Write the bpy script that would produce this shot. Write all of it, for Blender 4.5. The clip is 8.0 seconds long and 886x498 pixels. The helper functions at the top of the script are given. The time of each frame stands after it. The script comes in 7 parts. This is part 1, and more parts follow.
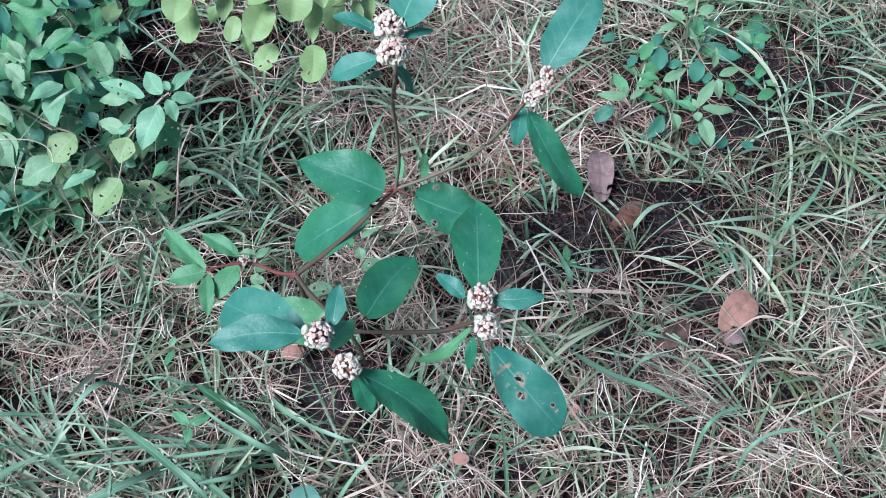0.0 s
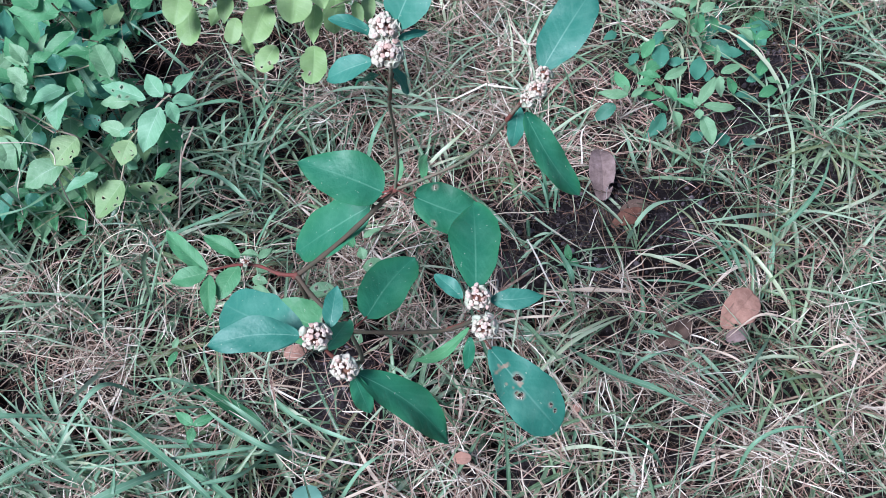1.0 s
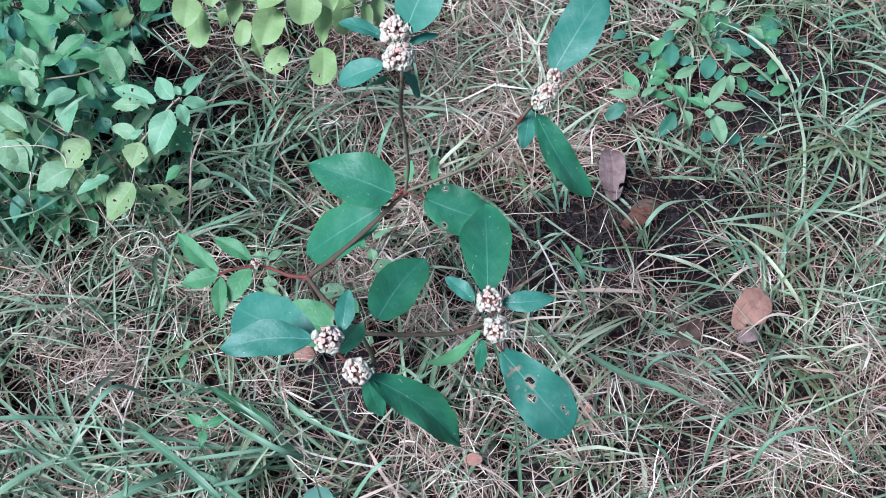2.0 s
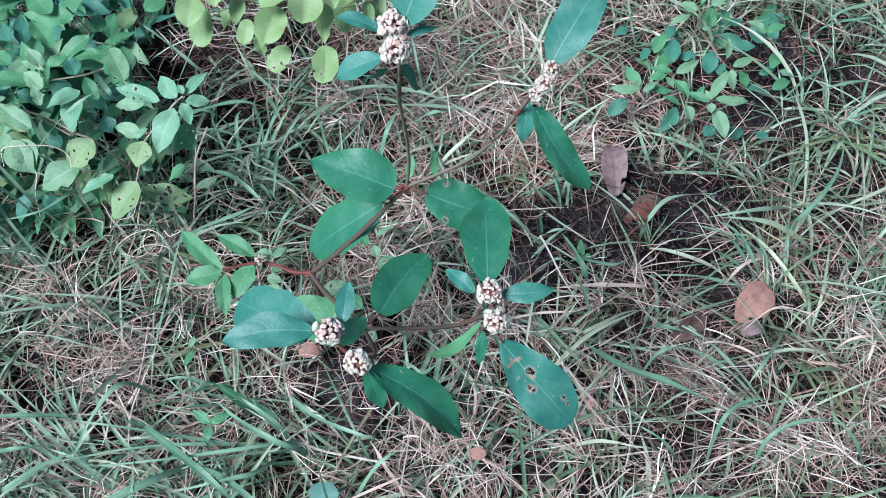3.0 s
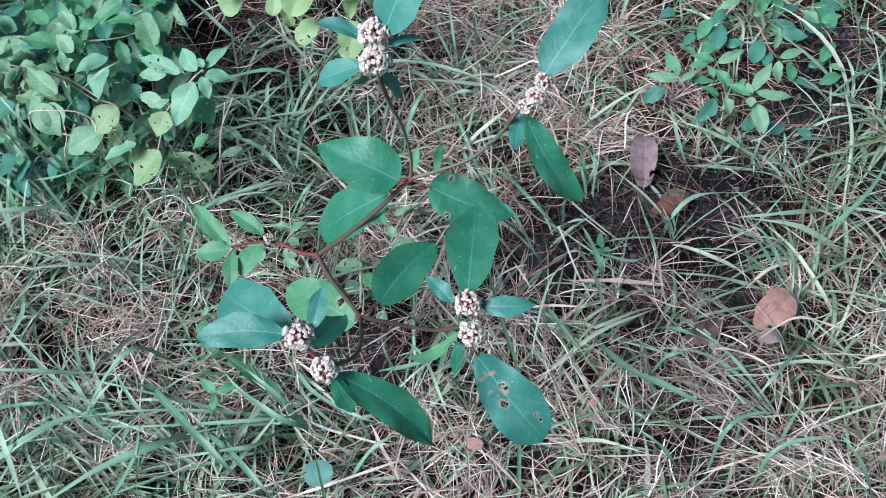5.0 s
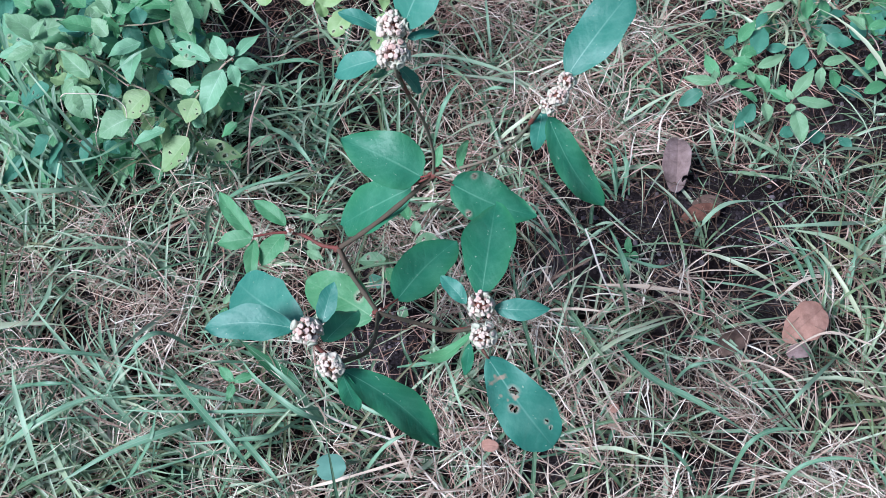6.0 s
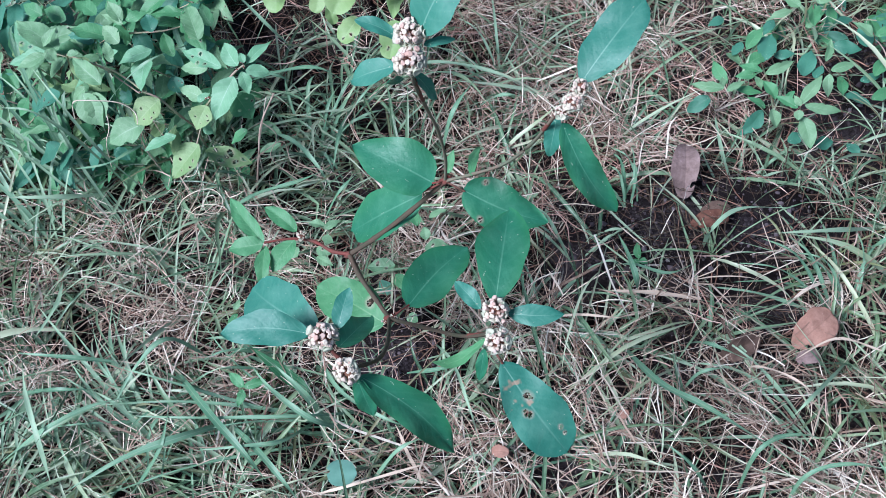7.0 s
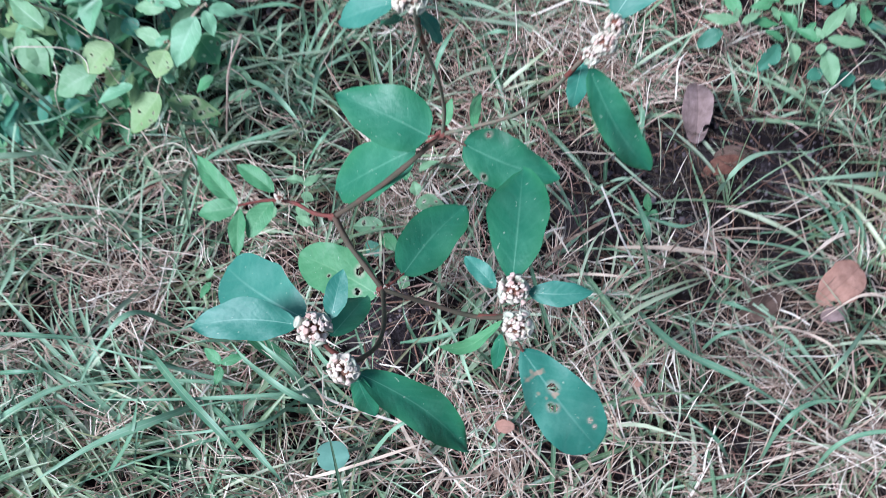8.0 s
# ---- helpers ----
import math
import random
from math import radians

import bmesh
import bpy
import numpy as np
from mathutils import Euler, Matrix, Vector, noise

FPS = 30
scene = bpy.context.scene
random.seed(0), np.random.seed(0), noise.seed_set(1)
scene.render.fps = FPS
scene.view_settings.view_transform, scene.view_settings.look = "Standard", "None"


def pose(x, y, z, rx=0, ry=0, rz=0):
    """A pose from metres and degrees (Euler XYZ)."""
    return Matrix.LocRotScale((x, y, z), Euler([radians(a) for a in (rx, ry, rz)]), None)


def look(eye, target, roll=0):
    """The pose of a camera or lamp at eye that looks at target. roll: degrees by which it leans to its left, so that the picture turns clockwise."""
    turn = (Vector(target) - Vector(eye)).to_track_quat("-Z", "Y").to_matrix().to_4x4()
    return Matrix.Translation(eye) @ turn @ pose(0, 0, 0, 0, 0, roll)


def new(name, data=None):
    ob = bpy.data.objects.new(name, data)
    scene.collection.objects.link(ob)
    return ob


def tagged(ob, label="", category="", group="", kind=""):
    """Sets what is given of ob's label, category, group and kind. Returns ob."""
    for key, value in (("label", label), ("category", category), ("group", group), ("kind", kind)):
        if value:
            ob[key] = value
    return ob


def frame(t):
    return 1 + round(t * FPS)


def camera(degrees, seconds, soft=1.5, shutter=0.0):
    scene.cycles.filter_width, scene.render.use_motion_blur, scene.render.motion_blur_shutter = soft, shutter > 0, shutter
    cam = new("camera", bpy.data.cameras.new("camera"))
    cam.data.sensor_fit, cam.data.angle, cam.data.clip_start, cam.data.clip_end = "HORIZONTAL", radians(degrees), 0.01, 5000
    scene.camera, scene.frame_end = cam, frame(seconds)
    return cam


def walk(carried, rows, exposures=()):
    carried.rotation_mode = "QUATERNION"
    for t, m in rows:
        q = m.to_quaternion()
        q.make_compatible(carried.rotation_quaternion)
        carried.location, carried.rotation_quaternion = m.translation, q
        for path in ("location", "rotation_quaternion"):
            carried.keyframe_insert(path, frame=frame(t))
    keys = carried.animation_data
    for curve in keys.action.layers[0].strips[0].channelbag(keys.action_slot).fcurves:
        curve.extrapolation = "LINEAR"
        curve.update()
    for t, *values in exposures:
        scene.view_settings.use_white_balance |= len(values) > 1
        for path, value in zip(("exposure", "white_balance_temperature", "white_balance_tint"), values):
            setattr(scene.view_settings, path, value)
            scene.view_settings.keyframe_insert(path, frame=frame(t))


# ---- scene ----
cam = camera(53.6, 8.0, soft=0.6, shutter=0.5)
EXPOSURES = [(0.0, 0.60, 5300, 13), (4.5, 0.60, 5300, 13), (6.5, 0.59, 5300, 13), (7.5, 0.64, 5300, 13), (8.0, 0.72, 5300, 13)]
PATH = [
    (0, (0.0622, 0.0489, 1.2192), (0.0708, 1.1020, -0.4810), 1.62),
    (0.5, (0.0610, 0.0479, 1.2186), (0.0641, 1.1016, -0.4813), 1.41),
    (1, (0.0719, 0.0498, 1.2227), (0.0633, 1.0990, -0.4800), 0.44),
    (1.5, (0.0662, 0.0577, 1.2244), (0.0500, 1.1022, -0.4811), 0.09),
    (3, (0.0767, 0.0430, 1.2244), (0.0316, 1.0918, -0.4780), -1.93),
    (3.5, (0.0811, 0.0482, 1.2260), (0.0412, 1.0974, -0.4762), -1.29),
    (4, (0.1161, 0.0643, 1.2303), (0.0242, 1.0765, -0.4922), -3.13),
    (4.5, (0.1453, 0.0796, 1.2415), (-0.0098, 1.0523, -0.4991), -5.43),
    (4.7, (0.1485, 0.0913, 1.2449), (-0.0171, 1.0457, -0.5049), -5.54),
    (5.8, (0.1827, 0.1168, 1.2292), (-0.1026, 1.0290, -0.5276), -9.36),
    (6, (0.1774, 0.1180, 1.2298), (-0.1040, 1.0302, -0.5276), -8.79),
    (6.5, (0.1733, 0.1199, 1.2293), (-0.1032, 1.0276, -0.5313), -8.64),
    (7, (0.1664, 0.1137, 1.2332), (-0.1209, 1.0386, -0.5167), -8.91),
    (7.5, (0.1588, 0.1302, 1.2212), (-0.1135, 1.0386, -0.5397), -8.41),
    (8, (0.1185, 0.1896, 1.1409), (-0.0940, 0.9964, -0.6768), -8.01),
]
walk(cam, [(t, look(eye, target, roll)) for t, eye, target, roll in PATH], exposures=EXPOSURES)

# ---- light ----
world = bpy.data.worlds.new("world")
scene.world = world
world.use_nodes = True
wn, wl = world.node_tree.nodes, world.node_tree.links
sky = wn.new("ShaderNodeTexSky")
sky.sky_type, sky.sun_disc = "NISHITA", False
sky.sun_elevation, sky.sun_rotation = radians(52), radians(-128)
sky.dust_density, sky.air_density = 1.5, 1.0
wl.new(sky.outputs[0], wn["Background"].inputs[0])
wn["Background"].inputs[1].default_value = 0.06
sun = new("sun", bpy.data.lights.new("sun", "SUN"))
sun.data.energy, sun.data.angle, sun.data.color = 4.3, radians(24), (1.0, 0.97, 0.93)
sun.matrix_world = look((-1.8, -1.1, 3.0), (0, 0.3, 0))


# ---- materials ----
def base_material(name, rough, shine=0.2):
    m = bpy.data.materials.new(name)
    m.use_nodes = True
    n, l = m.node_tree.nodes, m.node_tree.links
    bsdf = n["Principled BSDF"]
    bsdf.inputs["Roughness"].default_value = rough
    bsdf.inputs["Specular IOR Level"].default_value = shine
    return m, n, l, bsdf


def ramp(n, stops):
    r = n.new("ShaderNodeValToRGB")
    e = r.color_ramp.elements
    while len(e) < len(stops):
        e.new(0.5)
    for k, (pos, col) in zip(e, stops):
        k.position, k.color = pos, (*col, 1)
    return r


def maths(n, l, op, a, b=None, clamp=False):
    m = n.new("ShaderNodeMath")
    m.operation, m.use_clamp = op, clamp
    for i, v in enumerate((a, b)):
        if v is None:
            continue
        if isinstance(v, (int, float)):
            m.inputs[i].default_value = v
        else:
            l.new(v, m.inputs[i])
    return m.outputs[0]


def blend(n, l, fac, a, b, kind="MIX"):
    m = n.new("ShaderNodeMix")
    m.data_type, m.blend_type = "RGBA", kind
    for sock, v in ((m.inputs[0], fac), (m.inputs[6], a), (m.inputs[7], b)):
        if isinstance(v, (int, float)):
            sock.default_value = v
        elif isinstance(v, tuple):
            sock.default_value = (*v, 1)
        else:
            l.new(v, sock)
    return m.outputs[2]


def noise_tex(n, l, scale, detail=4.0, vec=None, rough=0.55):
    t = n.new("ShaderNodeTexNoise")
    t.inputs["Scale"].default_value, t.inputs["Detail"].default_value, t.inputs["Roughness"].default_value = scale, detail, rough
    if vec:
        l.new(vec, t.inputs["Vector"])
    return t.outputs["Fac"]


def bump(n, l, bsdf, height, strength, dist=0.001):
    b = n.new("ShaderNodeBump")
    b.inputs["Strength"].default_value, b.inputs["Distance"].default_value = strength, dist
    l.new(height, b.inputs["Height"])
    l.new(b.outputs[0], bsdf.inputs["Normal"])


def see_through(n, l, bsdf, colour, amount):
    """Light that shines through a thin leaf."""
    t = n.new("ShaderNodeBsdfTranslucent")
    l.new(colour, t.inputs["Color"])
    mix = n.new("ShaderNodeMixShader")
    mix.inputs[0].default_value = amount
    l.new(bsdf.outputs[0], mix.inputs[1])
    l.new(t.outputs[0], mix.inputs[2])
    l.new(mix.outputs[0], n["Material Output"].inputs[0])


def leaf_material(name, dark, light, rib, rough=0.42, through_amount=0.18, rib_amount=0.6, veins=0.05, relief=0.25, tinge=None):
    """Leaf blade: UV x runs from stalk to tip, y from edge to edge."""
    m, n, l, bsdf = base_material(name, rough, 0.35)
    tc, info = n.new("ShaderNodeTexCoord"), n.new("ShaderNodeObjectInfo")
    sep = n.new("ShaderNodeSeparateXYZ")
    l.new(tc.outputs["UV"], sep.inputs[0])
    u, v = sep.outputs[0], sep.outputs[1]
    side = maths(n, l, "ABSOLUTE", maths(n, l, "SUBTRACT", v, 0.5))
    big = noise_tex(n, l, 45, 3, tc.outputs["Object"])
    col = blend(n, l, maths(n, l, "ADD", maths(n, l, "MULTIPLY", big, 0.7), maths(n, l, "MULTIPLY", info.outputs["Random"], 0.45), True), dark, light)
    if tinge:
        # yellower towards the edges, unevenly
        yellow = maths(n, l, "MULTIPLY", maths(n, l, "MULTIPLY", maths(n, l, "POWER", maths(n, l, "MULTIPLY", side, 2.0), 2.0), noise_tex(n, l, 14, 3, tc.outputs["Object"])), 1.5, True)
        col = blend(n, l, maths(n, l, "MULTIPLY", yellow, 0.5), col, tinge)
    smear = maths(n, l, "MULTIPLY", maths(n, l, "SUBTRACT", noise_tex(n, l, 22, 5, tc.outputs["Object"], 0.7), 0.5), 2.5, True)
    col = blend(n, l, maths(n, l, "MULTIPLY", smear, 0.3), col, rib)
    # side veins sweep forward from the rib
    wave = maths(n, l, "SINE", maths(n, l, "MULTIPLY", maths(n, l, "ADD", maths(n, l, "SUBTRACT", u, maths(n, l, "MULTIPLY", side, 0.45)), maths(n, l, "MULTIPLY", noise_tex(n, l, 30, 3, tc.outputs["Object"]), 0.22)), 44.0))
    vein = maths(n, l, "POWER", maths(n, l, "MULTIPLY", maths(n, l, "ADD", wave, 1.0), 0.5), 5.0)
    fine = noise_tex(n, l, 420, 3, tc.outputs["Object"])
    col = blend(n, l, maths(n, l, "MULTIPLY", vein, veins), col, rib)
    ribmask = maths(n, l, "SUBTRACT", 1.0, maths(n, l, "MULTIPLY", side, 38.0), True)
    fade = maths(n, l, "SUBTRACT", 1.1, u, True)
    col = blend(n, l, maths(n, l, "MULTIPLY", maths(n, l, "MULTIPLY", ribmask, fade), rib_amount), col, rib)
    # pale specks and a few brown marks
    speck = maths(n, l, "GREATER_THAN", noise_tex(n, l, 260, 1, tc.outputs["Object"]), 0.75)
    col = blend(n, l, maths(n, l, "MULTIPLY", speck, 0.55), col, (0.42, 0.5, 0.38))
    col = blend(n, l, maths(n, l, "MULTIPLY", fine, 0.25), col, dark)
    # dried edge of eaten holes
    rim = n.new("ShaderNodeAttribute")
    rim.attribute_name = "rim"
    col = blend(n, l, maths(n, l, "MULTIPLY", rim.outputs["Fac"], maths(n, l, "MULTIPLY", noise_tex(n, l, 150, 2, tc.outputs["Object"]), 1.3, True)), col, (0.48, 0.37, 0.30))
    l.new(col, bsdf.inputs["Base Color"])
    bump(n, l, bsdf, maths(n, l, "ADD", maths(n, l, "MULTIPLY", vein, -2.5 * veins), maths(n, l, "ADD", maths(n, l, "MULTIPLY", big, 2.0), maths(n, l, "ADD", maths(n, l, "MULTIPLY", fine, 0.35), maths(n, l, "MULTIPLY", noise_tex(n, l, 130, 3, tc.outputs["Object"]), 0.9)))), relief, 0.0014)
    see_through(n, l, bsdf, col, through_amount)
    return m


def spotted(name, source):
    """A copy of a leaf material with brown-edged blotches."""
    m = source.copy()
    m.name = name
    n, l = m.node_tree.nodes, m.node_tree.links
    bsdf = n["Principled BSDF"]
    col = bsdf.inputs["Base Color"].links[0].from_socket
    tc = n.new("ShaderNodeTexCoord")
    spot = maths(n, l, "MULTIPLY", maths(n, l, "SUBTRACT", noise_tex(n, l, 70, 2, tc.outputs["Object"]), 0.66), 14.0, True)
    l.new(blend(n, l, maths(n, l, "MULTIPLY", spot, 0.8), col, (0.40, 0.27, 0.19)), bsdf.inputs["Base Color"])
    return m


LEAF_DEEP = leaf_material("leaf_deep_green", (0.018, 0.122, 0.066), (0.045, 0.20, 0.11), (0.17, 0.38, 0.25), 0.46, 0.2, 0.6, 0.05, 0.42, (0.045, 0.20, 0.06))
# paler and bluer than the deep green: sky sheen on upper leaves, put into colour
LEAF_BLUE = leaf_material("leaf_blue_green", (0.028, 0.15, 0.105), (0.07, 0.24, 0.17), (0.30, 0.50, 0.40), 0.48, 0.18, 0.6, 0.04, 0.36)
LEAF_MID = leaf_material("leaf_mid_green", (0.055, 0.19, 0.075), (0.12, 0.31, 0.14), (0.25, 0.42, 0.22), 0.5, 0.22, 0.6, 0.08, 0.5)
LEAF_PALE = leaf_material("leaf_pale_green", (0.10, 0.235, 0.105), (0.25, 0.40, 0.22), (0.42, 0.56, 0.40), 0.5, 0.22, 0.6, 0.09, 0.5)
LEAF_YELLOW = leaf_material("leaf_yellow_green", (0.15, 0.27, 0.10), (0.30, 0.41, 0.19), (0.42, 0.52, 0.30), 0.55, 0.24, 0.5, 0.08, 0.5)
# darker green for low and inner leaves, with their shade put into the colour
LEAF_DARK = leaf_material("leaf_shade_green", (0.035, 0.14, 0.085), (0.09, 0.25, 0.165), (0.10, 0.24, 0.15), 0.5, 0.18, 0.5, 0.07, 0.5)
LEAF_LIGHT = leaf_material("leaf_light_green", (0.125, 0.30, 0.155), (0.21, 0.40, 0.235), (0.44, 0.60, 0.46), 0.5, 0.22, 0.6, 0.08, 0.5)
LEAF_LIME = leaf_material("leaf_lime_green", (0.20, 0.33, 0.11), (0.33, 0.45, 0.20), (0.44, 0.56, 0.32), 0.5, 0.28, 0.5, 0.07, 0.4)
LEAF_SEA = leaf_material("leaf_sea_green", (0.12, 0.27, 0.20), (0.20, 0.38, 0.30), (0.3, 0.48, 0.4), 0.5, 0.2, 0.2, 0.03)
SPOTTED = {k.name: spotted(k.name + "_spotted", k) for k in (LEAF_DEEP, LEAF_BLUE, LEAF_PALE, LEAF_YELLOW)}


def stem_material(name, a, b):
    m, n, l, bsdf = base_material(name, 0.6, 0.12)
    tc = n.new("ShaderNodeTexCoord")
    f = noise_tex(n, l, 60, 4, tc.outputs["Object"])
    r = ramp(n, ((0.35, a), (0.65, b)))
    l.new(f, r.inputs[0])
    l.new(r.outputs[0], bsdf.inputs["Base Color"])
    bump(n, l, bsdf, noise_tex(n, l, 500, 3, tc.outputs["Object"]), 0.4)
    return m


STEM = stem_material("stem_brown_green", (0.07, 0.066, 0.045), (0.10, 0.068, 0.05))
STEM_GREEN = stem_material("stem_grey_green", (0.15, 0.17, 0.115), (0.19, 0.14, 0.105))
STEM_RED = stem_material("stem_red", (0.19, 0.05, 0.042), (0.11, 0.06, 0.045))
STEM_PALE = stem_material("stem_pale", (0.36, 0.26, 0.21), (0.26, 0.31, 0.17))
TWIG = stem_material("dry_twig", (0.36, 0.25, 0.20), (0.52, 0.40, 0.32))
VINE = stem_material("bleached_vine", (0.50, 0.41, 0.31), (0.68, 0.60, 0.49))


def dead_material(name, a, b):
    m, n, l, bsdf = base_material(name, 0.7, 0.1)
    tc = n.new("ShaderNodeTexCoord")
    sep = n.new("ShaderNodeSeparateXYZ")
    l.new(tc.outputs["UV"], sep.inputs[0])
    side = maths(n, l, "ABSOLUTE", maths(n, l, "SUBTRACT", sep.outputs[1], 0.5))
    r = ramp(n, ((0.3, a), (0.7, b)))
    l.new(noise_tex(n, l, 60, 6, tc.outputs["Object"], 0.7), r.inputs[0])
    blot = maths(n, l, "MULTIPLY", maths(n, l, "SUBTRACT", noise_tex(n, l, 38, 5, tc.outputs["Object"], 0.7), 0.54), 7.0, True)
    rib = maths(n, l, "SUBTRACT", 1.0, maths(n, l, "MULTIPLY", side, 30.0), True)
    col = blend(n, l, maths(n, l, "MULTIPLY", rib, 0.35), r.outputs[0], tuple(c * 0.5 for c in a))
    col = blend(n, l, maths(n, l, "MULTIPLY", blot, 0.45), col, tuple(c * 0.45 for c in a))
    l.new(col, bsdf.inputs["Base Color"])
    bump(n, l, bsdf, noise_tex(n, l, 140, 5, tc.outputs["Object"]), 0.7, 0.002)
    return m


DEAD_TAN = dead_material("dead_leaf_tan", (0.235, 0.12, 0.088), (0.35, 0.205, 0.155))
DEAD_GREY = dead_material("dead_leaf_grey", (0.13, 0.09, 0.08), (0.28, 0.20, 0.188))
DEAD_RED = dead_material("dead_leaf_red", (0.09, 0.04, 0.028), (0.18, 0.085, 0.06))
DEAD_DARK = dead_material("dead_leaf_dark", (0.07, 0.045, 0.035), (0.15, 0.10, 0.08))


def blade_material(name, stops, rough, through_amount, tip, tip_amount, shine=0.3, per_island=True, olive=None):
    """Grass: UV x from edge to edge, y from root to tip."""
    m, n, l, bsdf = base_material(name, rough)
    bsdf.inputs["Specular IOR Level"].default_value = shine
    tc = n.new("ShaderNodeTexCoord")
    sep = n.new("ShaderNodeSeparateXYZ")
    l.new(tc.outputs["UV"], sep.inputs[0])
    rnd = n.new("ShaderNodeNewGeometry").outputs["Random Per Island"] if per_island else n.new("ShaderNodeObjectInfo").outputs["Random"]
    r = ramp(n, stops)
    l.new(rnd, r.inputs[0])
    patch = noise_tex(n, l, 130, 3, tc.outputs["Object"])
    col = blend(n, l, maths(n, l, "MULTIPLY", maths(n, l, "SUBTRACT", patch, 0.48), 1.5, True), r.outputs[0], tip)
    if olive:
        stretch = maths(n, l, "MULTIPLY", maths(n, l, "SUBTRACT", noise_tex(n, l, 5.5, 3, tc.outputs["Object"]), 0.5), 4.0, True)
        col = blend(n, l, maths(n, l, "MULTIPLY", stretch, 0.5), col, olive)
    col = blend(n, l, maths(n, l, "MULTIPLY", maths(n, l, "POWER", sep.outputs[1], 5.0), tip_amount), col, tip)
    stripe = maths(n, l, "POWER", maths(n, l, "ABSOLUTE", maths(n, l, "SINE", maths(n, l, "MULTIPLY", sep.outputs[0], 15.7))), 3.0)
    col = blend(n, l, maths(n, l, "MULTIPLY", stripe, 0.10), col, (0.35, 0.45, 0.33), "MIX")
    # pale rib along the middle
    rib = maths(n, l, "SUBTRACT", 1.0, maths(n, l, "MULTIPLY", maths(n, l, "ABSOLUTE", maths(n, l, "SUBTRACT", sep.outputs[0], 0.5)), 9.0), True)
    col = blend(n, l, maths(n, l, "MULTIPLY", rib, 0.3), col, (0.42, 0.50, 0.38))
    l.new(col, bsdf.inputs["Base Color"])
    bump(n, l, bsdf, stripe, 0.12, 0.0004)
    see_through(n, l, bsdf, col, through_amount)
    return m


GREENS = ((0.0, (0.17, 0.15, 0.075)), (0.07, (0.10, 0.12, 0.05)), (0.1, (0.025, 0.08, 0.035)), (0.3, (0.065, 0.145, 0.07)), (0.6, (0.18, 0.28, 0.155)), (0.82, (0.31, 0.39, 0.27)), (1.0, (0.44, 0.46, 0.31)))
STRAWS = ((0.0, (0.10, 0.05, 0.04)), (0.25, (0.22, 0.13, 0.095)), (0.5, (0.40, 0.29, 0.22)), (0.8, (0.62, 0.51, 0.42)), (1.0, (0.84, 0.77, 0.67)))
# reddish stems with very dark stops: shade deep in the mat is in the colour
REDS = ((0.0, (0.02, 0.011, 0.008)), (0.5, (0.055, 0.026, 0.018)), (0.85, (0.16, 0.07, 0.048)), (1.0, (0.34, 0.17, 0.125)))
GRASS = blade_material("grass_green", GREENS, 0.38, 0.15, (0.34, 0.40, 0.25), 0.3, 0.45, olive=(0.24, 0.27, 0.085))
STRAW = blade_material("straw", STRAWS, 0.6, 0.1, (0.55, 0.42, 0.32), 0.3, 0.12)
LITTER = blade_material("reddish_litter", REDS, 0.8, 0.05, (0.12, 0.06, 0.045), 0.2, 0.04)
THATCH = blade_material("reddish_thatch", ((0.0, (0.15, 0.06, 0.05)), (0.5, (0.42, 0.235, 0.19)), (1.0, (0.68, 0.49, 0.42))), 0.65, 0.08, (0.45, 0.28, 0.22), 0.3, 0.1)
GRASS_BLADE = blade_material("grass_blade", ((0.0, (0.08, 0.20, 0.11)), (1.0, (0.20, 0.35, 0.22))), 0.45, 0.18, (0.25, 0.34, 0.18), 0.25, 0.4, False)
GRASS_DARK = blade_material("grass_blade_dark", ((0.0, (0.02, 0.11, 0.04)), (1.0, (0.04, 0.15, 0.06))), 0.45, 0.15, (0.06, 0.18, 0.07), 0.2, 0.4, False)
GRASS_PALE = blade_material("grass_blade_pale", ((0.0, (0.18, 0.33, 0.2)), (1.0, (0.3, 0.43, 0.28))), 0.5, 0.2, (0.4, 0.45, 0.3), 0.4, 0.4, False)
STRAW_BLADE = blade_material("straw_blade", ((0.0, (0.5, 0.37, 0.28)), (1.0, (0.62, 0.48, 0.37))), 0.6, 0.1, (0.55, 0.42, 0.33), 0.3, 0.3, False)


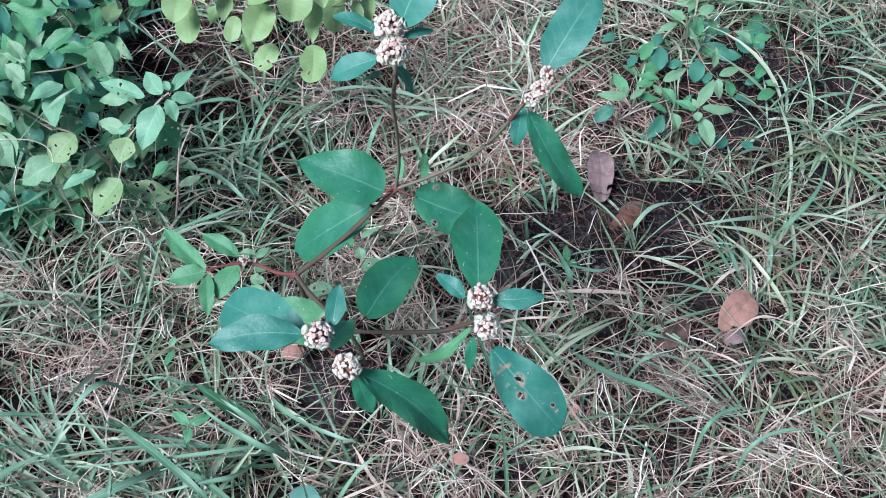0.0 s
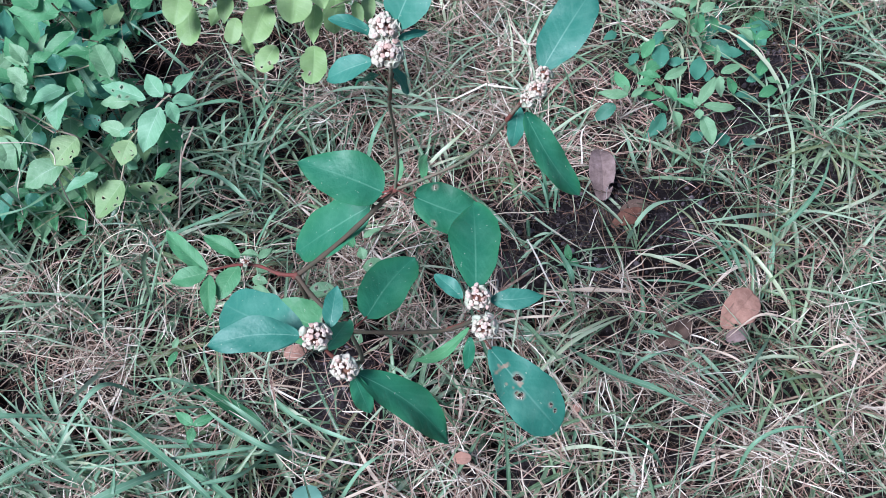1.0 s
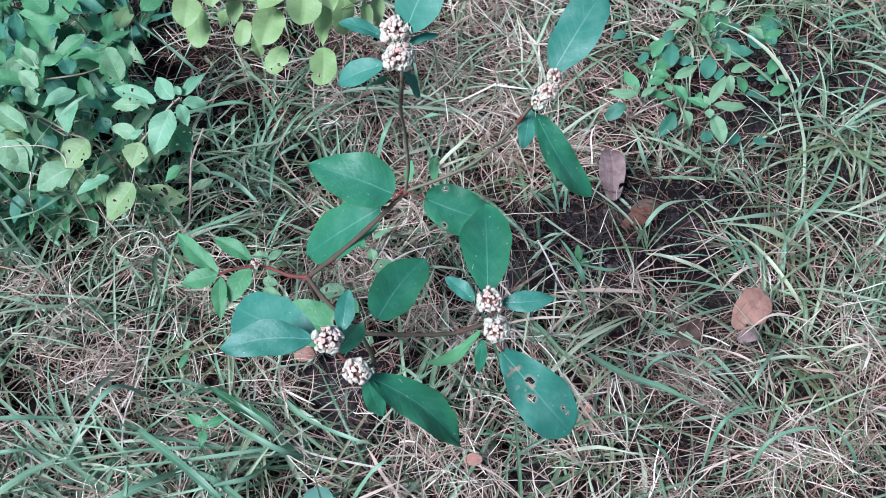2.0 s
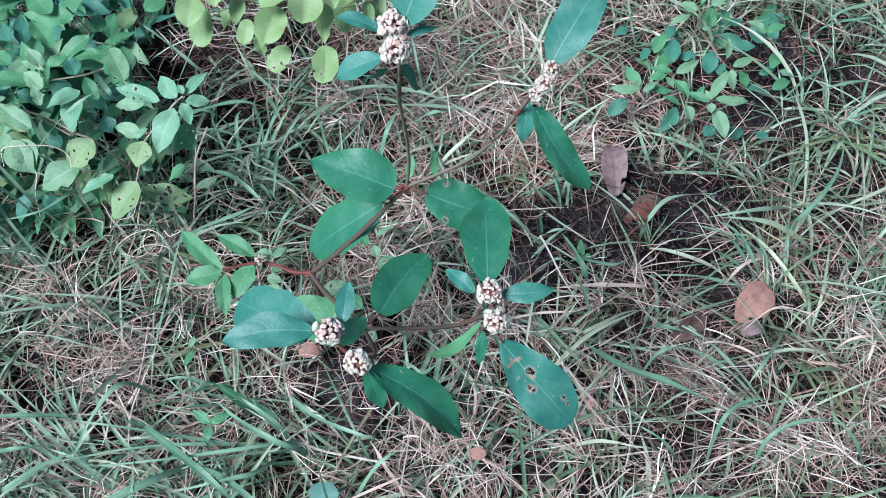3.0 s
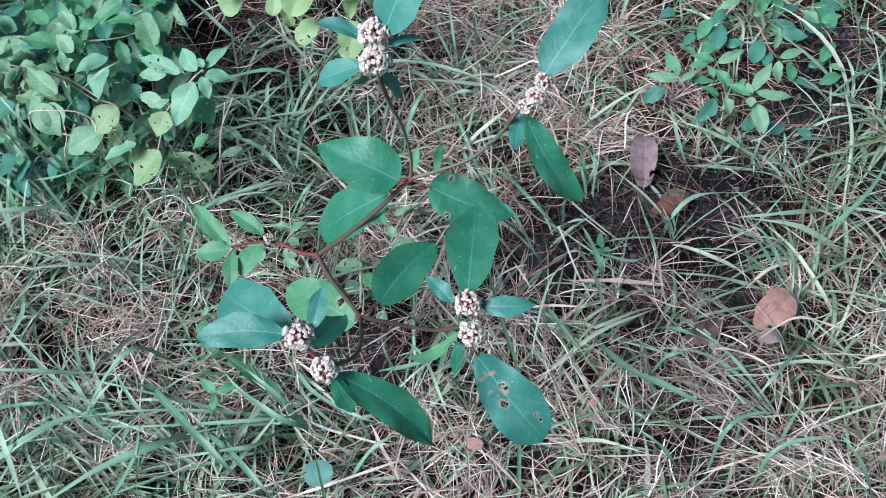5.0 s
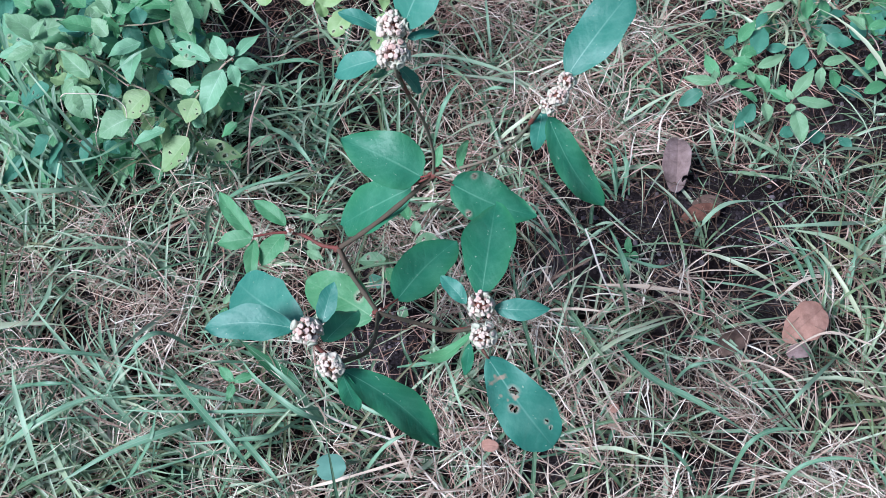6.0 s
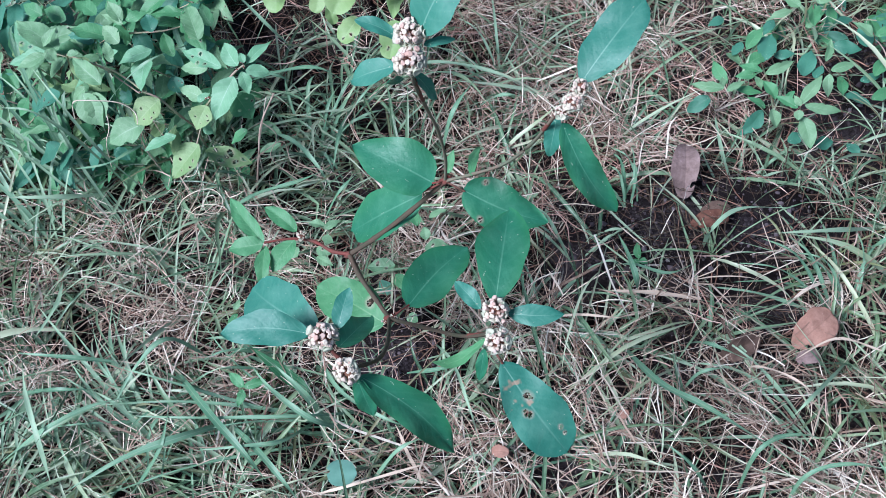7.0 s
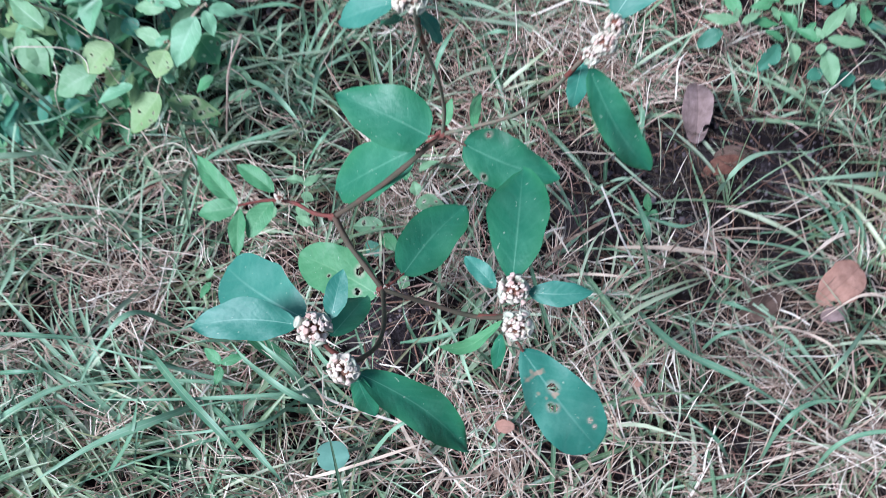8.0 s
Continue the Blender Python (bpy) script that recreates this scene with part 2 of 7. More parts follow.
def soil_material():
    m, n, l, bsdf = base_material("soil", 0.92, 0.05)
    tc = n.new("ShaderNodeTexCoord")
    big = noise_tex(n, l, 7, 6, tc.outputs["Object"])
    fine = noise_tex(n, l, 160, 6, tc.outputs["Object"], 0.7)
    # near-black stops put shade into the soil's colour; crumbs lift the open patch
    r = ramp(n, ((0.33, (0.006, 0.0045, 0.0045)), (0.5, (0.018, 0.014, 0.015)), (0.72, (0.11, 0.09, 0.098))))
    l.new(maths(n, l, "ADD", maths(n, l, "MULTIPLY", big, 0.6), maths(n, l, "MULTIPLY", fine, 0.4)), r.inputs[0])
    # farther off the soil is hidden by turf
    dist = n.new("ShaderNodeVectorMath")
    dist.operation = "DISTANCE"
    l.new(tc.outputs["Object"], dist.inputs[0])
    dist.inputs[1].default_value = (0.0, 0.9, 0.0)
    t = ramp(n, ((0.3, (0.03, 0.05, 0.022)), (0.5, (0.07, 0.09, 0.045)), (0.65, (0.15, 0.115, 0.075))))
    l.new(maths(n, l, "ADD", maths(n, l, "MULTIPLY", noise_tex(n, l, 1.3, 5, tc.outputs["Object"]), 0.5), maths(n, l, "MULTIPLY", noise_tex(n, l, 45, 5, tc.outputs["Object"]), 0.5)), t.inputs[0])
    far = maths(n, l, "MULTIPLY", maths(n, l, "SUBTRACT", dist.outputs["Value"], 1.05), 1.6, True)
    l.new(blend(n, l, far, r.outputs[0], t.outputs[0]), bsdf.inputs["Base Color"])
    bump(n, l, bsdf, fine, 1.0, 0.006)
    return m


SOIL = soil_material()


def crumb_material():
    """Crumbs for the open soil, paler: its stronger light is put into their colour."""
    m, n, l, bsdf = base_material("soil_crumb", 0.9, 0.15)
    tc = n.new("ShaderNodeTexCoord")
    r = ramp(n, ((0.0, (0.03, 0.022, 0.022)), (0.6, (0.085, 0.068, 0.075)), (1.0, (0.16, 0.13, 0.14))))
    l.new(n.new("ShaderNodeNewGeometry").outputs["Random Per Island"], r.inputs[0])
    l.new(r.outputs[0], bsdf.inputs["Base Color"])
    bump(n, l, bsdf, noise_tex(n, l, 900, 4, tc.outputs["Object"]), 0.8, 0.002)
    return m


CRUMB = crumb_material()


def floret_material(name, stops, foot_colour, foot_amount):
    m, n, l, bsdf = base_material(name, 0.7, 0.15)
    r = ramp(n, stops)
    l.new(n.new("ShaderNodeObjectInfo").outputs["Random"], r.inputs[0])
    tc = n.new("ShaderNodeTexCoord")
    sep = n.new("ShaderNodeSeparateXYZ")
    l.new(tc.outputs["Object"], sep.inputs[0])
    speck = noise_tex(n, l, 4, 3, tc.outputs["Object"])
    # foot has its own tint, darkened to put crevice shade into the colour
    foot = maths(n, l, "SUBTRACT", 1.0, maths(n, l, "MULTIPLY", sep.outputs[2], 1.6), True)
    col = blend(n, l, maths(n, l, "MULTIPLY", foot, foot_amount), r.outputs[0], foot_colour)
    l.new(blend(n, l, maths(n, l, "MULTIPLY", speck, 0.3), col, (0.55, 0.45, 0.36)), bsdf.inputs["Base Color"])
    bump(n, l, bsdf, speck, 0.4, 0.0005)
    see_through(n, l, bsdf, r.outputs[0], 0.15)
    return m


FLORET = floret_material("floret", ((0.0, (0.60, 0.53, 0.42)), (0.45, (0.70, 0.60, 0.50)), (0.75, (0.68, 0.52, 0.45)), (1.0, (0.52, 0.31, 0.25))), (0.30, 0.14, 0.10), 0.75)
BRACT = floret_material("bract", ((0.0, (0.42, 0.48, 0.35)), (0.6, (0.55, 0.56, 0.44)), (1.0, (0.64, 0.58, 0.47))), (0.30, 0.32, 0.20), 0.5)
CUP = stem_material("flower_cup", (0.16, 0.055, 0.04), (0.22, 0.12, 0.08))


# ---- builders ----
def smooth(me):
    me.polygons.foreach_set("use_smooth", [True] * len(me.polygons))
    return me


def mesh_np(name, verts, quads, uvs, material):
    """A mesh from arrays of corners, faces of three or four sides and one UV a corner."""
    me = bpy.data.meshes.new(name)
    me.vertices.add(len(verts))
    me.vertices.foreach_set("co", np.asarray(verts, np.float32).ravel())
    me.loops.add(quads.size)
    me.loops.foreach_set("vertex_index", quads.ravel().astype(np.int32))
    me.polygons.add(len(quads))
    me.polygons.foreach_set("loop_start", np.arange(0, quads.size, quads.shape[1], dtype=np.int32))
    me.polygons.foreach_set("loop_total", np.full(len(quads), quads.shape[1], np.int32))
    layer = me.uv_layers.new(name="UVMap")
    layer.data.foreach_set("uv", np.asarray(uvs, np.float32)[quads.ravel()].ravel())
    me.polygons.foreach_set("use_smooth", np.ones(len(quads), bool))
    me.update(calc_edges=True)
    me.materials.append(material)
    return me


def thing(name, base, label, category, group=""):
    ob = new(name)
    ob.empty_display_size = 0.02
    ob.location = base
    return tagged(ob, label, category, group)


def under(ob, parent, m):
    """Hangs ob under parent with the world pose m."""
    ob.parent = parent
    at = parent.location if parent.parent is None else parent.parent.location + parent.location
    ob.matrix_basis = Matrix.Translation(-Vector(at)) @ m
    return ob


def grid_faces(nu, nv):
    i = np.arange(nu * (nv + 1)).reshape(nu, nv + 1)[:, :-1]
    return np.stack([i, i + nv + 1, i + nv + 2, i + 1], -1).reshape(-1, 4)


leaf_count = [0]


def leaf_mesh(name, length, width, material, p, q, fold, curl, holes, spots, rng, ragged=False, side=None):
    nu, nv = (80, 48) if holes and length > 0.085 else (40, 24) if holes else (32, 10) if ragged else (22, 10)
    u = np.linspace(0, 1, nu + 1)[:, None] * np.ones((1, nv + 1))
    v = np.ones((nu + 1, 1)) * np.linspace(-1, 1, nv + 1)[None]
    top = (p / (p + q)) ** p * (q / (p + q)) ** q
    outline = np.clip(u, 1e-4, 1) ** p * np.clip(1 - u, 1e-4, 1) ** q / top
    edge = 1 + (0.03 if ragged else 0.042) * np.sin(u * rng.uniform(9, 15) + rng.uniform(0, 6) + (v > 0) * 2.0) + 0.012 * np.sin(u * 23 + rng.uniform(0, 6))
    for _ in range(rng.choice((0, 1, 1, 2)) if ragged else 0):
        edge = edge * (1 - rng.uniform(0.1, 0.32) * np.exp(-(((u - rng.uniform(0.2, 0.9)) / rng.uniform(0.04, 0.1)) ** 2)) * (v * rng.choice((-1, 1)) > 0))
    if not ragged:
        edge = edge * (1 + 0.012 * np.sin(u * 41 + rng.uniform(0, 6)) * np.sin(u * 17 + rng.uniform(0, 6)))
    if ragged:
        edge = edge * (1 + 0.05 * (np.abs((u * 14) % 1.0 - 0.3) - 0.35) * np.abs(v) * 2)
    half = 0.5 * width * outline * edge + 0.0005
    sway = rng.uniform(-0.04, 0.04) if side is None else side
    x = length * u
    y = half * v + length * sway * np.sin(math.pi * u)
    bow = rng.uniform(0.02, 0.07) + curl
    z = fold * np.abs(half * v) + length * bow * np.sin(math.pi * u) + 0.019 * length * np.sin(u * 12 + v * 2.2 + rng.uniform(0, 6)) * np.abs(v) ** 1.5
    z = z + width * 0.05 * np.sin(u * 7 + rng.uniform(0, 6)) * v - fold * width * 0.12
    z = z * np.minimum(1, u * 6)
    verts = np.stack([x, y, z], -1).reshape(-1, 3)
    quads = grid_faces(nu, nv)
    if holes:
        uc = (u[:-1, :-1] + u[1:, 1:]).ravel() / 2
        vc = (v[:-1, :-1] + v[1:, 1:]).ravel() / 2
        keep = np.ones(len(quads), bool)
        for hu, hv, hr in holes:
            ang = np.arctan2((vc - hv) * 0.5 * width / length, uc - hu)
            wob = 0.9 + 0.22 * np.sin(2 * ang + hu * 19) + 0.1 * np.sin(3 * ang + hv * 9)
            keep &= np.hypot(uc - hu, (vc - hv) * 0.5 * width / length) > hr * wob
        quads = quads[keep]
    uv = np.stack([u, v * 0.5 + 0.5], -1).reshape(-1, 2)
    me = mesh_np(name, verts, quads, uv, SPOTTED.get(material.name, material) if spots else material)
    if holes:
        rim = np.zeros(u.size)
        for hu, hv, hr in holes:
            d = np.hypot(u - hu, (v - hv) * 0.5 * width / length).ravel()
            rim = np.maximum(rim, np.clip(1.45 - d / (hr * 1.2), 0, 1))
        me.attributes.new("rim", "FLOAT", "POINT").data.foreach_set("value", rim.astype(np.float32))
    return me


def leaf_pose(base, tip, rng, tilt=0.22):
    b, t = Vector(base), Vector(tip)
    x = (t - b).normalized()
    up = Vector((rng.uniform(-tilt, tilt), -0.22 + rng.uniform(-tilt, tilt), 1.0))
    y = up.cross(x).normalized()
    z = x.cross(y)
    return Matrix.Translation(b) @ Matrix((x, y, z)).transposed().to_4x4()


def leaf(parent, base, tip, width, material, p=0.75, q=1.05, fold=0.16, curl=0.0, holes=(), spots=False, tilt=0.22, side=None):
    leaf_count[0] += 1
    rng = random.Random(leaf_count[0])
    length = (Vector(tip) - Vector(base)).length
    if tilt > 0.3:
        width = 0.88 * width
    me = leaf_mesh("leaf", length, width, material, p, q, fold, curl, holes, spots, rng, tilt > 0.3, side)
    return under(new("leaf", me), parent, leaf_pose(base, tip, rng, tilt))


def dead_leaf(base, tip, width, material, label, p=0.6, q=0.5, fold=0.2, curl=0.1):
    leaf_count[0] += 1
    rng = random.Random(leaf_count[0])
    length = (Vector(tip) - Vector(base)).length
    me = leaf_mesh("dead_leaf", length, width, material, p, q, fold, curl, ((0.2, -0.75, 0.05),), False, rng)
    ob = new("dead_leaf", me)
    ob.matrix_basis = leaf_pose(base, tip, rng)
    thick = ob.modifiers.new("thickness", "SOLIDIFY")
    thick.thickness = 0.0006
    return tagged(ob, label, "dead leaf")


def spline(points, steps):
    """A smooth line through points (Catmull-Rom)."""
    P = np.array([2 * np.array(points[0]) - points[1], *points, 2 * np.array(points[-1]) - points[-2]], float)
    out = []
    for i in range(1, len(P) - 2):
        t = np.linspace(0, 1, steps, endpoint=i == len(P) - 3)[:, None]
        a, b, c, d = P[i - 1], P[i], P[i + 1], P[i + 2]
        out.append(0.5 * (2 * b + (c - a) * t + (2 * a - 5 * b + 4 * c - d) * t**2 + (3 * b - a - 3 * c + d) * t**3))
    return np.concatenate(out)


def tube(name, parent, points, r0, r1, material):
    line = spline(points, 8)
    n, sides = len(line), 8
    tan = np.gradient(line, axis=0)
    tan /= np.linalg.norm(tan, axis=1)[:, None] + 1e-9
    ref = np.where(np.abs(tan[:, 2:3]) > 0.9, np.array([[1.0, 0, 0]]), np.array([[0, 0, 1.0]]))
    a = np.cross(tan, ref)
    a /= np.linalg.norm(a, axis=1)[:, None]
    b = np.cross(tan, a)
    s = np.linspace(0, 1, n)
    r = r0 + (r1 - r0) * s
    knots = np.linspace(0, 1, len(points))
    for k in knots:
        r = r * (1 + 0.22 * np.exp(-(((s - k) * n / 1.6) ** 2)))
    ang = np.linspace(0, 2 * math.pi, sides + 1)
    verts = line[:, None] + r[:, None, None] * (np.cos(ang)[None, :, None] * a[:, None] + np.sin(ang)[None, :, None] * b[:, None])
    verts = verts.reshape(-1, 3) - line[0]
    uv = np.stack(np.meshgrid(ang / 6.3, s), -1).reshape(-1, 2)
    me = mesh_np(name, verts, grid_faces(n - 1, sides), uv, material)
    return under(new(name, me), parent, Matrix.Translation(line[0]))


def blade(name, parent, points, width, material):
    """One grass blade, folded along its rib, through the given points from root to tip."""
    line = spline(points, 7)
    n = len(line)
    s = np.linspace(0, 1, n)
    tan = np.gradient(line, axis=0)
    across = np.cross(tan, [0.0, 0, 1.0])
    across /= np.linalg.norm(across, axis=1)[:, None] + 1e-9
    w = 0.5 * width * np.clip(np.minimum(0.45 + 2.2 * s, (1 - s) * 2.4), 0.03, 1.0)
    v = np.array([-1, -0.5, 0, 0.5, 1])
    verts = line[:, None] + across[:, None] * (w[:, None] * v)[..., None]
    verts[..., 2] += (np.abs(v) * w[:, None]) * 0.22 + 0.0012 * np.sin(s * 17)[:, None] * v
    uv = np.stack(np.meshgrid(v * 0.5 + 0.5, s), -1).reshape(-1, 2)
    me = mesh_np(name, verts.reshape(-1, 3) - line[0], grid_faces(n - 1, 4), uv, material)
    return under(new(name, me), parent, Matrix.Translation(line[0]))


def grass_fan(root, heading, spread, count, length, lift, width, material, seed, label):
    """Long blades that spread from one root, rise by lift and bow over."""
    rng = random.Random(seed)
    ob = thing("grass_clump", root, label, "grass", "grass clumps")
    for _ in range(count):
        a = heading + rng.gauss(0, spread)
        ln, up = length * rng.uniform(0.55, 1.2), lift * rng.uniform(0.5, 1.2)
        turn = rng.gauss(0, 0.25)
        b = Vector(root) + Vector((rng.gauss(0, 0.012), rng.gauss(0, 0.012), 0))
        pts = [b]
        for f, h in ((0.3, 0.62), (0.62, 1.0), (1.0, rng.uniform(0.55, 0.95))):
            d = a + turn * f
            pts.append(b + Vector((f * ln * math.cos(d), f * ln * math.sin(d), h * up)))
        blade("blade", ob, [tuple(p) for p in pts], width * rng.uniform(0.6, 1.3), material)
    return ob


def nibbled(rng):
    """Insect holes on some leaves."""
    if rng.random() > 0.3:
        return ()
    return tuple((rng.uniform(0.2, 0.85), rng.uniform(-0.7, 0.7), rng.uniform(0.015, 0.05)) for _ in range(rng.randint(2, 6)))


def filler_weed(base, spread, height, count, materials, size, seed, label):
    """A leafy weed: stems that fan out of the root, with leaves in pairs along them."""
    rng = random.Random(seed)
    ob = thing("leafy_weed", base, label, "plant", "leafy weeds")
    stems = max(2, count // 6)
    for k in range(stems):
        a = 6.283 * k / stems + rng.uniform(-0.5, 0.5)
        out, up = spread * rng.uniform(0.3, 1.0), height * rng.uniform(0.6, 1.1)
        b = Vector(base)
        top = b + Vector((out * math.cos(a), out * math.sin(a), up))
        mid = b + Vector((0.35 * out * math.cos(a), 0.35 * out * math.sin(a), 0.6 * up))
        tube("stem", ob, [tuple(b), tuple(mid), tuple(top)], 0.0018, 0.001, STEM_PALE)
        for i in range(count // stems):
            f = 0.35 + 0.65 * (i // 2 + 1) / (count // stems / 2)
            at = b.lerp(mid, f / 0.5) if f < 0.5 else mid.lerp(top, min(1, (f - 0.5) / 0.5))
            d = a + (1.3 if i % 2 else -1.3) * rng.uniform(0.3, 1.3) + rng.uniform(-0.3, 0.3)
            ln = size * rng.uniform(0.65, 1.3)
            tip = at + Vector((ln * math.cos(d), ln * math.sin(d), ln * rng.uniform(-0.35, 0.25)))
            leaf(ob, tuple(at), tuple(tip), ln * rng.uniform(0.36, 0.52), rng.choice(materials), p=0.85, q=1.15, fold=rng.uniform(0.1, 0.5), tilt=0.6, holes=nibbled(rng))
    return ob


def lathe(name, rings, lobes, depth, material):
    """A small turned body, about 1 across, with a lobed rim."""
    bm = bmesh.new()
    loops = []
    for i, (h, r) in enumerate(rings):
        k = depth * i / (len(rings) - 1)
        loops.append([bm.verts.new((r * (1 + k * math.cos(lobes * a)) * math.cos(a), r * (1 + k * math.cos(lobes * a)) * math.sin(a), h)) for a in [j * math.pi / 5 for j in range(10)]])
    for lo, hi in zip(loops, loops[1:]):
        for j in range(10):
            bm.faces.new((lo[j], lo[(j + 1) % 10], hi[(j + 1) % 10], hi[j]))
    bm.faces.new(loops[-1])
    me = bpy.data.meshes.new(name)
    bm.to_mesh(me)
    bm.free()
    me.materials.append(material)
    return smooth(me)


FLORET_MESH = lathe("floret", ((0.0, 0.16), (0.4, 0.24), (0.75, 0.34), (1.0, 0.42), (1.12, 0.3), (1.05, 0.12)), 5, 0.12, FLORET)
BRACT_MESH = lathe("bract", ((0.0, 0.2), (0.3, 0.42), (0.62, 0.58), (0.8, 0.6), (0.72, 0.4), (0.5, 0.15)), 3, 0.3, BRACT)


def flower_head(parent, centre, radius, count):
    """Domes of pale florets in a ring of rounded sage bracts, on a reddish cup."""
    rng = random.Random(int(centre[0] * 1e5) ^ count)
    bm = bmesh.new()
    bmesh.ops.create_icosphere(bm, subdivisions=2, radius=radius * 0.55)
    for v in bm.verts:
        v.co.z *= 0.7
        v.co *= 1 + 0.2 * noise.noise(v.co * 300)
    me = bpy.data.meshes.new("flower_head")
    bm.to_mesh(me)
    bm.free()
    me.materials.append(CUP)
    head = under(new("flower_head", smooth(me)), parent, Matrix.Translation(centre))
    lean = Vector((rng.uniform(-0.2, 0.2), -0.45, 1.0)).normalized().to_track_quat("Z", "Y")
    rim = max(3, count // 3)
    for k in range(count):
        outer = k < rim
        if outer:
            h = rng.uniform(-0.25, 0.28)
            a = 6.283 * (k + rng.uniform(-0.3, 0.3)) / rim
        else:
            h = 1 - 0.72 * (k - rim + 0.5) / (count - rim)
            a = k * 2.39996
        d = Vector((math.sqrt(1 - h * h) * math.cos(a), math.sqrt(1 - h * h) * math.sin(a), h))
        d = (lean @ d + Vector([rng.uniform(-0.28, 0.28) for _ in range(3)])).normalized()
        aim = (d + (lean @ Vector((0, 0, 1))) * 0.35 + Vector([rng.uniform(-0.4, 0.4) for _ in range(3)])).normalized()
        if outer:
            size = min(radius * 0.46, 0.0068) * rng.uniform(0.7, 1.25)
            at = Vector(centre) + d * (radius * rng.uniform(0.40, 0.58))
        else:
            size = min(radius * 0.34, 0.0046) * rng.uniform(0.65, 1.35)
            at = Vector(centre) + d * (radius * rng.uniform(0.36, 0.62))
        m = Matrix.Translation(at) @ aim.to_track_quat("Z", "Y").to_matrix().to_4x4() @ Matrix.Diagonal((size, size * rng.uniform(0.8, 1.2), size * rng.uniform(0.8, 1.3), 1))
        under(new("bract" if outer else "floret", BRACT_MESH if outer else FLORET_MESH), head, m)
    return head


# ---- ground ----
def near(x, y, cx, cy, sx, sy):
    return np.exp(-(((x + 0.02) / 1.25 - cx) / sx) ** 2 - (((y + 0.015) / 1.25 - cy) / sy) ** 2)


def bare(x, y):
    """Where the soil lies open."""
    return np.clip(1.5 * near(x, y, 0.29, 0.71, 0.12, 0.08) + 0.9 * near(x, y, 0.37, 0.71, 0.09, 0.05) + 0.8 * near(x, y, 0.22, 0.66, 0.07, 0.05) + 0.6 * near(x, y, 0.13, 0.74, 0.05, 0.04) + 0.7 * near(x, y, 0.40, 0.77, 0.09, 0.06) + 0.45 * near(x, y, 0.18, 0.61, 0.06, 0.05) + 1.2 * near(x, y, -0.04, 0.49, 0.095, 0.06)
                   + 0.8 * near(x, y, -0.285, 0.91, 0.10, 0.06) + 0.5 * near(x, y, 0.33, 0.56, 0.05, 0.03) + 1.0 * near(x, y, 0.57, 0.98, 0.13, 0.13) + 0.5 * near(x, y, 0.62, 0.80, 0.05, 0.06), 0, 1)


# larger gaps in the turf: place and radius
GAPS = ((-0.069, 0.574, 0.046), (0.451, 0.720, 0.032), (0.480, 0.783, 0.030), (-0.468, 1.152, 0.059), (-0.341, 1.117, 0.051), (-0.631, 0.403, 0.038), (-0.486, 0.317, 0.037), (-0.377, 0.342, 0.027), (-0.094, 0.453, 0.028), (0.206, 0.454, 0.028), (0.317, 0.636, 0.029), (0.146, 0.923, 0.048), (-0.235, 0.913, 0.032), (0.053, 1.006, 0.035), (0.545, 0.811, 0.033), (-0.580, 1.106, 0.042), (-0.591, 0.836, 0.035), (-0.172, 0.469, 0.023), (0.044, 0.535, 0.026))


def hollow(x, y):
    """1 in the dark gaps between the tussocks, 0 on them."""
    rng = np.random.default_rng(29)
    f = 0
    for k in range(12):
        a, w = rng.uniform(0, 3.14), rng.uniform(26, 75)
        f = f + np.sin(w * (x * np.cos(a) + y * np.sin(a)) + rng.uniform(0, 6)) / 3.4
    for cx, cy, r in GAPS:
        f = f + 1.5 * np.exp(-((x - cx) ** 2 + (y - cy) ** 2) / r**2)
    return np.clip((f - 0.15) * 2.6, 0, 1)


def lump(x, y):
    """Height of the soil, lower where the grass stands thick."""
    return -0.084 + 0.056 * bare(x, y) - 0.028 * hollow(x, y) * (1 - bare(x, y)) + 0.010 * np.sin(x * 5.1 + 1) * np.sin(y * 4.3) + 0.006 * np.sin(x * 17 + y * 9) * np.sin(y * 21 - x * 6 + 2)


def ground():
    s = np.linspace(-1, 1, 301)
    axis = np.sign(s) * (1.3 * np.abs(s) + 80 * np.abs(s) ** 9)
    x, y = np.meshgrid(axis + 0.05, axis + 0.7, indexing="ij")
    close = np.exp(-((x / 3) ** 2 + ((y - 0.7) / 3) ** 2))
    z = -0.084 + (lump(x, y) + 0.084) * close
    rng = np.random.default_rng(3)
    z = z + rng.normal(0, 0.0018, z.shape) * close
    verts = np.stack([x, y, z], -1).reshape(-1, 3)
    uv = np.stack([x, y], -1).reshape(-1, 2)
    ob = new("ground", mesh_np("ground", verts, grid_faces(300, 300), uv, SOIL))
    return tagged(ob, "dark damp bare soil under grass and straw", "ground", kind="structure")


ground()


# ---- grass ----
def shaded(x, y):
    """Under the broad-leaved weeds little grass grows."""
    return np.clip(near(x, y, -0.57, 0.87, 0.22, 0.15) + near(x, y, -0.33, 1.03, 0.2, 0.1) + 0.95 * near(x, y, 0.44, 0.98, 0.17, 0.1), 0, 1)


def lying(x, y):
    """Spots where a fallen leaf keeps the straw down."""
    return np.clip(near(x, y, 0.435, 0.566, 0.06, 0.045) + 0.85 * near(x, y, 0.286, 0.778, 0.05, 0.06) + 0.8 * near(x, y, 0.355, 0.535, 0.05, 0.03), 0, 1)


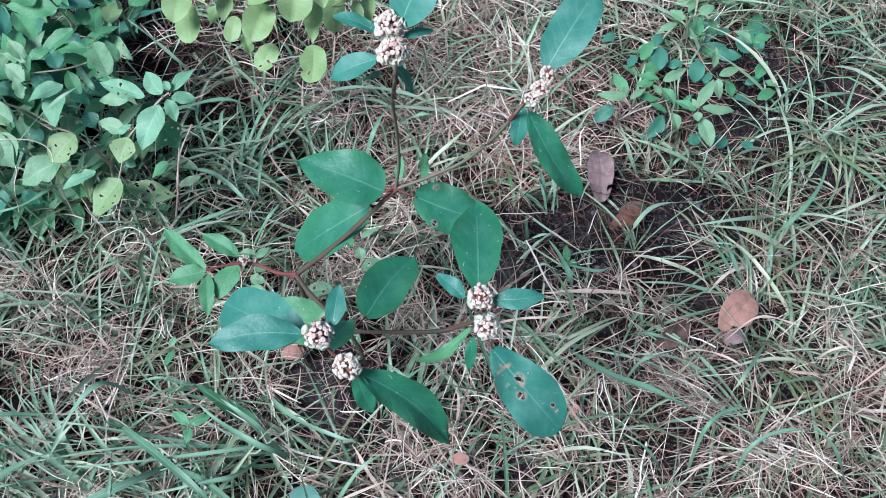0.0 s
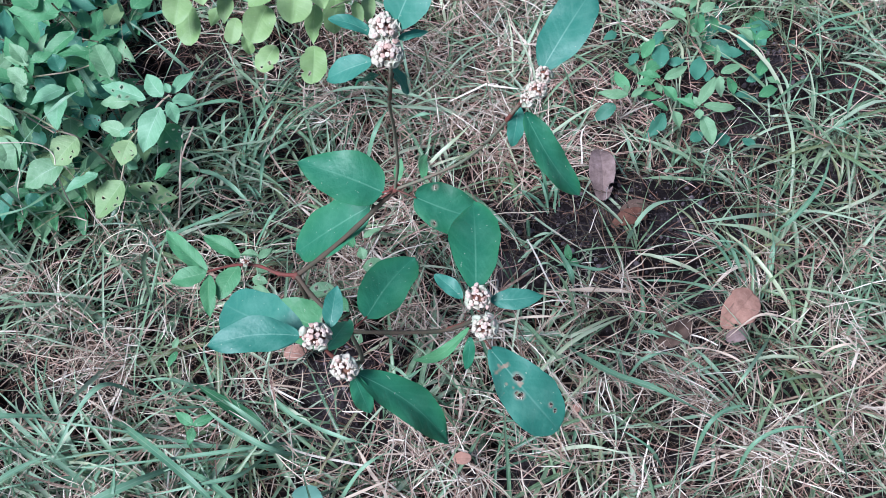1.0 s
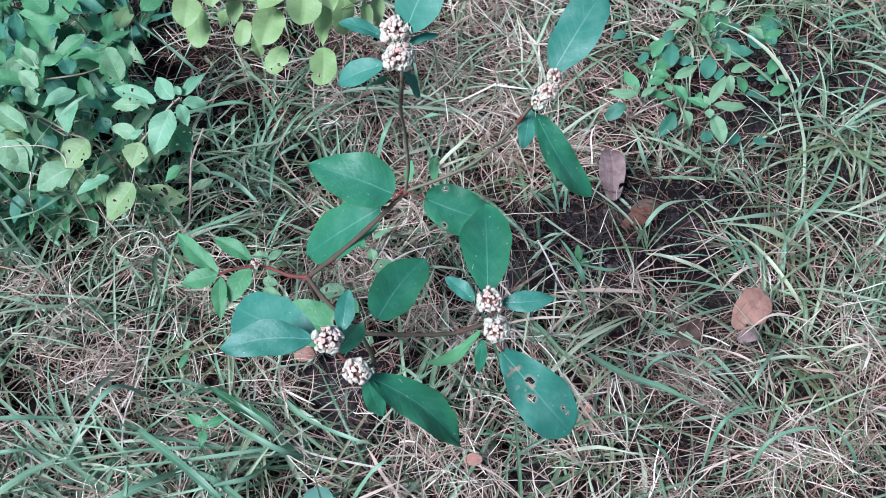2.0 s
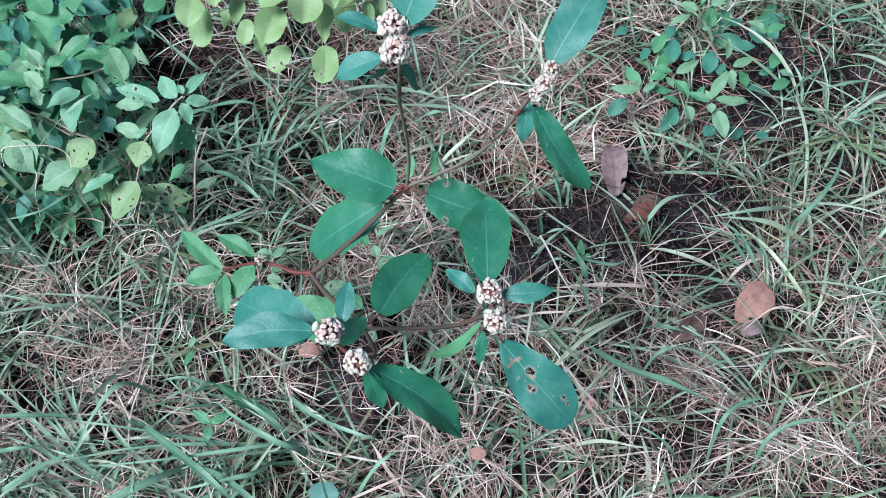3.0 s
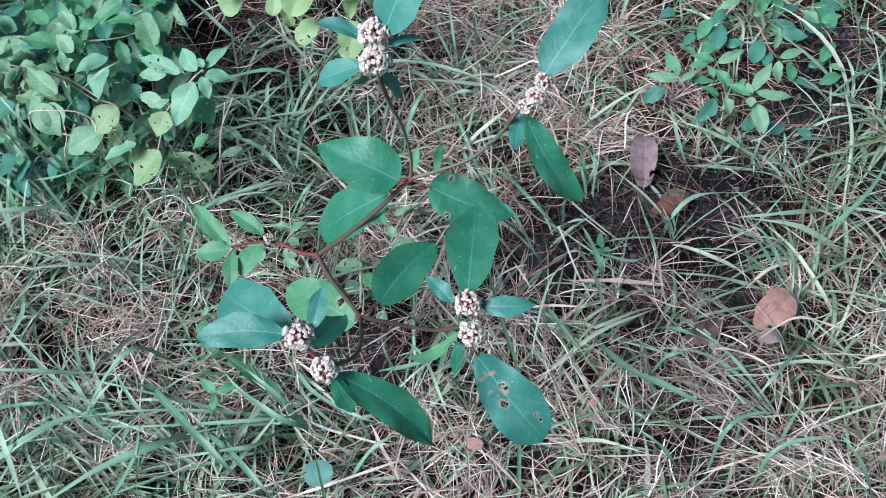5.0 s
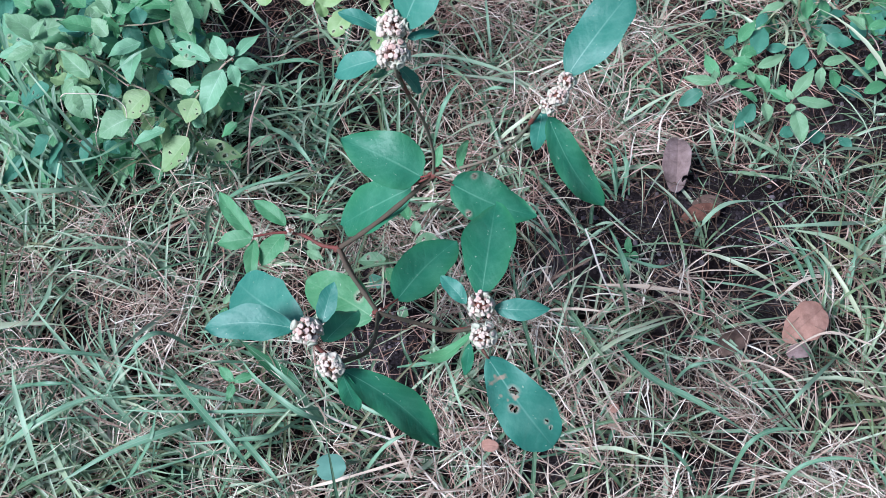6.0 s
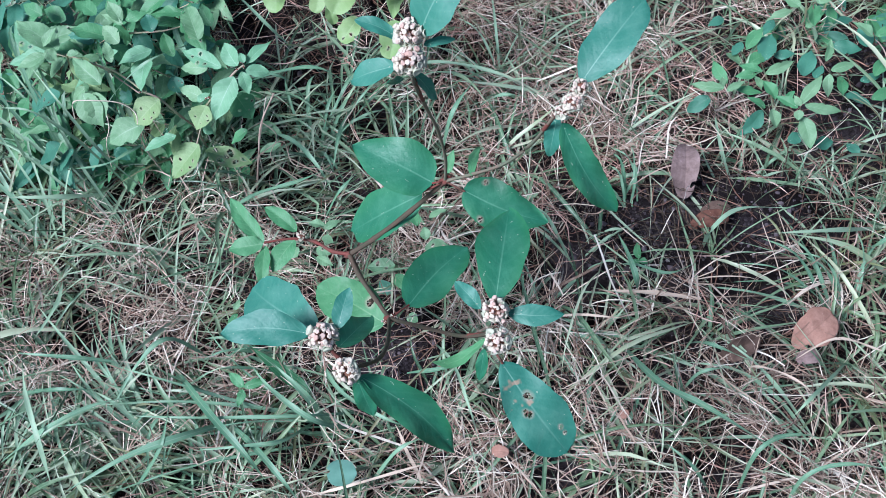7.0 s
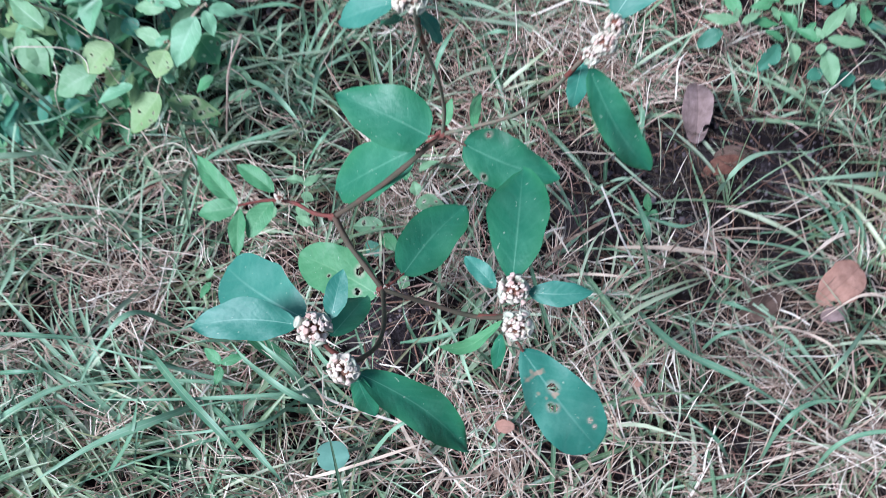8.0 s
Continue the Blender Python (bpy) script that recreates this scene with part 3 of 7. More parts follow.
def green_share(x, y):
    return np.clip(0.42 + 0.5 * near(x, y, -0.34, 0.32, 0.22, 0.16) + 0.6 * near(x, y, -0.27, 0.80, 0.16, 0.14) + 0.45 * near(x, y, 0.55, 0.84, 0.17, 0.28)
                   + 0.4 * near(x, y, -0.6, 0.75, 0.2, 0.3) - 0.26 * near(x, y, 0.38, 0.48, 0.3, 0.17) - 0.04 * near(x, y, 0.05, 0.95, 0.2, 0.16) - 0.42 * near(x, y, -0.42, 0.5, 0.16, 0.1)
                   + 0.15 * np.sin(x * 23 + 1.3) * np.sin(y * 19), 0.05, 1)


def patchy(x, y, seed):
    """Uneven growth: 0 in hollows, 1 on mats, a hand's width apart."""
    rng = np.random.default_rng(seed)
    f = 0
    for k in range(9):
        a, w = rng.uniform(0, 3.14), rng.uniform(28, 95)
        f = f + np.sin(w * (x * np.cos(a) + y * np.sin(a)) + rng.uniform(0, 6)) / 3
    return np.clip(0.42 + 0.8 * f, 0, 1)


def scatter(rng, count, keep):
    """Random spots, thick where the walk looks and thin beyond."""
    n = count * 16
    x, y = rng.uniform(-2.4, 2.4, n), rng.uniform(-1.2, 3.0, n)
    r = (np.abs(x / 1.18) ** 4 + np.abs((y - 0.86) / 0.86) ** 4) ** 0.25
    chance = np.clip(np.exp(-(np.maximum(r - 0.85, 0) / 0.45) ** 2), 0.0, 1) * keep(x, y) * (1 - 0.96 * hollow(x, y) * (1 - bare(x, y)))
    ok = rng.random(n) < chance
    return x[ok][:count], y[ok][:count]


def ribbons(rng, x, y, z, head, rise, drop, length, width, curl, segs, lanes, shape, kinked=0.12):
    """Ribbons that start at (x, y, z), climb at the angle rise, bend down by drop and round by curl. Returns corners, faces and UVs."""
    n = len(x)
    s = np.linspace(0, 1, segs + 1)
    mid = (s[:-1] + s[1:]) / 2
    el = rise[:, None] - drop[:, None] * mid
    az = head[:, None] + curl[:, None] * mid + 0.12 * np.sin(mid * 9 + rng.uniform(0, 6, n)[:, None]) * rng.uniform(0, 1, n)[:, None]
    snap = rng.normal(0, 0.9, n) * (rng.random(n) < kinked)
    az = az + snap[:, None] * (np.arange(segs)[None] >= rng.integers(1, segs, n)[:, None])
    step = (length / segs)[:, None]
    d = np.stack([np.cos(el) * np.cos(az), np.cos(el) * np.sin(az), np.sin(el)], -1) * step[..., None]
    line = np.concatenate([np.zeros((n, 1, 3)), np.cumsum(d, 1)], 1) + np.stack([x, y, z], -1)[:, None]
    floor = lump(line[..., 0], line[..., 1]) + 0.001
    line[..., 2] = np.maximum(line[..., 2], floor + 0.004 * rng.random((n, 1)))
    az2 = np.concatenate([az, az[:, -1:]], 1)
    roll = rng.uniform(-0.7, 0.7, n)[:, None] + rng.uniform(-1.0, 1.0, n)[:, None] * s
    across = np.stack([-np.sin(az2) * np.cos(roll), np.cos(az2) * np.cos(roll), np.sin(roll)], -1)
    w = 0.5 * width[:, None] * shape(s)[None]
    v = np.linspace(-1, 1, lanes)
    verts = line[:, :, None] + across[:, :, None] * (w[..., None] * v)[..., None]
    if lanes > 2:
        verts[..., 2] += w[..., None] * np.abs(v) * 0.5
    per = (segs + 1) * lanes
    quads = (np.arange(n) * per)[:, None, None] + grid_faces(segs, lanes - 1)[None]
    uv = np.broadcast_to(np.stack(np.meshgrid(v * 0.5 + 0.5, s), -1).reshape(1, per, 2), (n, per, 2))
    return verts.reshape(-1, 3), quads.reshape(-1, 4), uv.reshape(-1, 2)


def stuff(name, parts, material, label, category):
    at, vs, qs, us = 0, [], [], []
    for v, q, u in parts:
        vs.append(v), qs.append(q + at), us.append(u)
        at += len(v)
    ob = new(name, mesh_np(name, np.concatenate(vs), np.concatenate(qs), np.concatenate(us), material))
    return tagged(ob, label, category, kind="stuff")


def blade_shape(s):
    return np.clip(np.minimum(0.5 + 2 * s, (1 - s) * 2.2), 0.04, 1)


def straw_shape(s):
    return np.clip(np.minimum(0.7 + s, (1 - s) * 4), 0.15, 1)


def green_grass():
    rng = np.random.default_rng(11)
    tx, ty = scatter(rng, 3500, lambda x, y: green_share(x, y) * (0.25 + 0.9 * patchy(x, y, 8)) * (1 - 0.6 * hollow(x, y)) * (1 - 0.97 * bare(x, y)) * (1 - 0.9 * lying(x, y)) * (1 - 0.85 * shaded(x, y)))
    per = rng.integers(2, 9, len(tx))
    x, y = np.repeat(tx, per), np.repeat(ty, per)
    n = len(x)
    lean = np.repeat(rng.uniform(0, 6.283, len(tx)), per)
    head = lean + rng.normal(0, 1.1, n)
    x, y = x + rng.normal(0, 0.006, n), y + rng.normal(0, 0.006, n)
    size = np.repeat(rng.lognormal(0, 0.3, len(tx)), per)
    length = np.clip(0.115 * size * rng.uniform(0.4, 1.6, n), 0.03, 0.24)
    width = np.clip(0.0036 * np.sqrt(size) * rng.lognormal(0, 0.45, n), 0.0013, 0.0075)
    a = ribbons(rng, x, y, lump(x, y) + 0.006, head, rng.uniform(0.35, 1.25, n), rng.uniform(0.6, 2.0, n), length, width, rng.normal(0, 0.35, n), 7, 3, blade_shape)
    # thicker stands beside the weed patch, in the near corner and at the far side
    def stand(x, y):
        return np.clip(1.3 * near(x, y, -0.27, 0.82, 0.19, 0.15) + 0.9 * near(x, y, -0.40, 0.30, 0.22, 0.12) + 0.4 * near(x, y, 0.54, 0.72, 0.1, 0.15) + 0.5 * near(x, y, -0.62, 0.62, 0.15, 0.1), 0, 1)

    tx, ty = scatter(rng, 1150, lambda x, y: stand(x, y) ** 1.5 * (0.1 + patchy(x, y, 8)) * (1 - 0.95 * bare(x, y)) * (1 - 0.9 * lying(x, y)) * (1 - 0.6 * shaded(x, y)))
    per = rng.integers(2, 7, len(tx))
    x, y, n = np.repeat(tx, per), np.repeat(ty, per), per.sum()
    head = np.repeat(rng.uniform(0, 6.283, len(tx)), per) + rng.normal(0, 0.8, n)
    b = ribbons(rng, x, y, lump(x, y) + 0.03, head, rng.uniform(0.3, 1.1, n), rng.uniform(0.5, 1.7, n), 0.13 * rng.uniform(0.5, 1.6, n), 0.0046 * rng.lognormal(0, 0.4, n), rng.normal(0, 0.35, n), 7, 3, blade_shape, 0.2)
    # long thin blades that arch over the mat
    x, y = scatter(rng, 1500, lambda x, y: (0.25 + green_share(x, y)) * (1 - 0.97 * bare(x, y)) * (1 - 0.8 * lying(x, y)) * (1 - 0.7 * shaded(x, y)))
    head = rng.uniform(0, 6.283, len(x))
    clear = (lying(x + 0.08 * np.cos(head), y + 0.08 * np.sin(head)) < 0.25) & (lying(x + 0.15 * np.cos(head), y + 0.15 * np.sin(head)) < 0.25) & (bare(x + 0.11 * np.cos(head), y + 0.11 * np.sin(head)) < 0.6)
    x, y, head, n = x[clear], y[clear], head[clear], int(clear.sum())
    c = ribbons(rng, x, y, lump(x, y) + 0.02, head, rng.uniform(0.5, 1.0, n), rng.uniform(1.0, 1.9, n), 0.2 * rng.uniform(0.6, 1.5, n), 0.0042 * rng.lognormal(0, 0.35, n), rng.normal(0, 0.3, n), 9, 3, blade_shape, 0.06)
    return stuff("green_grass", [a, b, c], GRASS, "tangled green grass blades growing through dry straw", "grass")


def straw():
    rng = np.random.default_rng(12)
    sets = []

    def keep(x, y):
        share = 1.25 - 0.95 * green_share(x, y) + 0.25 * near(x, y, 0.13, 0.97, 0.2, 0.15) + 0.65 * near(x, y, 0.42, 0.44, 0.3, 0.18) - 0.9 * near(x, y, 0.62, 0.97, 0.28, 0.2) + 0.4 * near(x, y, -0.42, 0.5, 0.18, 0.1)
        return share * (1 - 0.88 * hollow(x, y)) * (1 - 0.8 * near(x, y, -0.28, 0.82, 0.19, 0.15)) * (0.07 + patchy(x, y, 5)) * (1 - 0.95 * bare(x, y)) * (1 - 0.9 * lying(x, y)) * (1 - 0.85 * shaded(x, y))

    for count, ln, wd, low, high in ((2600, 0.12, 0.0014, 0.045, 0.085), (18000, 0.05, 0.0009, 0.03, 0.08), (320, 0.10, 0.0026, 0.04, 0.08), (8500, 0.075, 0.0011, 0.05, 0.10)):
        x, y = scatter(rng, count, lambda x, y: keep(x, y) * (1 - (wd > 0.003) * near(x, y, 0.3, 0.7, 0.25, 0.2)))
        n = len(x)
        z = lump(x, y) + rng.uniform(low, high, n)
        bend = np.where(rng.random(n) < 0.14, 1.2, 0.22)
        sets.append(ribbons(rng, x, y, z, rng.uniform(0, 6.283, n), rng.normal(0.10, 0.25, n), rng.normal(0.3, 0.45, n), ln * rng.uniform(0.35, 1.6, n), wd * rng.lognormal(-0.08, 0.4, n), rng.normal(0, 1, n) * bend, 8, 2, straw_shape, 0.35))
    # dead tufts whose straws spread from one root
    tx, ty = scatter(rng, 420, keep)
    per = rng.integers(5, 15, len(tx))
    x, y, n = np.repeat(tx, per), np.repeat(ty, per), per.sum()
    head = np.repeat(rng.uniform(0, 6.283, len(tx)), per) + rng.normal(0, 0.9, n)
    sets.append(ribbons(rng, x, y, lump(x, y) + 0.045, head, rng.uniform(0.1, 0.8, n), rng.uniform(0.3, 1.6, n), 0.085 * rng.uniform(0.4, 1.5, n), 0.0021 * rng.lognormal(0, 0.35, n), rng.normal(0, 0.5, n), 7, 2, straw_shape, 0.3))
    return stuff("dry_straw", sets, STRAW, "matted bleached dry grass straw on the ground", "straw")


def litter():
    rng = np.random.default_rng(13)
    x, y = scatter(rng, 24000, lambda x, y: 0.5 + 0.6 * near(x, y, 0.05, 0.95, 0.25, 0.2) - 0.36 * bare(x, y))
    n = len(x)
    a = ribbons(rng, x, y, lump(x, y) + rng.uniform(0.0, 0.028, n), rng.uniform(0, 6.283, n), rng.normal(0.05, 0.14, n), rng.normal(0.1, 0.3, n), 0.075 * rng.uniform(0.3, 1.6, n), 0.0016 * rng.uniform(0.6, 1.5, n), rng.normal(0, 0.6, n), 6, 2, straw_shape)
    return stuff("plant_litter", [a], LITTER, "thin dark reddish brown stems over the soil", "litter")


def thatch():
    rng = np.random.default_rng(14)
    x, y = scatter(rng, 10500, lambda x, y: (0.38 + 1.3 * near(x, y, 0.12, 0.91, 0.2, 0.17) + 0.25 * near(x, y, -0.02, 0.7, 0.12, 0.15)) * (1 - 0.7 * hollow(x, y)) * (0.15 + patchy(x, y, 5)) * (1 - 0.7 * near(x, y, -0.28, 0.82, 0.19, 0.15)) * (1 - 0.9 * bare(x, y)) * (1 - 0.9 * lying(x, y)))
    n = len(x)
    a = ribbons(rng, x, y, lump(x, y) + rng.uniform(0.015, 0.06, n), rng.normal(0.0, 0.9, n) + 3.1416 * rng.integers(0, 2, n), rng.normal(0.06, 0.18, n), rng.normal(0.2, 0.35, n), 0.085 * rng.uniform(0.4, 1.5, n), 0.0014 * rng.uniform(0.6, 1.5, n), rng.normal(0, 0.7, n), 7, 2, straw_shape, 0.35)
    return stuff("reddish_thatch", [a], THATCH, "fine pinkish brown dead grass stems lying in a mat", "thatch")


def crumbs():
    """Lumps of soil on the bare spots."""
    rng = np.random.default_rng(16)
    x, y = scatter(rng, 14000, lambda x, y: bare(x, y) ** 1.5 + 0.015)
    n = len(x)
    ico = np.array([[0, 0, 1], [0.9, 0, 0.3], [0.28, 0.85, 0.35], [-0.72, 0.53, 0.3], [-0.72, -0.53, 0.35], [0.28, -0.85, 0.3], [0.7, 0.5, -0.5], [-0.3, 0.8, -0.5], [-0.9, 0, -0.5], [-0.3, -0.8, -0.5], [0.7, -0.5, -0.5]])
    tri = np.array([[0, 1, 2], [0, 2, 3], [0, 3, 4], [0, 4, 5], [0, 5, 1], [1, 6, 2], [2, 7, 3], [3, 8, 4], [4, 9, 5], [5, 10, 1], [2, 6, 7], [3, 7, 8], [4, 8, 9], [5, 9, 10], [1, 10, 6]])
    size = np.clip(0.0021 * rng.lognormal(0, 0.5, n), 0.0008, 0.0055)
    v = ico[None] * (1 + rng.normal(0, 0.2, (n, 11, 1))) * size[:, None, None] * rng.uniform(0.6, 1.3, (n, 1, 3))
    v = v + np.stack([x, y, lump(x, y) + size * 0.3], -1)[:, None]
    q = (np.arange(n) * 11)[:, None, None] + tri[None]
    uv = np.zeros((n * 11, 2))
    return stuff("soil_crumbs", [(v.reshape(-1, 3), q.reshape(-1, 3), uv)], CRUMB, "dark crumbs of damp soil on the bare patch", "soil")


def field(rng, n, low, high):
    """Even spots over the surrounding field."""
    ang, rad = rng.uniform(0, 6.283, n), rng.uniform(low, high, n)
    return rad * np.cos(ang), 0.86 + rad * np.sin(ang), rad


def far_turf():
    rng = np.random.default_rng(15)
    sets = []
    for n, low, high in ((30000, 1.05, 7.0),):
        x, y, rad = field(rng, n, low, high)
        sets.append(ribbons(rng, x, y, np.full(n, -0.086), rng.uniform(0, 6.283, n), rng.uniform(0.4, 1.3, n), rng.uniform(0.5, 1.8, n), 0.03 * rad * rng.uniform(0.7, 1.6, n) + 0.08, 0.0045 * np.sqrt(rad) * rng.uniform(0.6, 1.4, n), rng.normal(0, 0.4, n), 5, 3, blade_shape))
    return stuff("rough_turf", sets, GRASS, "rough green grass of the surrounding field", "grass")


def far_straw():
    rng = np.random.default_rng(17)
    sets = []
    for n, low, high in ((26000, 1.05, 7.0),):
        x, y, rad = field(rng, n, low, high)
        sets.append(ribbons(rng, x, y, rng.uniform(-0.05, 0.0, n), rng.uniform(0, 6.283, n), rng.normal(0.1, 0.2, n), rng.normal(0.2, 0.3, n), 0.03 * rad * rng.uniform(0.7, 1.6, n) + 0.05, 0.0022 * np.sqrt(rad) * rng.uniform(0.6, 1.4, n), rng.normal(0, 0.4, n), 4, 2, straw_shape))
    return stuff("rough_straw", sets, STRAW, "dry straw lying in the surrounding field", "straw")


green_grass()
straw()
litter()
thatch()
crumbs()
far_turf()
far_straw()

# the tall flowering weed
spurge = thing("flowering_weed", (-0.1190, 0.6510, -0.0600), "tall leggy green weed with reddish stems and pale flower heads", "plant")
tube("stem", spurge, [(-0.1190, 0.6510, -0.0750), (-0.1230, 0.6450, 0.0500), (-0.1310, 0.6410, 0.1900)], 0.00360, 0.00340, STEM)
tube("stem", spurge, [(-0.1310, 0.6410, 0.1900), (-0.0880, 0.6480, 0.2350), (-0.0390, 0.6600, 0.2900), (0.0070, 0.6790, 0.3400)], 0.00330, 0.00280, STEM)
tube("stem", spurge, [(-0.1310, 0.6410, 0.1900), (-0.1060, 0.6030, 0.2050), (-0.0720, 0.5630, 0.2220), (-0.0480, 0.5350, 0.2350)], 0.00310, 0.00270, STEM)
tube("stem", spurge, [(0.0070, 0.6790, 0.3400), (0.0130, 0.6710, 0.4000), (0.0140, 0.6520, 0.4800), (0.0140, 0.6170, 0.5700), (0.0220, 0.5690, 0.6650), (0.0200, 0.5800, 0.6850)], 0.00185, 0.00150, STEM_GREEN)
tube("stem", spurge, [(0.0158, 0.6080, 0.5880), (0.0180, 0.5930, 0.6180), (0.0220, 0.5720, 0.6600)], 0.00180, 0.00200, STEM_RED)
tube("stem", spurge, [(0.0070, 0.6790, 0.3400), (0.0440, 0.6630, 0.3850), (0.0870, 0.6390, 0.4500), (0.1180, 0.6200, 0.5200), (0.1390, 0.6020, 0.5900), (0.1500, 0.6050, 0.6050)], 0.00210, 0.00140, STEM_GREEN)
tube("stem", spurge, [(0.1290, 0.6100, 0.5560), (0.1400, 0.6020, 0.5920), (0.1440, 0.6030, 0.5970)], 0.00200, 0.00180, STEM_RED)
tube("stem", spurge, [(-0.0480, 0.5350, 0.2350), (-0.0240, 0.4660, 0.3300), (-0.0120, 0.4170, 0.4100), (-0.0110, 0.3820, 0.4800), (-0.0180, 0.3710, 0.5000)], 0.00250, 0.00180, STEM)
tube("stem", spurge, [(-0.0150, 0.3770, 0.4900), (-0.0290, 0.3780, 0.5050), (-0.0380, 0.3840, 0.5150)], 0.00190, 0.00160, STEM_RED)
tube("stem", spurge, [(-0.0480, 0.5350, 0.2350), (0.0070, 0.4980, 0.3100), (0.0640, 0.4560, 0.4000), (0.0950, 0.4340, 0.4650), (0.1030, 0.4410, 0.4700)], 0.00250, 0.00150, STEM)
tube("stem", spurge, [(0.0750, 0.4490, 0.4200), (0.0980, 0.4340, 0.4680)], 0.00220, 0.00180, STEM_RED)
tube("stem", spurge, [(-0.1310, 0.6410, 0.1900), (-0.1560, 0.6430, 0.1900), (-0.1860, 0.6550, 0.1900), (-0.2170, 0.6520, 0.1950), (-0.2500, 0.6390, 0.2000)], 0.00300, 0.00150, STEM_RED)
tube("node", spurge, [(-0.1350, 0.6410, 0.1860), (-0.1310, 0.6410, 0.1900), (-0.1270, 0.6420, 0.1950)], 0.00460, 0.00420, STEM_RED)
tube("node", spurge, [(0.0030, 0.6790, 0.3360), (0.0070, 0.6790, 0.3400), (0.0110, 0.6800, 0.3450)], 0.00460, 0.00420, STEM_RED)
tube("node", spurge, [(-0.0520, 0.5350, 0.2310), (-0.0480, 0.5350, 0.2350), (-0.0440, 0.5360, 0.2400)], 0.00460, 0.00420, STEM_RED)
tube("petiole", spurge, [(0.0070, 0.6790, 0.3400), (0.0000, 0.6740, 0.3440), (-0.0080, 0.6740, 0.3400)], 0.00130, 0.00100, STEM_RED)
tube("petiole", spurge, [(0.0070, 0.6790, 0.3400), (-0.0060, 0.6710, 0.3370), (-0.0210, 0.6690, 0.3250)], 0.00130, 0.00100, STEM_RED)
tube("petiole", spurge, [(0.0070, 0.6790, 0.3400), (0.0210, 0.6700, 0.3440), (0.0330, 0.6670, 0.3400)], 0.00130, 0.00100, STEM_RED)
tube("petiole", spurge, [(-0.0480, 0.5350, 0.2350), (-0.0380, 0.5460, 0.2340), (-0.0290, 0.5610, 0.2250)], 0.00130, 0.00100, STEM_RED)
tube("petiole", spurge, [(-0.0480, 0.5350, 0.2350), (-0.0530, 0.5350, 0.2290), (-0.0590, 0.5380, 0.2150)], 0.00130, 0.00100, STEM_RED)
tube("petiole", spurge, [(-0.0400, 0.3890, 0.5100), (-0.0500, 0.3980, 0.4990), (-0.0640, 0.4090, 0.4800)], 0.00130, 0.00100, STEM_RED)
tube("petiole", spurge, [(-0.0400, 0.3890, 0.5100), (-0.0470, 0.3890, 0.5160), (-0.0580, 0.3920, 0.5150)], 0.00130, 0.00100, STEM_RED)
tube("petiole", spurge, [(-0.0130, 0.3700, 0.5000), (-0.0090, 0.3660, 0.5020), (-0.0080, 0.3640, 0.4970)], 0.00130, 0.00100, STEM_RED)
tube("petiole", spurge, [(0.1040, 0.4430, 0.4700), (0.1030, 0.4530, 0.4760), (0.1010, 0.4670, 0.4750)], 0.00130, 0.00100, STEM_RED)
tube("petiole", spurge, [(0.1080, 0.4160, 0.4650), (0.1120, 0.4110, 0.4660), (0.1150, 0.4090, 0.4600)], 0.00130, 0.00100, STEM_RED)
leaf(spurge, (-0.0070, 0.6750, 0.3400), (-0.1180, 0.7160, 0.3450), 0.0691, LEAF_DEEP, tilt=0.08, p=0.46, q=0.92, fold=0.12)
leaf(spurge, (-0.0280, 0.6890, 0.2900), (-0.1360, 0.6770, 0.1900), 0.0699, LEAF_DEEP, tilt=0.08, p=0.55, q=0.62, fold=0.14)
leaf(spurge, (0.0310, 0.6690, 0.3400), (0.1360, 0.6540, 0.3100), 0.0581, LEAF_DEEP, tilt=0.08, p=0.44, q=0.84, fold=0.10, holes=((0.2, 0.75, 0.03), (0.28, -0.8, 0.03)), side=-0.05)
leaf(spurge, (0.1010, 0.4630, 0.4750), (0.0990, 0.5770, 0.4600), 0.0508, LEAF_DEEP, tilt=0.08, p=0.78, q=0.72, fold=0.14)
leaf(spurge, (-0.0300, 0.5590, 0.2250), (0.0280, 0.6710, 0.1950), 0.0614, LEAF_DEEP, tilt=0.08, p=0.55, q=0.68, fold=0.26)
leaf(spurge, (-0.0080, 0.3650, 0.4990), (0.0780, 0.3360, 0.3970), 0.0348, LEAF_DEEP, tilt=0.08, p=0.72, q=0.85, fold=0.38, side=0.05)
leaf(spurge, (-0.0090, 0.3630, 0.4970), (0.0040, 0.3430, 0.4570), 0.0175, LEAF_DEEP, tilt=0.08, p=0.6, q=0.7, fold=0.2)
leaf(spurge, (0.1140, 0.4100, 0.4600), (0.1840, 0.3510, 0.4000), 0.0527, LEAF_BLUE, tilt=0.08, p=0.72, q=0.5, fold=0.07, holes=((0.36, 0.12, 0.04), (0.47, -0.32, 0.03), (0.50, -0.22, 0.028), (0.76, 0.42, 0.022), (0.83, 0.45, 0.018)), spots=True)
leaf(spurge, (-0.0570, 0.3930, 0.5150), (-0.1410, 0.3840, 0.5100), 0.0321, LEAF_BLUE, tilt=0.08, p=0.7, q=0.78, fold=0.12, side=-0.05)
leaf(spurge, (-0.0620, 0.4100, 0.4800), (-0.1520, 0.4630, 0.4400), 0.0560, LEAF_BLUE, tilt=0.08, p=0.6, q=0.5, fold=0.10)
leaf(spurge, (-0.0310, 0.3990, 0.5200), (-0.0270, 0.4360, 0.5300), 0.0172, LEAF_BLUE, tilt=0.08, p=0.7, q=0.85)
leaf(spurge, (-0.0430, 0.4040, 0.4600), (-0.0280, 0.4570, 0.4200), 0.0267, LEAF_DEEP, tilt=0.08, p=0.6, q=0.7, fold=0.2)
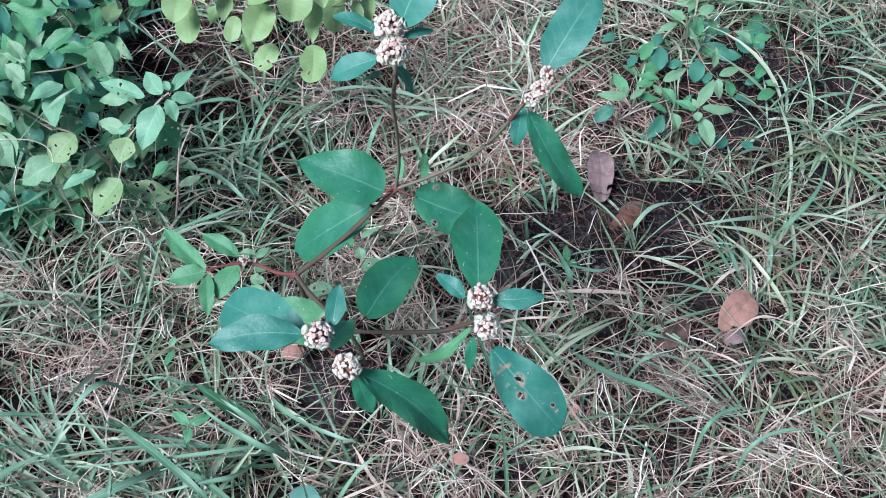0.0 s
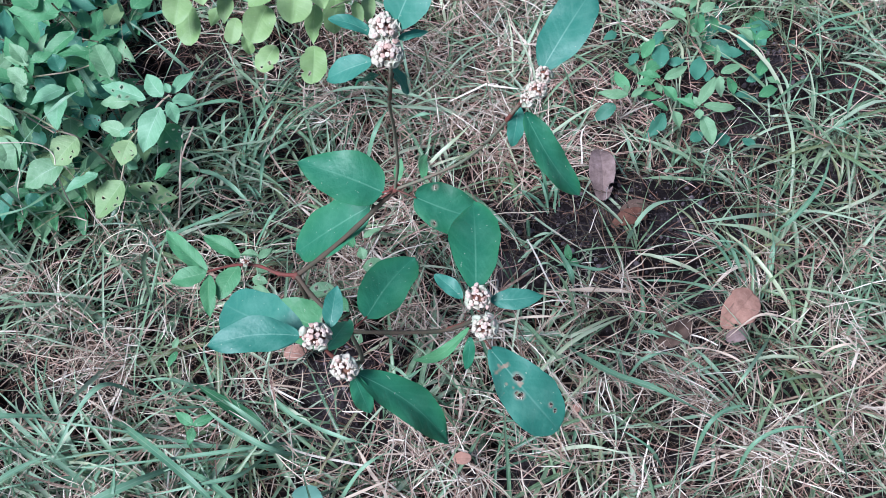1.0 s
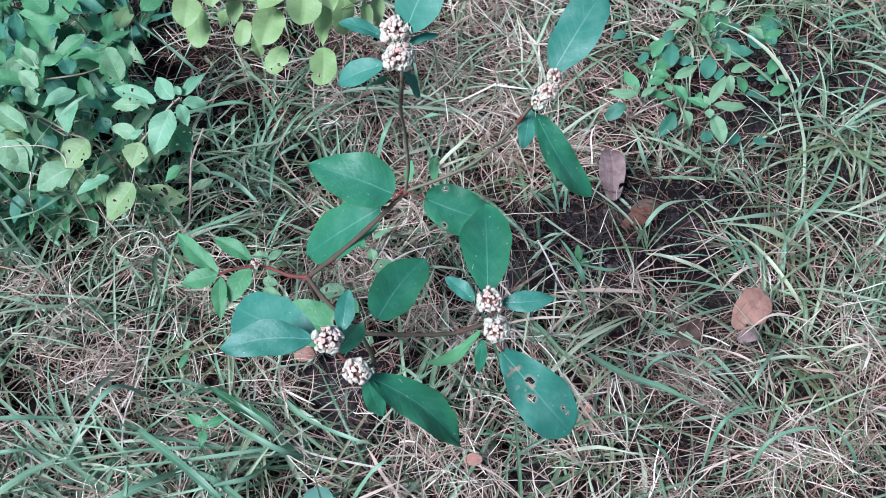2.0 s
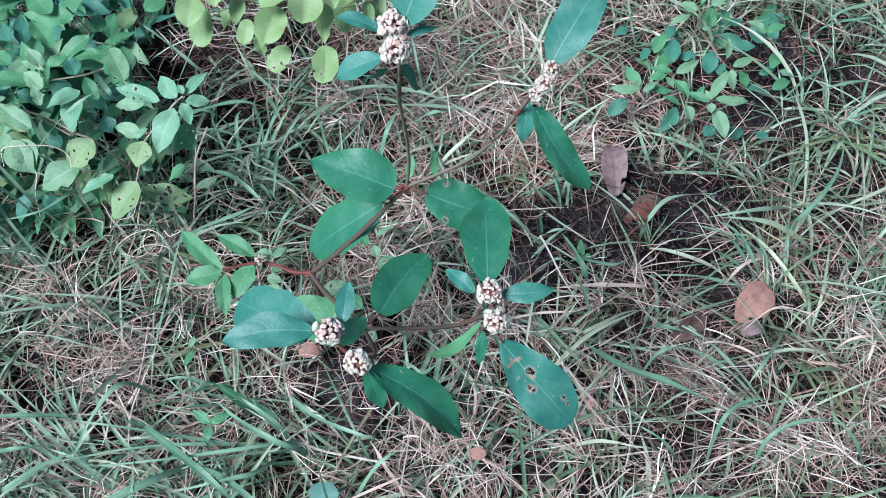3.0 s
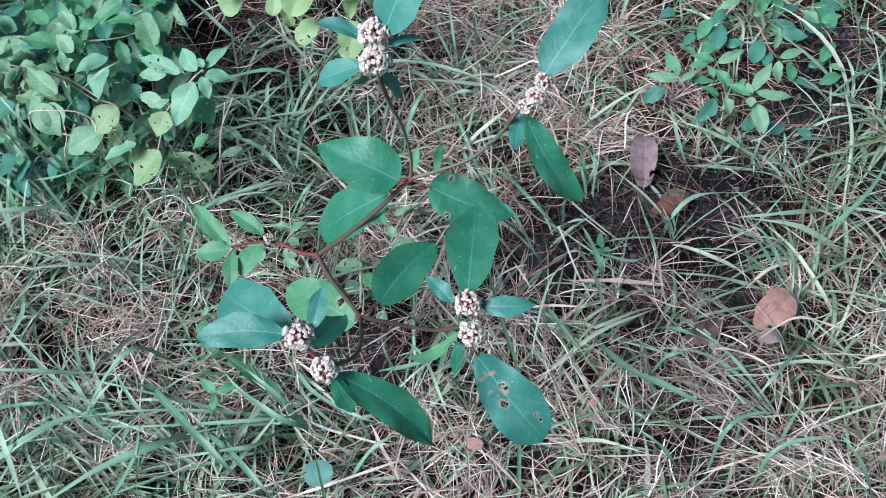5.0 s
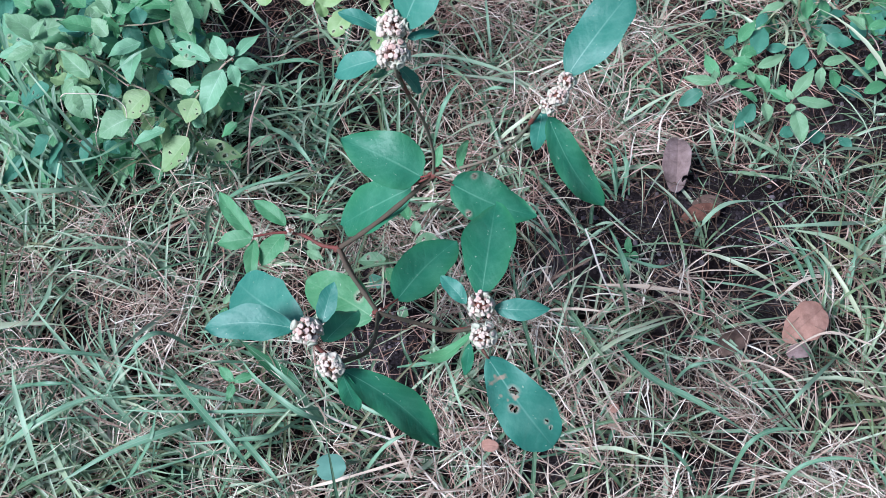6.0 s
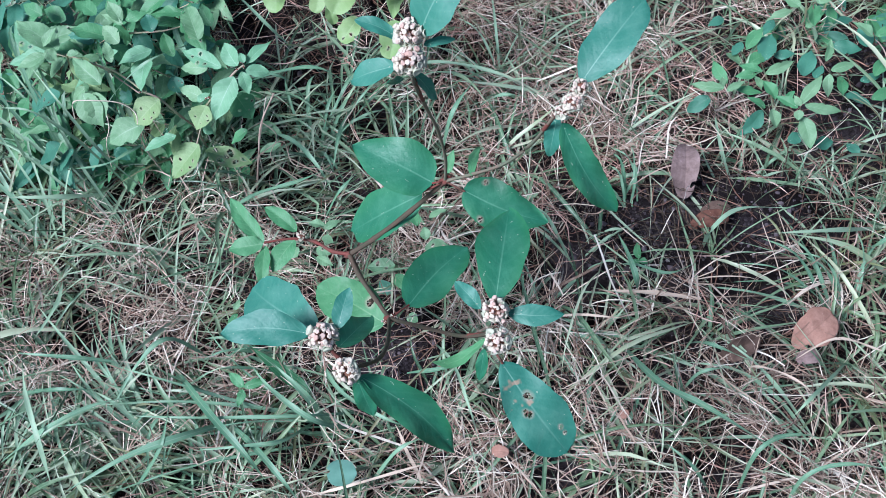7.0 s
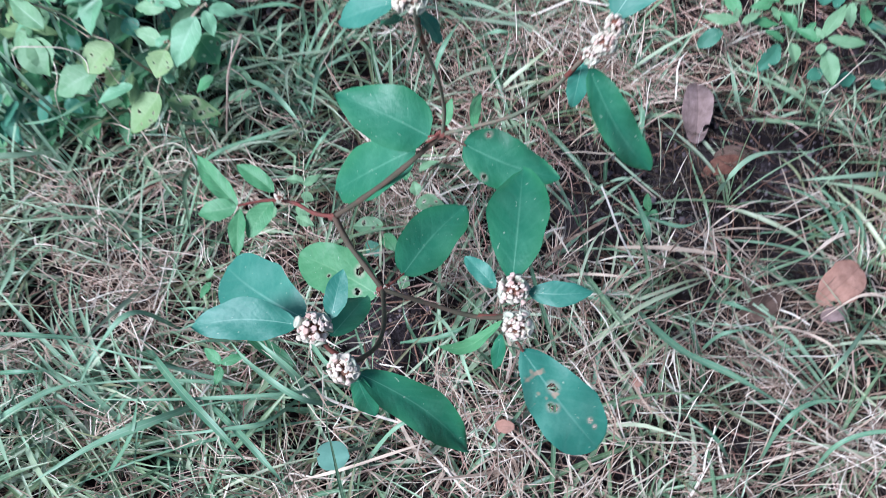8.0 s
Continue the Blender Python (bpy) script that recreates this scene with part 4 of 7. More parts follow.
leaf(spurge, (-0.0590, 0.5400, 0.2050), (-0.1660, 0.5890, 0.1850), 0.0622, LEAF_MID, tilt=0.08, p=0.55, q=0.6, fold=0.08, holes=((0.28, -0.45, 0.05), (0.2, 0.35, 0.035), (0.55, 0.3, 0.018)), spots=True)
leaf(spurge, (0.0880, 0.4550, 0.4750), (0.0600, 0.4780, 0.4800), 0.0149, LEAF_BLUE, tilt=0.08, p=0.7, q=0.75)
leaf(spurge, (0.1140, 0.4560, 0.4700), (0.1670, 0.4620, 0.4700), 0.0202, LEAF_BLUE, tilt=0.08, p=0.8, q=0.95, fold=0.14)
leaf(spurge, (0.0960, 0.4210, 0.4600), (0.0930, 0.4000, 0.4300), 0.0107, LEAF_DEEP, tilt=0.08, p=0.7, q=0.8)
leaf(spurge, (0.0950, 0.4360, 0.4500), (0.0390, 0.4270, 0.3900), 0.0112, LEAF_MID, tilt=0.08, p=0.7, q=0.9, side=0.12)
leaf(spurge, (0.1590, 0.6300, 0.6050), (0.2070, 0.7020, 0.6400), 0.0439, LEAF_BLUE, tilt=0.08, p=0.68, q=0.6, fold=0.1)
leaf(spurge, (0.1460, 0.6090, 0.5700), (0.2060, 0.5680, 0.4900), 0.0302, LEAF_DEEP, tilt=0.08, p=0.6, q=0.72, fold=0.26, side=-0.07)
leaf(spurge, (0.1400, 0.6170, 0.5700), (0.1360, 0.5980, 0.5300), 0.0161, LEAF_BLUE, tilt=0.08, p=0.7, q=0.8, fold=0.24)
leaf(spurge, (0.0250, 0.5960, 0.6900), (0.0570, 0.6270, 0.7400), 0.0426, LEAF_BLUE, tilt=0.08, p=0.62, q=0.6, fold=0.12)
leaf(spurge, (0.0050, 0.6000, 0.6800), (-0.0320, 0.6070, 0.6900), 0.0135, LEAF_BLUE, tilt=0.08, p=0.65, q=0.7, fold=0.2)
leaf(spurge, (0.0060, 0.5780, 0.6700), (-0.0350, 0.5750, 0.6500), 0.0222, LEAF_BLUE, tilt=0.08, p=0.62, q=0.55, fold=0.14)
leaf(spurge, (0.0280, 0.5940, 0.6800), (0.0530, 0.6030, 0.6800), 0.0081, LEAF_BLUE, tilt=0.08, p=0.7, q=0.8)
leaf(spurge, (0.0220, 0.5790, 0.6600), (0.0350, 0.5850, 0.6200), 0.0127, LEAF_BLUE, tilt=0.08, p=0.65, q=0.8, fold=0.3)
leaf(spurge, (0.0100, 0.5800, 0.6500), (-0.0160, 0.6030, 0.6100), 0.0090, LEAF_DEEP, tilt=0.08)
leaf(spurge, (-0.2500, 0.6390, 0.2000), (-0.3160, 0.7010, 0.2050), 0.0239, LEAF_MID, tilt=0.08, p=0.7, q=0.85, fold=0.3)
leaf(spurge, (-0.2510, 0.6370, 0.2000), (-0.2990, 0.6250, 0.1950), 0.0267, LEAF_MID, tilt=0.08, p=0.7, q=0.85, fold=0.2)
leaf(spurge, (-0.2490, 0.6370, 0.1950), (-0.2400, 0.5780, 0.1850), 0.0202, LEAF_MID, tilt=0.08, p=0.7, q=0.85, fold=0.3)
leaf(spurge, (-0.2110, 0.6520, 0.1950), (-0.2330, 0.6040, 0.1850), 0.0296, LEAF_MID, tilt=0.08, p=0.7, q=0.85)
leaf(spurge, (-0.2110, 0.6650, 0.1950), (-0.2650, 0.6950, 0.2000), 0.0222, LEAF_MID, tilt=0.08, p=0.7, q=0.85, fold=0.3)
leaf(spurge, (0.0100, 0.6840, 0.3500), (0.0150, 0.7050, 0.3700), 0.0108, LEAF_MID, tilt=0.08)
leaf(spurge, (0.0450, 0.6580, 0.3900), (0.0430, 0.7270, 0.3500), 0.0106, LEAF_MID, tilt=0.08)
flower_head(spurge, (-0.0420, 0.3890, 0.5200), 0.0142, 62)
flower_head(spurge, (-0.0160, 0.3640, 0.5130), 0.0130, 57)
flower_head(spurge, (0.1030, 0.4530, 0.4800), 0.0138, 57)
flower_head(spurge, (0.1080, 0.4250, 0.4730), 0.0137, 57)
flower_head(spurge, (0.0170, 0.5970, 0.6900), 0.0134, 68)
flower_head(spurge, (0.0200, 0.5760, 0.6800), 0.0141, 72)
flower_head(spurge, (0.1600, 0.6160, 0.6150), 0.0084, 40)
flower_head(spurge, (0.1540, 0.6070, 0.6050), 0.0098, 52)
flower_head(spurge, (0.1450, 0.6010, 0.5970), 0.0078, 38)
flower_head(spurge, (-0.2000, 0.6560, 0.2000), 0.0090, 17)
flower_head(spurge, (-0.0420, 0.5350, 0.2400), 0.0054, 11)
flower_head(spurge, (-0.0510, 0.5280, 0.2400), 0.0048, 10)
# broad-leaved weeds
weed_a = thing("broadleaf_weed", (-0.5000, 0.9400, -0.0600), "light green branching weed with broad opposite leaves", "plant", "broad-leaved weeds")
tube("stem", weed_a, [(-0.5000, 0.9400, -0.0750), (-0.4700, 0.9000, 0.0800), (-0.3960, 0.8500, 0.2100), (-0.3560, 0.8510, 0.2600), (-0.3310, 0.8610, 0.2850), (-0.3190, 0.8710, 0.2900)], 0.00240, 0.00120, STEM_PALE)
tube("stem", weed_a, [(-0.4700, 0.9000, 0.0800), (-0.4540, 0.8580, 0.1700), (-0.4760, 0.8610, 0.2050), (-0.4930, 0.8620, 0.2150), (-0.5010, 0.8590, 0.2200)], 0.00200, 0.00120, STEM_PALE)
tube("stem", weed_a, [(-0.4930, 0.8620, 0.2150), (-0.5540, 0.8910, 0.2250), (-0.6030, 0.8930, 0.2400), (-0.6450, 0.8960, 0.2500)], 0.00170, 0.00110, STEM_PALE)
tube("stem", weed_a, [(-0.3960, 0.8500, 0.2100), (-0.4110, 0.8100, 0.1700)], 0.00140, 0.00100, STEM_PALE)
leaf(weed_a, (-0.3280, 0.8680, 0.2900), (-0.3540, 0.9000, 0.3000), 0.0293, LEAF_LIGHT, p=0.85, q=1.1, tilt=0.36, fold=0.2)
leaf(weed_a, (-0.3160, 0.8740, 0.2900), (-0.2910, 0.9170, 0.2900), 0.0206, LEAF_LIGHT, p=0.85, q=1.1, tilt=0.36, fold=0.2)
leaf(weed_a, (-0.3140, 0.8610, 0.2900), (-0.2830, 0.8700, 0.2800), 0.0238, LEAF_LIGHT, p=0.85, q=1.1, tilt=0.36, fold=0.2)
leaf(weed_a, (-0.3190, 0.8590, 0.2900), (-0.3070, 0.8360, 0.2700), 0.0204, LEAF_LIGHT, p=0.85, q=1.1, tilt=0.36, fold=0.2)
leaf(weed_a, (-0.3300, 0.8530, 0.2850), (-0.3540, 0.8000, 0.2500), 0.0427, LEAF_LIGHT, p=0.85, q=1.1, tilt=0.36, fold=0.2)
leaf(weed_a, (-0.3530, 0.8670, 0.2850), (-0.4240, 0.8960, 0.2800), 0.0282, LEAF_LIGHT, p=0.85, q=1.1, tilt=0.36, fold=0.2, holes=((0.35, 0.5, 0.03), (0.55, -0.4, 0.035), (0.7, 0.3, 0.03), (0.5, 0.75, 0.04)))
leaf(weed_a, (-0.3810, 0.8750, 0.2700), (-0.4270, 0.8790, 0.2600), 0.0232, LEAF_PALE, p=0.85, q=1.1, tilt=0.36, fold=0.2)
leaf(weed_a, (-0.3390, 0.8500, 0.2500), (-0.3140, 0.8290, 0.2200), 0.0453, LEAF_MID, p=0.85, q=1.1, tilt=0.36, fold=0.2, holes=((0.35, 0.5, 0.03), (0.55, -0.4, 0.035), (0.7, 0.3, 0.03), (0.5, 0.75, 0.04)))
leaf(weed_a, (-0.3170, 0.8710, 0.2950), (-0.3260, 0.8840, 0.3000), 0.0120, LEAF_LIGHT, p=0.85, q=1.1, tilt=0.36, fold=0.2)
leaf(weed_a, (-0.3920, 0.8500, 0.2300), (-0.4360, 0.8670, 0.2300), 0.0253, LEAF_PALE, p=0.85, q=1.1, tilt=0.36, fold=0.2)
leaf(weed_a, (-0.3900, 0.8460, 0.2200), (-0.4030, 0.8140, 0.2000), 0.0413, LEAF_YELLOW, p=0.85, q=1.1, tilt=0.36, fold=0.2, holes=((0.35, 0.5, 0.03), (0.55, -0.4, 0.035), (0.7, 0.3, 0.03), (0.5, 0.75, 0.04)))
leaf(weed_a, (-0.4000, 0.8260, 0.1900), (-0.3860, 0.8240, 0.1800), 0.0145, LEAF_LIGHT, p=0.85, q=1.1, tilt=0.36, fold=0.2)
leaf(weed_a, (-0.4010, 0.8440, 0.2300), (-0.3840, 0.8580, 0.2350), 0.0161, LEAF_LIGHT, p=0.85, q=1.1, tilt=0.36, fold=0.2)
leaf(weed_a, (-0.4730, 0.8570, 0.2100), (-0.5070, 0.8200, 0.1900), 0.0541, LEAF_YELLOW, p=0.85, q=1.1, tilt=0.36, fold=0.2, holes=((0.35, 0.5, 0.03), (0.55, -0.4, 0.035), (0.7, 0.3, 0.03), (0.5, 0.75, 0.04)))
leaf(weed_a, (-0.4930, 0.8240, 0.1900), (-0.5500, 0.7940, 0.1700), 0.0490, LEAF_PALE, p=0.85, q=1.1, tilt=0.36, fold=0.2)
leaf(weed_a, (-0.4970, 0.9260, 0.2400), (-0.5400, 0.8930, 0.2400), 0.0360, LEAF_LIGHT, p=0.85, q=1.1, tilt=0.36, fold=0.2)
leaf(weed_a, (-0.5050, 0.9210, 0.2350), (-0.4990, 0.8600, 0.2200), 0.0396, LEAF_LIGHT, p=0.85, q=1.1, tilt=0.36, fold=0.2)
leaf(weed_a, (-0.6140, 0.8940, 0.2450), (-0.5570, 0.8520, 0.2300), 0.0403, LEAF_YELLOW, p=0.85, q=1.1, tilt=0.36, fold=0.2)
leaf(weed_a, (-0.6510, 0.9000, 0.2500), (-0.7230, 0.9420, 0.2600), 0.0482, LEAF_LIGHT, p=0.85, q=1.1, tilt=0.36, fold=0.2, holes=((0.35, 0.5, 0.03), (0.55, -0.4, 0.035), (0.7, 0.3, 0.03), (0.5, 0.75, 0.04)))
leaf(weed_a, (-0.6470, 0.8980, 0.2500), (-0.6530, 0.9420, 0.2600), 0.0238, LEAF_PALE, p=0.85, q=1.1, tilt=0.36, fold=0.2)
leaf(weed_a, (-0.6610, 0.8940, 0.2500), (-0.7130, 0.8750, 0.2400), 0.0279, LEAF_LIGHT, p=0.85, q=1.1, tilt=0.36, fold=0.2)
leaf(weed_a, (-0.6480, 0.8930, 0.2500), (-0.6410, 0.8830, 0.2400), 0.0177, LEAF_LIGHT, p=0.85, q=1.1, tilt=0.36, fold=0.2)
leaf(weed_a, (-0.5990, 0.8550, 0.2100), (-0.5620, 0.8170, 0.1800), 0.0463, LEAF_PALE, p=0.85, q=1.1, tilt=0.36, fold=0.2)
leaf(weed_a, (-0.6650, 0.8800, 0.1700), (-0.7150, 0.8530, 0.1400), 0.0515, LEAF_DARK, p=0.85, q=1.1, tilt=0.36, fold=0.2, holes=((0.35, 0.5, 0.03), (0.55, -0.4, 0.035), (0.7, 0.3, 0.03), (0.5, 0.75, 0.04)))
leaf(weed_a, (-0.4140, 0.8160, 0.1600), (-0.4520, 0.7680, 0.1300), 0.0576, LEAF_YELLOW, p=0.85, q=1.1, tilt=0.36, fold=0.2, holes=((0.35, 0.5, 0.03), (0.55, -0.4, 0.035), (0.7, 0.3, 0.03), (0.5, 0.75, 0.04)))
leaf(weed_a, (-0.4210, 0.8310, 0.1200), (-0.3510, 0.8350, 0.0900), 0.0380, LEAF_YELLOW, p=0.85, q=1.1, tilt=0.36, fold=0.2, holes=((0.2, 0.5, 0.05), (0.35, -0.5, 0.07), (0.5, 0.45, 0.07), (0.65, -0.3, 0.06), (0.8, 0.3, 0.06), (0.45, 0.0, 0.04)))
leaf(weed_a, (-0.4430, 0.8140, 0.1800), (-0.4890, 0.7880, 0.1700), 0.0259, LEAF_LIGHT, p=0.85, q=1.1, tilt=0.36, fold=0.2)
leaf(weed_a, (-0.5990, 0.9750, 0.2000), (-0.6810, 0.9880, 0.2000), 0.0371, LEAF_MID, p=0.85, q=1.1, tilt=0.36, fold=0.2)
leaf(weed_a, (-0.5420, 0.8800, 0.2000), (-0.5370, 0.8630, 0.1800), 0.0289, LEAF_DARK, p=0.85, q=1.1, tilt=0.36, fold=0.2)
leaf(weed_a, (-0.5020, 1.0560, 0.1900), (-0.4600, 0.9970, 0.1500), 0.0405, LEAF_MID, p=0.85, q=1.1, tilt=0.36, fold=0.2, holes=((0.35, 0.5, 0.03), (0.55, -0.4, 0.035), (0.7, 0.3, 0.03), (0.5, 0.75, 0.04)))
leaf(weed_a, (-0.5350, 0.9950, 0.2000), (-0.5530, 1.0220, 0.2100), 0.0302, LEAF_DARK, p=0.85, q=1.1, tilt=0.36, fold=0.2)
leaf(weed_a, (-0.5770, 0.8840, 0.2300), (-0.6060, 0.8570, 0.2200), 0.0251, LEAF_LIGHT, p=0.85, q=1.1, tilt=0.36, fold=0.2)
leaf(weed_a, (-0.4730, 0.9090, 0.2000), (-0.4610, 0.8930, 0.1800), 0.0286, LEAF_DARK, p=0.85, q=1.1, tilt=0.36, fold=0.2, holes=((0.35, 0.5, 0.03), (0.55, -0.4, 0.035), (0.7, 0.3, 0.03), (0.5, 0.75, 0.04)))
leaf(weed_a, (-0.5680, 0.9500, 0.2200), (-0.6000, 0.9730, 0.2300), 0.0298, LEAF_PALE, p=0.85, q=1.1, tilt=0.36, fold=0.2)
leaf(weed_a, (-0.5620, 0.9080, 0.2400), (-0.5420, 0.9100, 0.2500), 0.0115, LEAF_LIGHT, p=0.85, q=1.1, tilt=0.36, fold=0.2)
leaf(weed_a, (-0.3590, 0.8710, 0.1300), (-0.3870, 0.8550, 0.1100), 0.0228, LEAF_MID, p=0.85, q=1.1, tilt=0.36, fold=0.2)
leaf(weed_a, (-0.3360, 0.9110, 0.0400), (-0.3750, 0.8960, 0.0300), 0.0180, LEAF_PALE, p=0.85, q=1.1, tilt=0.36, fold=0.2)
flower_head(weed_a, (-0.3240, 0.8580, 0.2950), 0.0028, 5)
flower_head(weed_a, (-0.3810, 0.8400, 0.2450), 0.0028, 5)
flower_head(weed_a, (-0.4910, 0.8480, 0.2350), 0.0028, 5)
flower_head(weed_a, (-0.3130, 0.8590, 0.3000), 0.0028, 5)
flower_head(weed_a, (-0.3800, 0.8460, 0.2400), 0.0028, 5)
weed_b = thing("broadleaf_weed", (-0.8762, 1.0413, -0.0600), "pale green weed with a rosette of broad leaves", "plant", "broad-leaved weeds")
tube("stem", weed_b, [(-0.8088, 1.0375, -0.0600), (-0.6725, 0.9300, 0.1500), (-0.6050, 0.8787, 0.2700)], 0.00192, 0.00112, STEM_PALE)
tube("stem", weed_b, [(-0.6050, 0.8787, 0.2700), (-0.5587, 0.8787, 0.2475), (-0.5363, 0.8750, 0.2250), (-0.5087, 0.8650, 0.2100)], 0.00144, 0.00112, STEM_PALE)
leaf(weed_b, (-0.6150, 0.8800, 0.2775), (-0.6975, 0.9225, 0.2850), 0.0467, LEAF_PALE, p=0.75, q=1.05, tilt=0.45, fold=0.12)
leaf(weed_b, (-0.6312, 0.8712, 0.2775), (-0.6738, 0.8438, 0.2700), 0.0242, LEAF_PALE, p=0.85, q=1.15, tilt=0.45, fold=0.12)
leaf(weed_b, (-0.6350, 0.8787, 0.2850), (-0.6175, 0.9037, 0.3000), 0.0178, LEAF_PALE, p=0.85, q=1.15, tilt=0.45, fold=0.36)
leaf(weed_b, (-0.6288, 0.8725, 0.2850), (-0.6162, 0.8650, 0.2700), 0.0201, LEAF_PALE, p=0.85, q=1.15, tilt=0.45, fold=0.24)
leaf(weed_b, (-0.5925, 0.8675, 0.2850), (-0.5750, 0.8737, 0.2850), 0.0122, LEAF_PALE, p=0.8, q=1.05, tilt=0.45, fold=0.24)
leaf(weed_b, (-0.5425, 0.8413, 0.2550), (-0.5950, 0.8737, 0.2700), 0.0319, LEAF_PALE, p=0.85, q=1.15, tilt=0.45, fold=0.30)
leaf(weed_b, (-0.6188, 0.8850, 0.2550), (-0.6488, 0.8650, 0.2250), 0.0237, LEAF_PALE, p=0.85, q=1.15, tilt=0.45, fold=0.12)
leaf(weed_b, (-0.6112, 0.8725, 0.1950), (-0.6625, 0.8900, 0.1800), 0.0284, LEAF_YELLOW, p=0.85, q=1.15, tilt=0.45, fold=0.30)
leaf(weed_b, (-0.5813, 0.8588, 0.2100), (-0.5637, 0.8225, 0.1800), 0.0406, LEAF_PALE, p=0.75, q=1.05, tilt=0.45, fold=0.36)
leaf(weed_b, (-0.5975, 0.8662, 0.2100), (-0.6288, 0.8550, 0.1800), 0.0239, LEAF_PALE, p=0.85, q=1.15, tilt=0.45, fold=0.12)
leaf(weed_b, (-0.5300, 0.8712, 0.2700), (-0.5437, 0.8975, 0.2850), 0.0173, LEAF_PALE, p=0.85, q=1.15, tilt=0.45, fold=0.12)
leaf(weed_b, (-0.5487, 0.8862, 0.2250), (-0.5363, 0.8750, 0.1950), 0.0195, LEAF_MID, p=0.85, q=1.15, tilt=0.45, fold=0.12)
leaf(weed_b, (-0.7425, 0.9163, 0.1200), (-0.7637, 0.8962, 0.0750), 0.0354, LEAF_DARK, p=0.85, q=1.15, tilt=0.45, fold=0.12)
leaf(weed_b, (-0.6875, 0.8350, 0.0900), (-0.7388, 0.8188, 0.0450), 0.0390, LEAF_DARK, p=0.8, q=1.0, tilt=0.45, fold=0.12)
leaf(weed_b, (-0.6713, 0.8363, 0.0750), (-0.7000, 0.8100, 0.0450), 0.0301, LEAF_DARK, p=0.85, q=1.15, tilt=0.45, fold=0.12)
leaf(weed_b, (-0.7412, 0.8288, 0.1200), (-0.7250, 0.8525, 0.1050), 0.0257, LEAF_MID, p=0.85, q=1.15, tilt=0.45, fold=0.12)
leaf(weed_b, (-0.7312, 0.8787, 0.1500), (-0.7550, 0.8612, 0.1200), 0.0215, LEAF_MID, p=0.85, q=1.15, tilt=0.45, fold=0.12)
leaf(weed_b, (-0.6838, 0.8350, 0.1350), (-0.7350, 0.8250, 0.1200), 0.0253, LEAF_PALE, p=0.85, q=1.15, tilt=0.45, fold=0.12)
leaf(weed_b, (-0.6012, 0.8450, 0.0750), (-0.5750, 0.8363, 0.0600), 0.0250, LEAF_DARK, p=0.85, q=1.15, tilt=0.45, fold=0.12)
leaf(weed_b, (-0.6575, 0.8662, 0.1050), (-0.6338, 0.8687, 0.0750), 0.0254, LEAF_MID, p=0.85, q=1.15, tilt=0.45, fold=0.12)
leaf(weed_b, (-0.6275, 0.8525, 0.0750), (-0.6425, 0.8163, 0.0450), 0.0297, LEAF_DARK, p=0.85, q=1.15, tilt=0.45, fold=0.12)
weed_c = thing("broadleaf_weed", (-0.6788, 1.1462, -0.0600), "dark green weed with large spreading leaves", "plant", "broad-leaved weeds")
tube("stem", weed_c, [(-0.7537, 1.1650, -0.0600), (-0.6325, 1.0550, 0.1200), (-0.6000, 1.0138, 0.1950)], 0.00192, 0.00112, STEM_PALE)
tube("stem", weed_c, [(-0.6325, 1.0550, 0.1200), (-0.5513, 1.0413, 0.1500), (-0.4975, 1.0312, 0.1800)], 0.0016, 0.00112, STEM_PALE)
leaf(weed_c, (-0.5862, 1.0025, 0.2100), (-0.6150, 1.0300, 0.2250), 0.0249, LEAF_PALE, p=0.85, q=1.15, tilt=0.45, fold=0.27)
leaf(weed_c, (-0.5825, 0.9975, 0.2100), (-0.6262, 1.0138, 0.2100), 0.0125, LEAF_PALE, p=0.85, q=1.15, tilt=0.45, fold=0.12)
leaf(weed_c, (-0.5813, 1.0063, 0.2100), (-0.5500, 1.0250, 0.2100), 0.0206, LEAF_MID, p=0.85, q=1.15, tilt=0.45, fold=0.12)
leaf(weed_c, (-0.4975, 1.0462, 0.1950), (-0.5637, 1.0337, 0.1950), 0.0257, LEAF_MID, p=0.85, q=1.15, tilt=0.45, fold=0.24)
leaf(weed_c, (-0.5075, 1.0437, 0.1650), (-0.5975, 1.0625, 0.1500), 0.0213, LEAF_MID, p=0.85, q=1.15, tilt=0.45, fold=0.12)
leaf(weed_c, (-0.4650, 1.0025, 0.1800), (-0.4975, 1.0575, 0.1950), 0.0376, LEAF_PALE, p=0.5, q=0.5, tilt=0.45, fold=0.24)
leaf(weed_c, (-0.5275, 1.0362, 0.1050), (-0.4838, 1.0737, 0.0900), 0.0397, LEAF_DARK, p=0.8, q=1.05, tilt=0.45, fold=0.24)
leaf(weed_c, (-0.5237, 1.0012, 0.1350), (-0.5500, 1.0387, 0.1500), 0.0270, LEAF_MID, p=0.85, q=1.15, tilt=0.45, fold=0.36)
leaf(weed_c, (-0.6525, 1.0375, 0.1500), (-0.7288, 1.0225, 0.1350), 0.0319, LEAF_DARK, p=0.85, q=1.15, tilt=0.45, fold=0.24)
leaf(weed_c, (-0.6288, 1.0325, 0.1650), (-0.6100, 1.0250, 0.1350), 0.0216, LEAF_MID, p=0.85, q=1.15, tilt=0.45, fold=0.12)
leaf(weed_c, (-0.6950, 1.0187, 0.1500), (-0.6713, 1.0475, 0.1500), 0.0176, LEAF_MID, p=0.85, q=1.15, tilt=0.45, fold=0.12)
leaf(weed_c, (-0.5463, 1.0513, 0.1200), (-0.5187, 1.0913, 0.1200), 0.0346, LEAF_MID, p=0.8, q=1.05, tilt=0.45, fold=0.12)
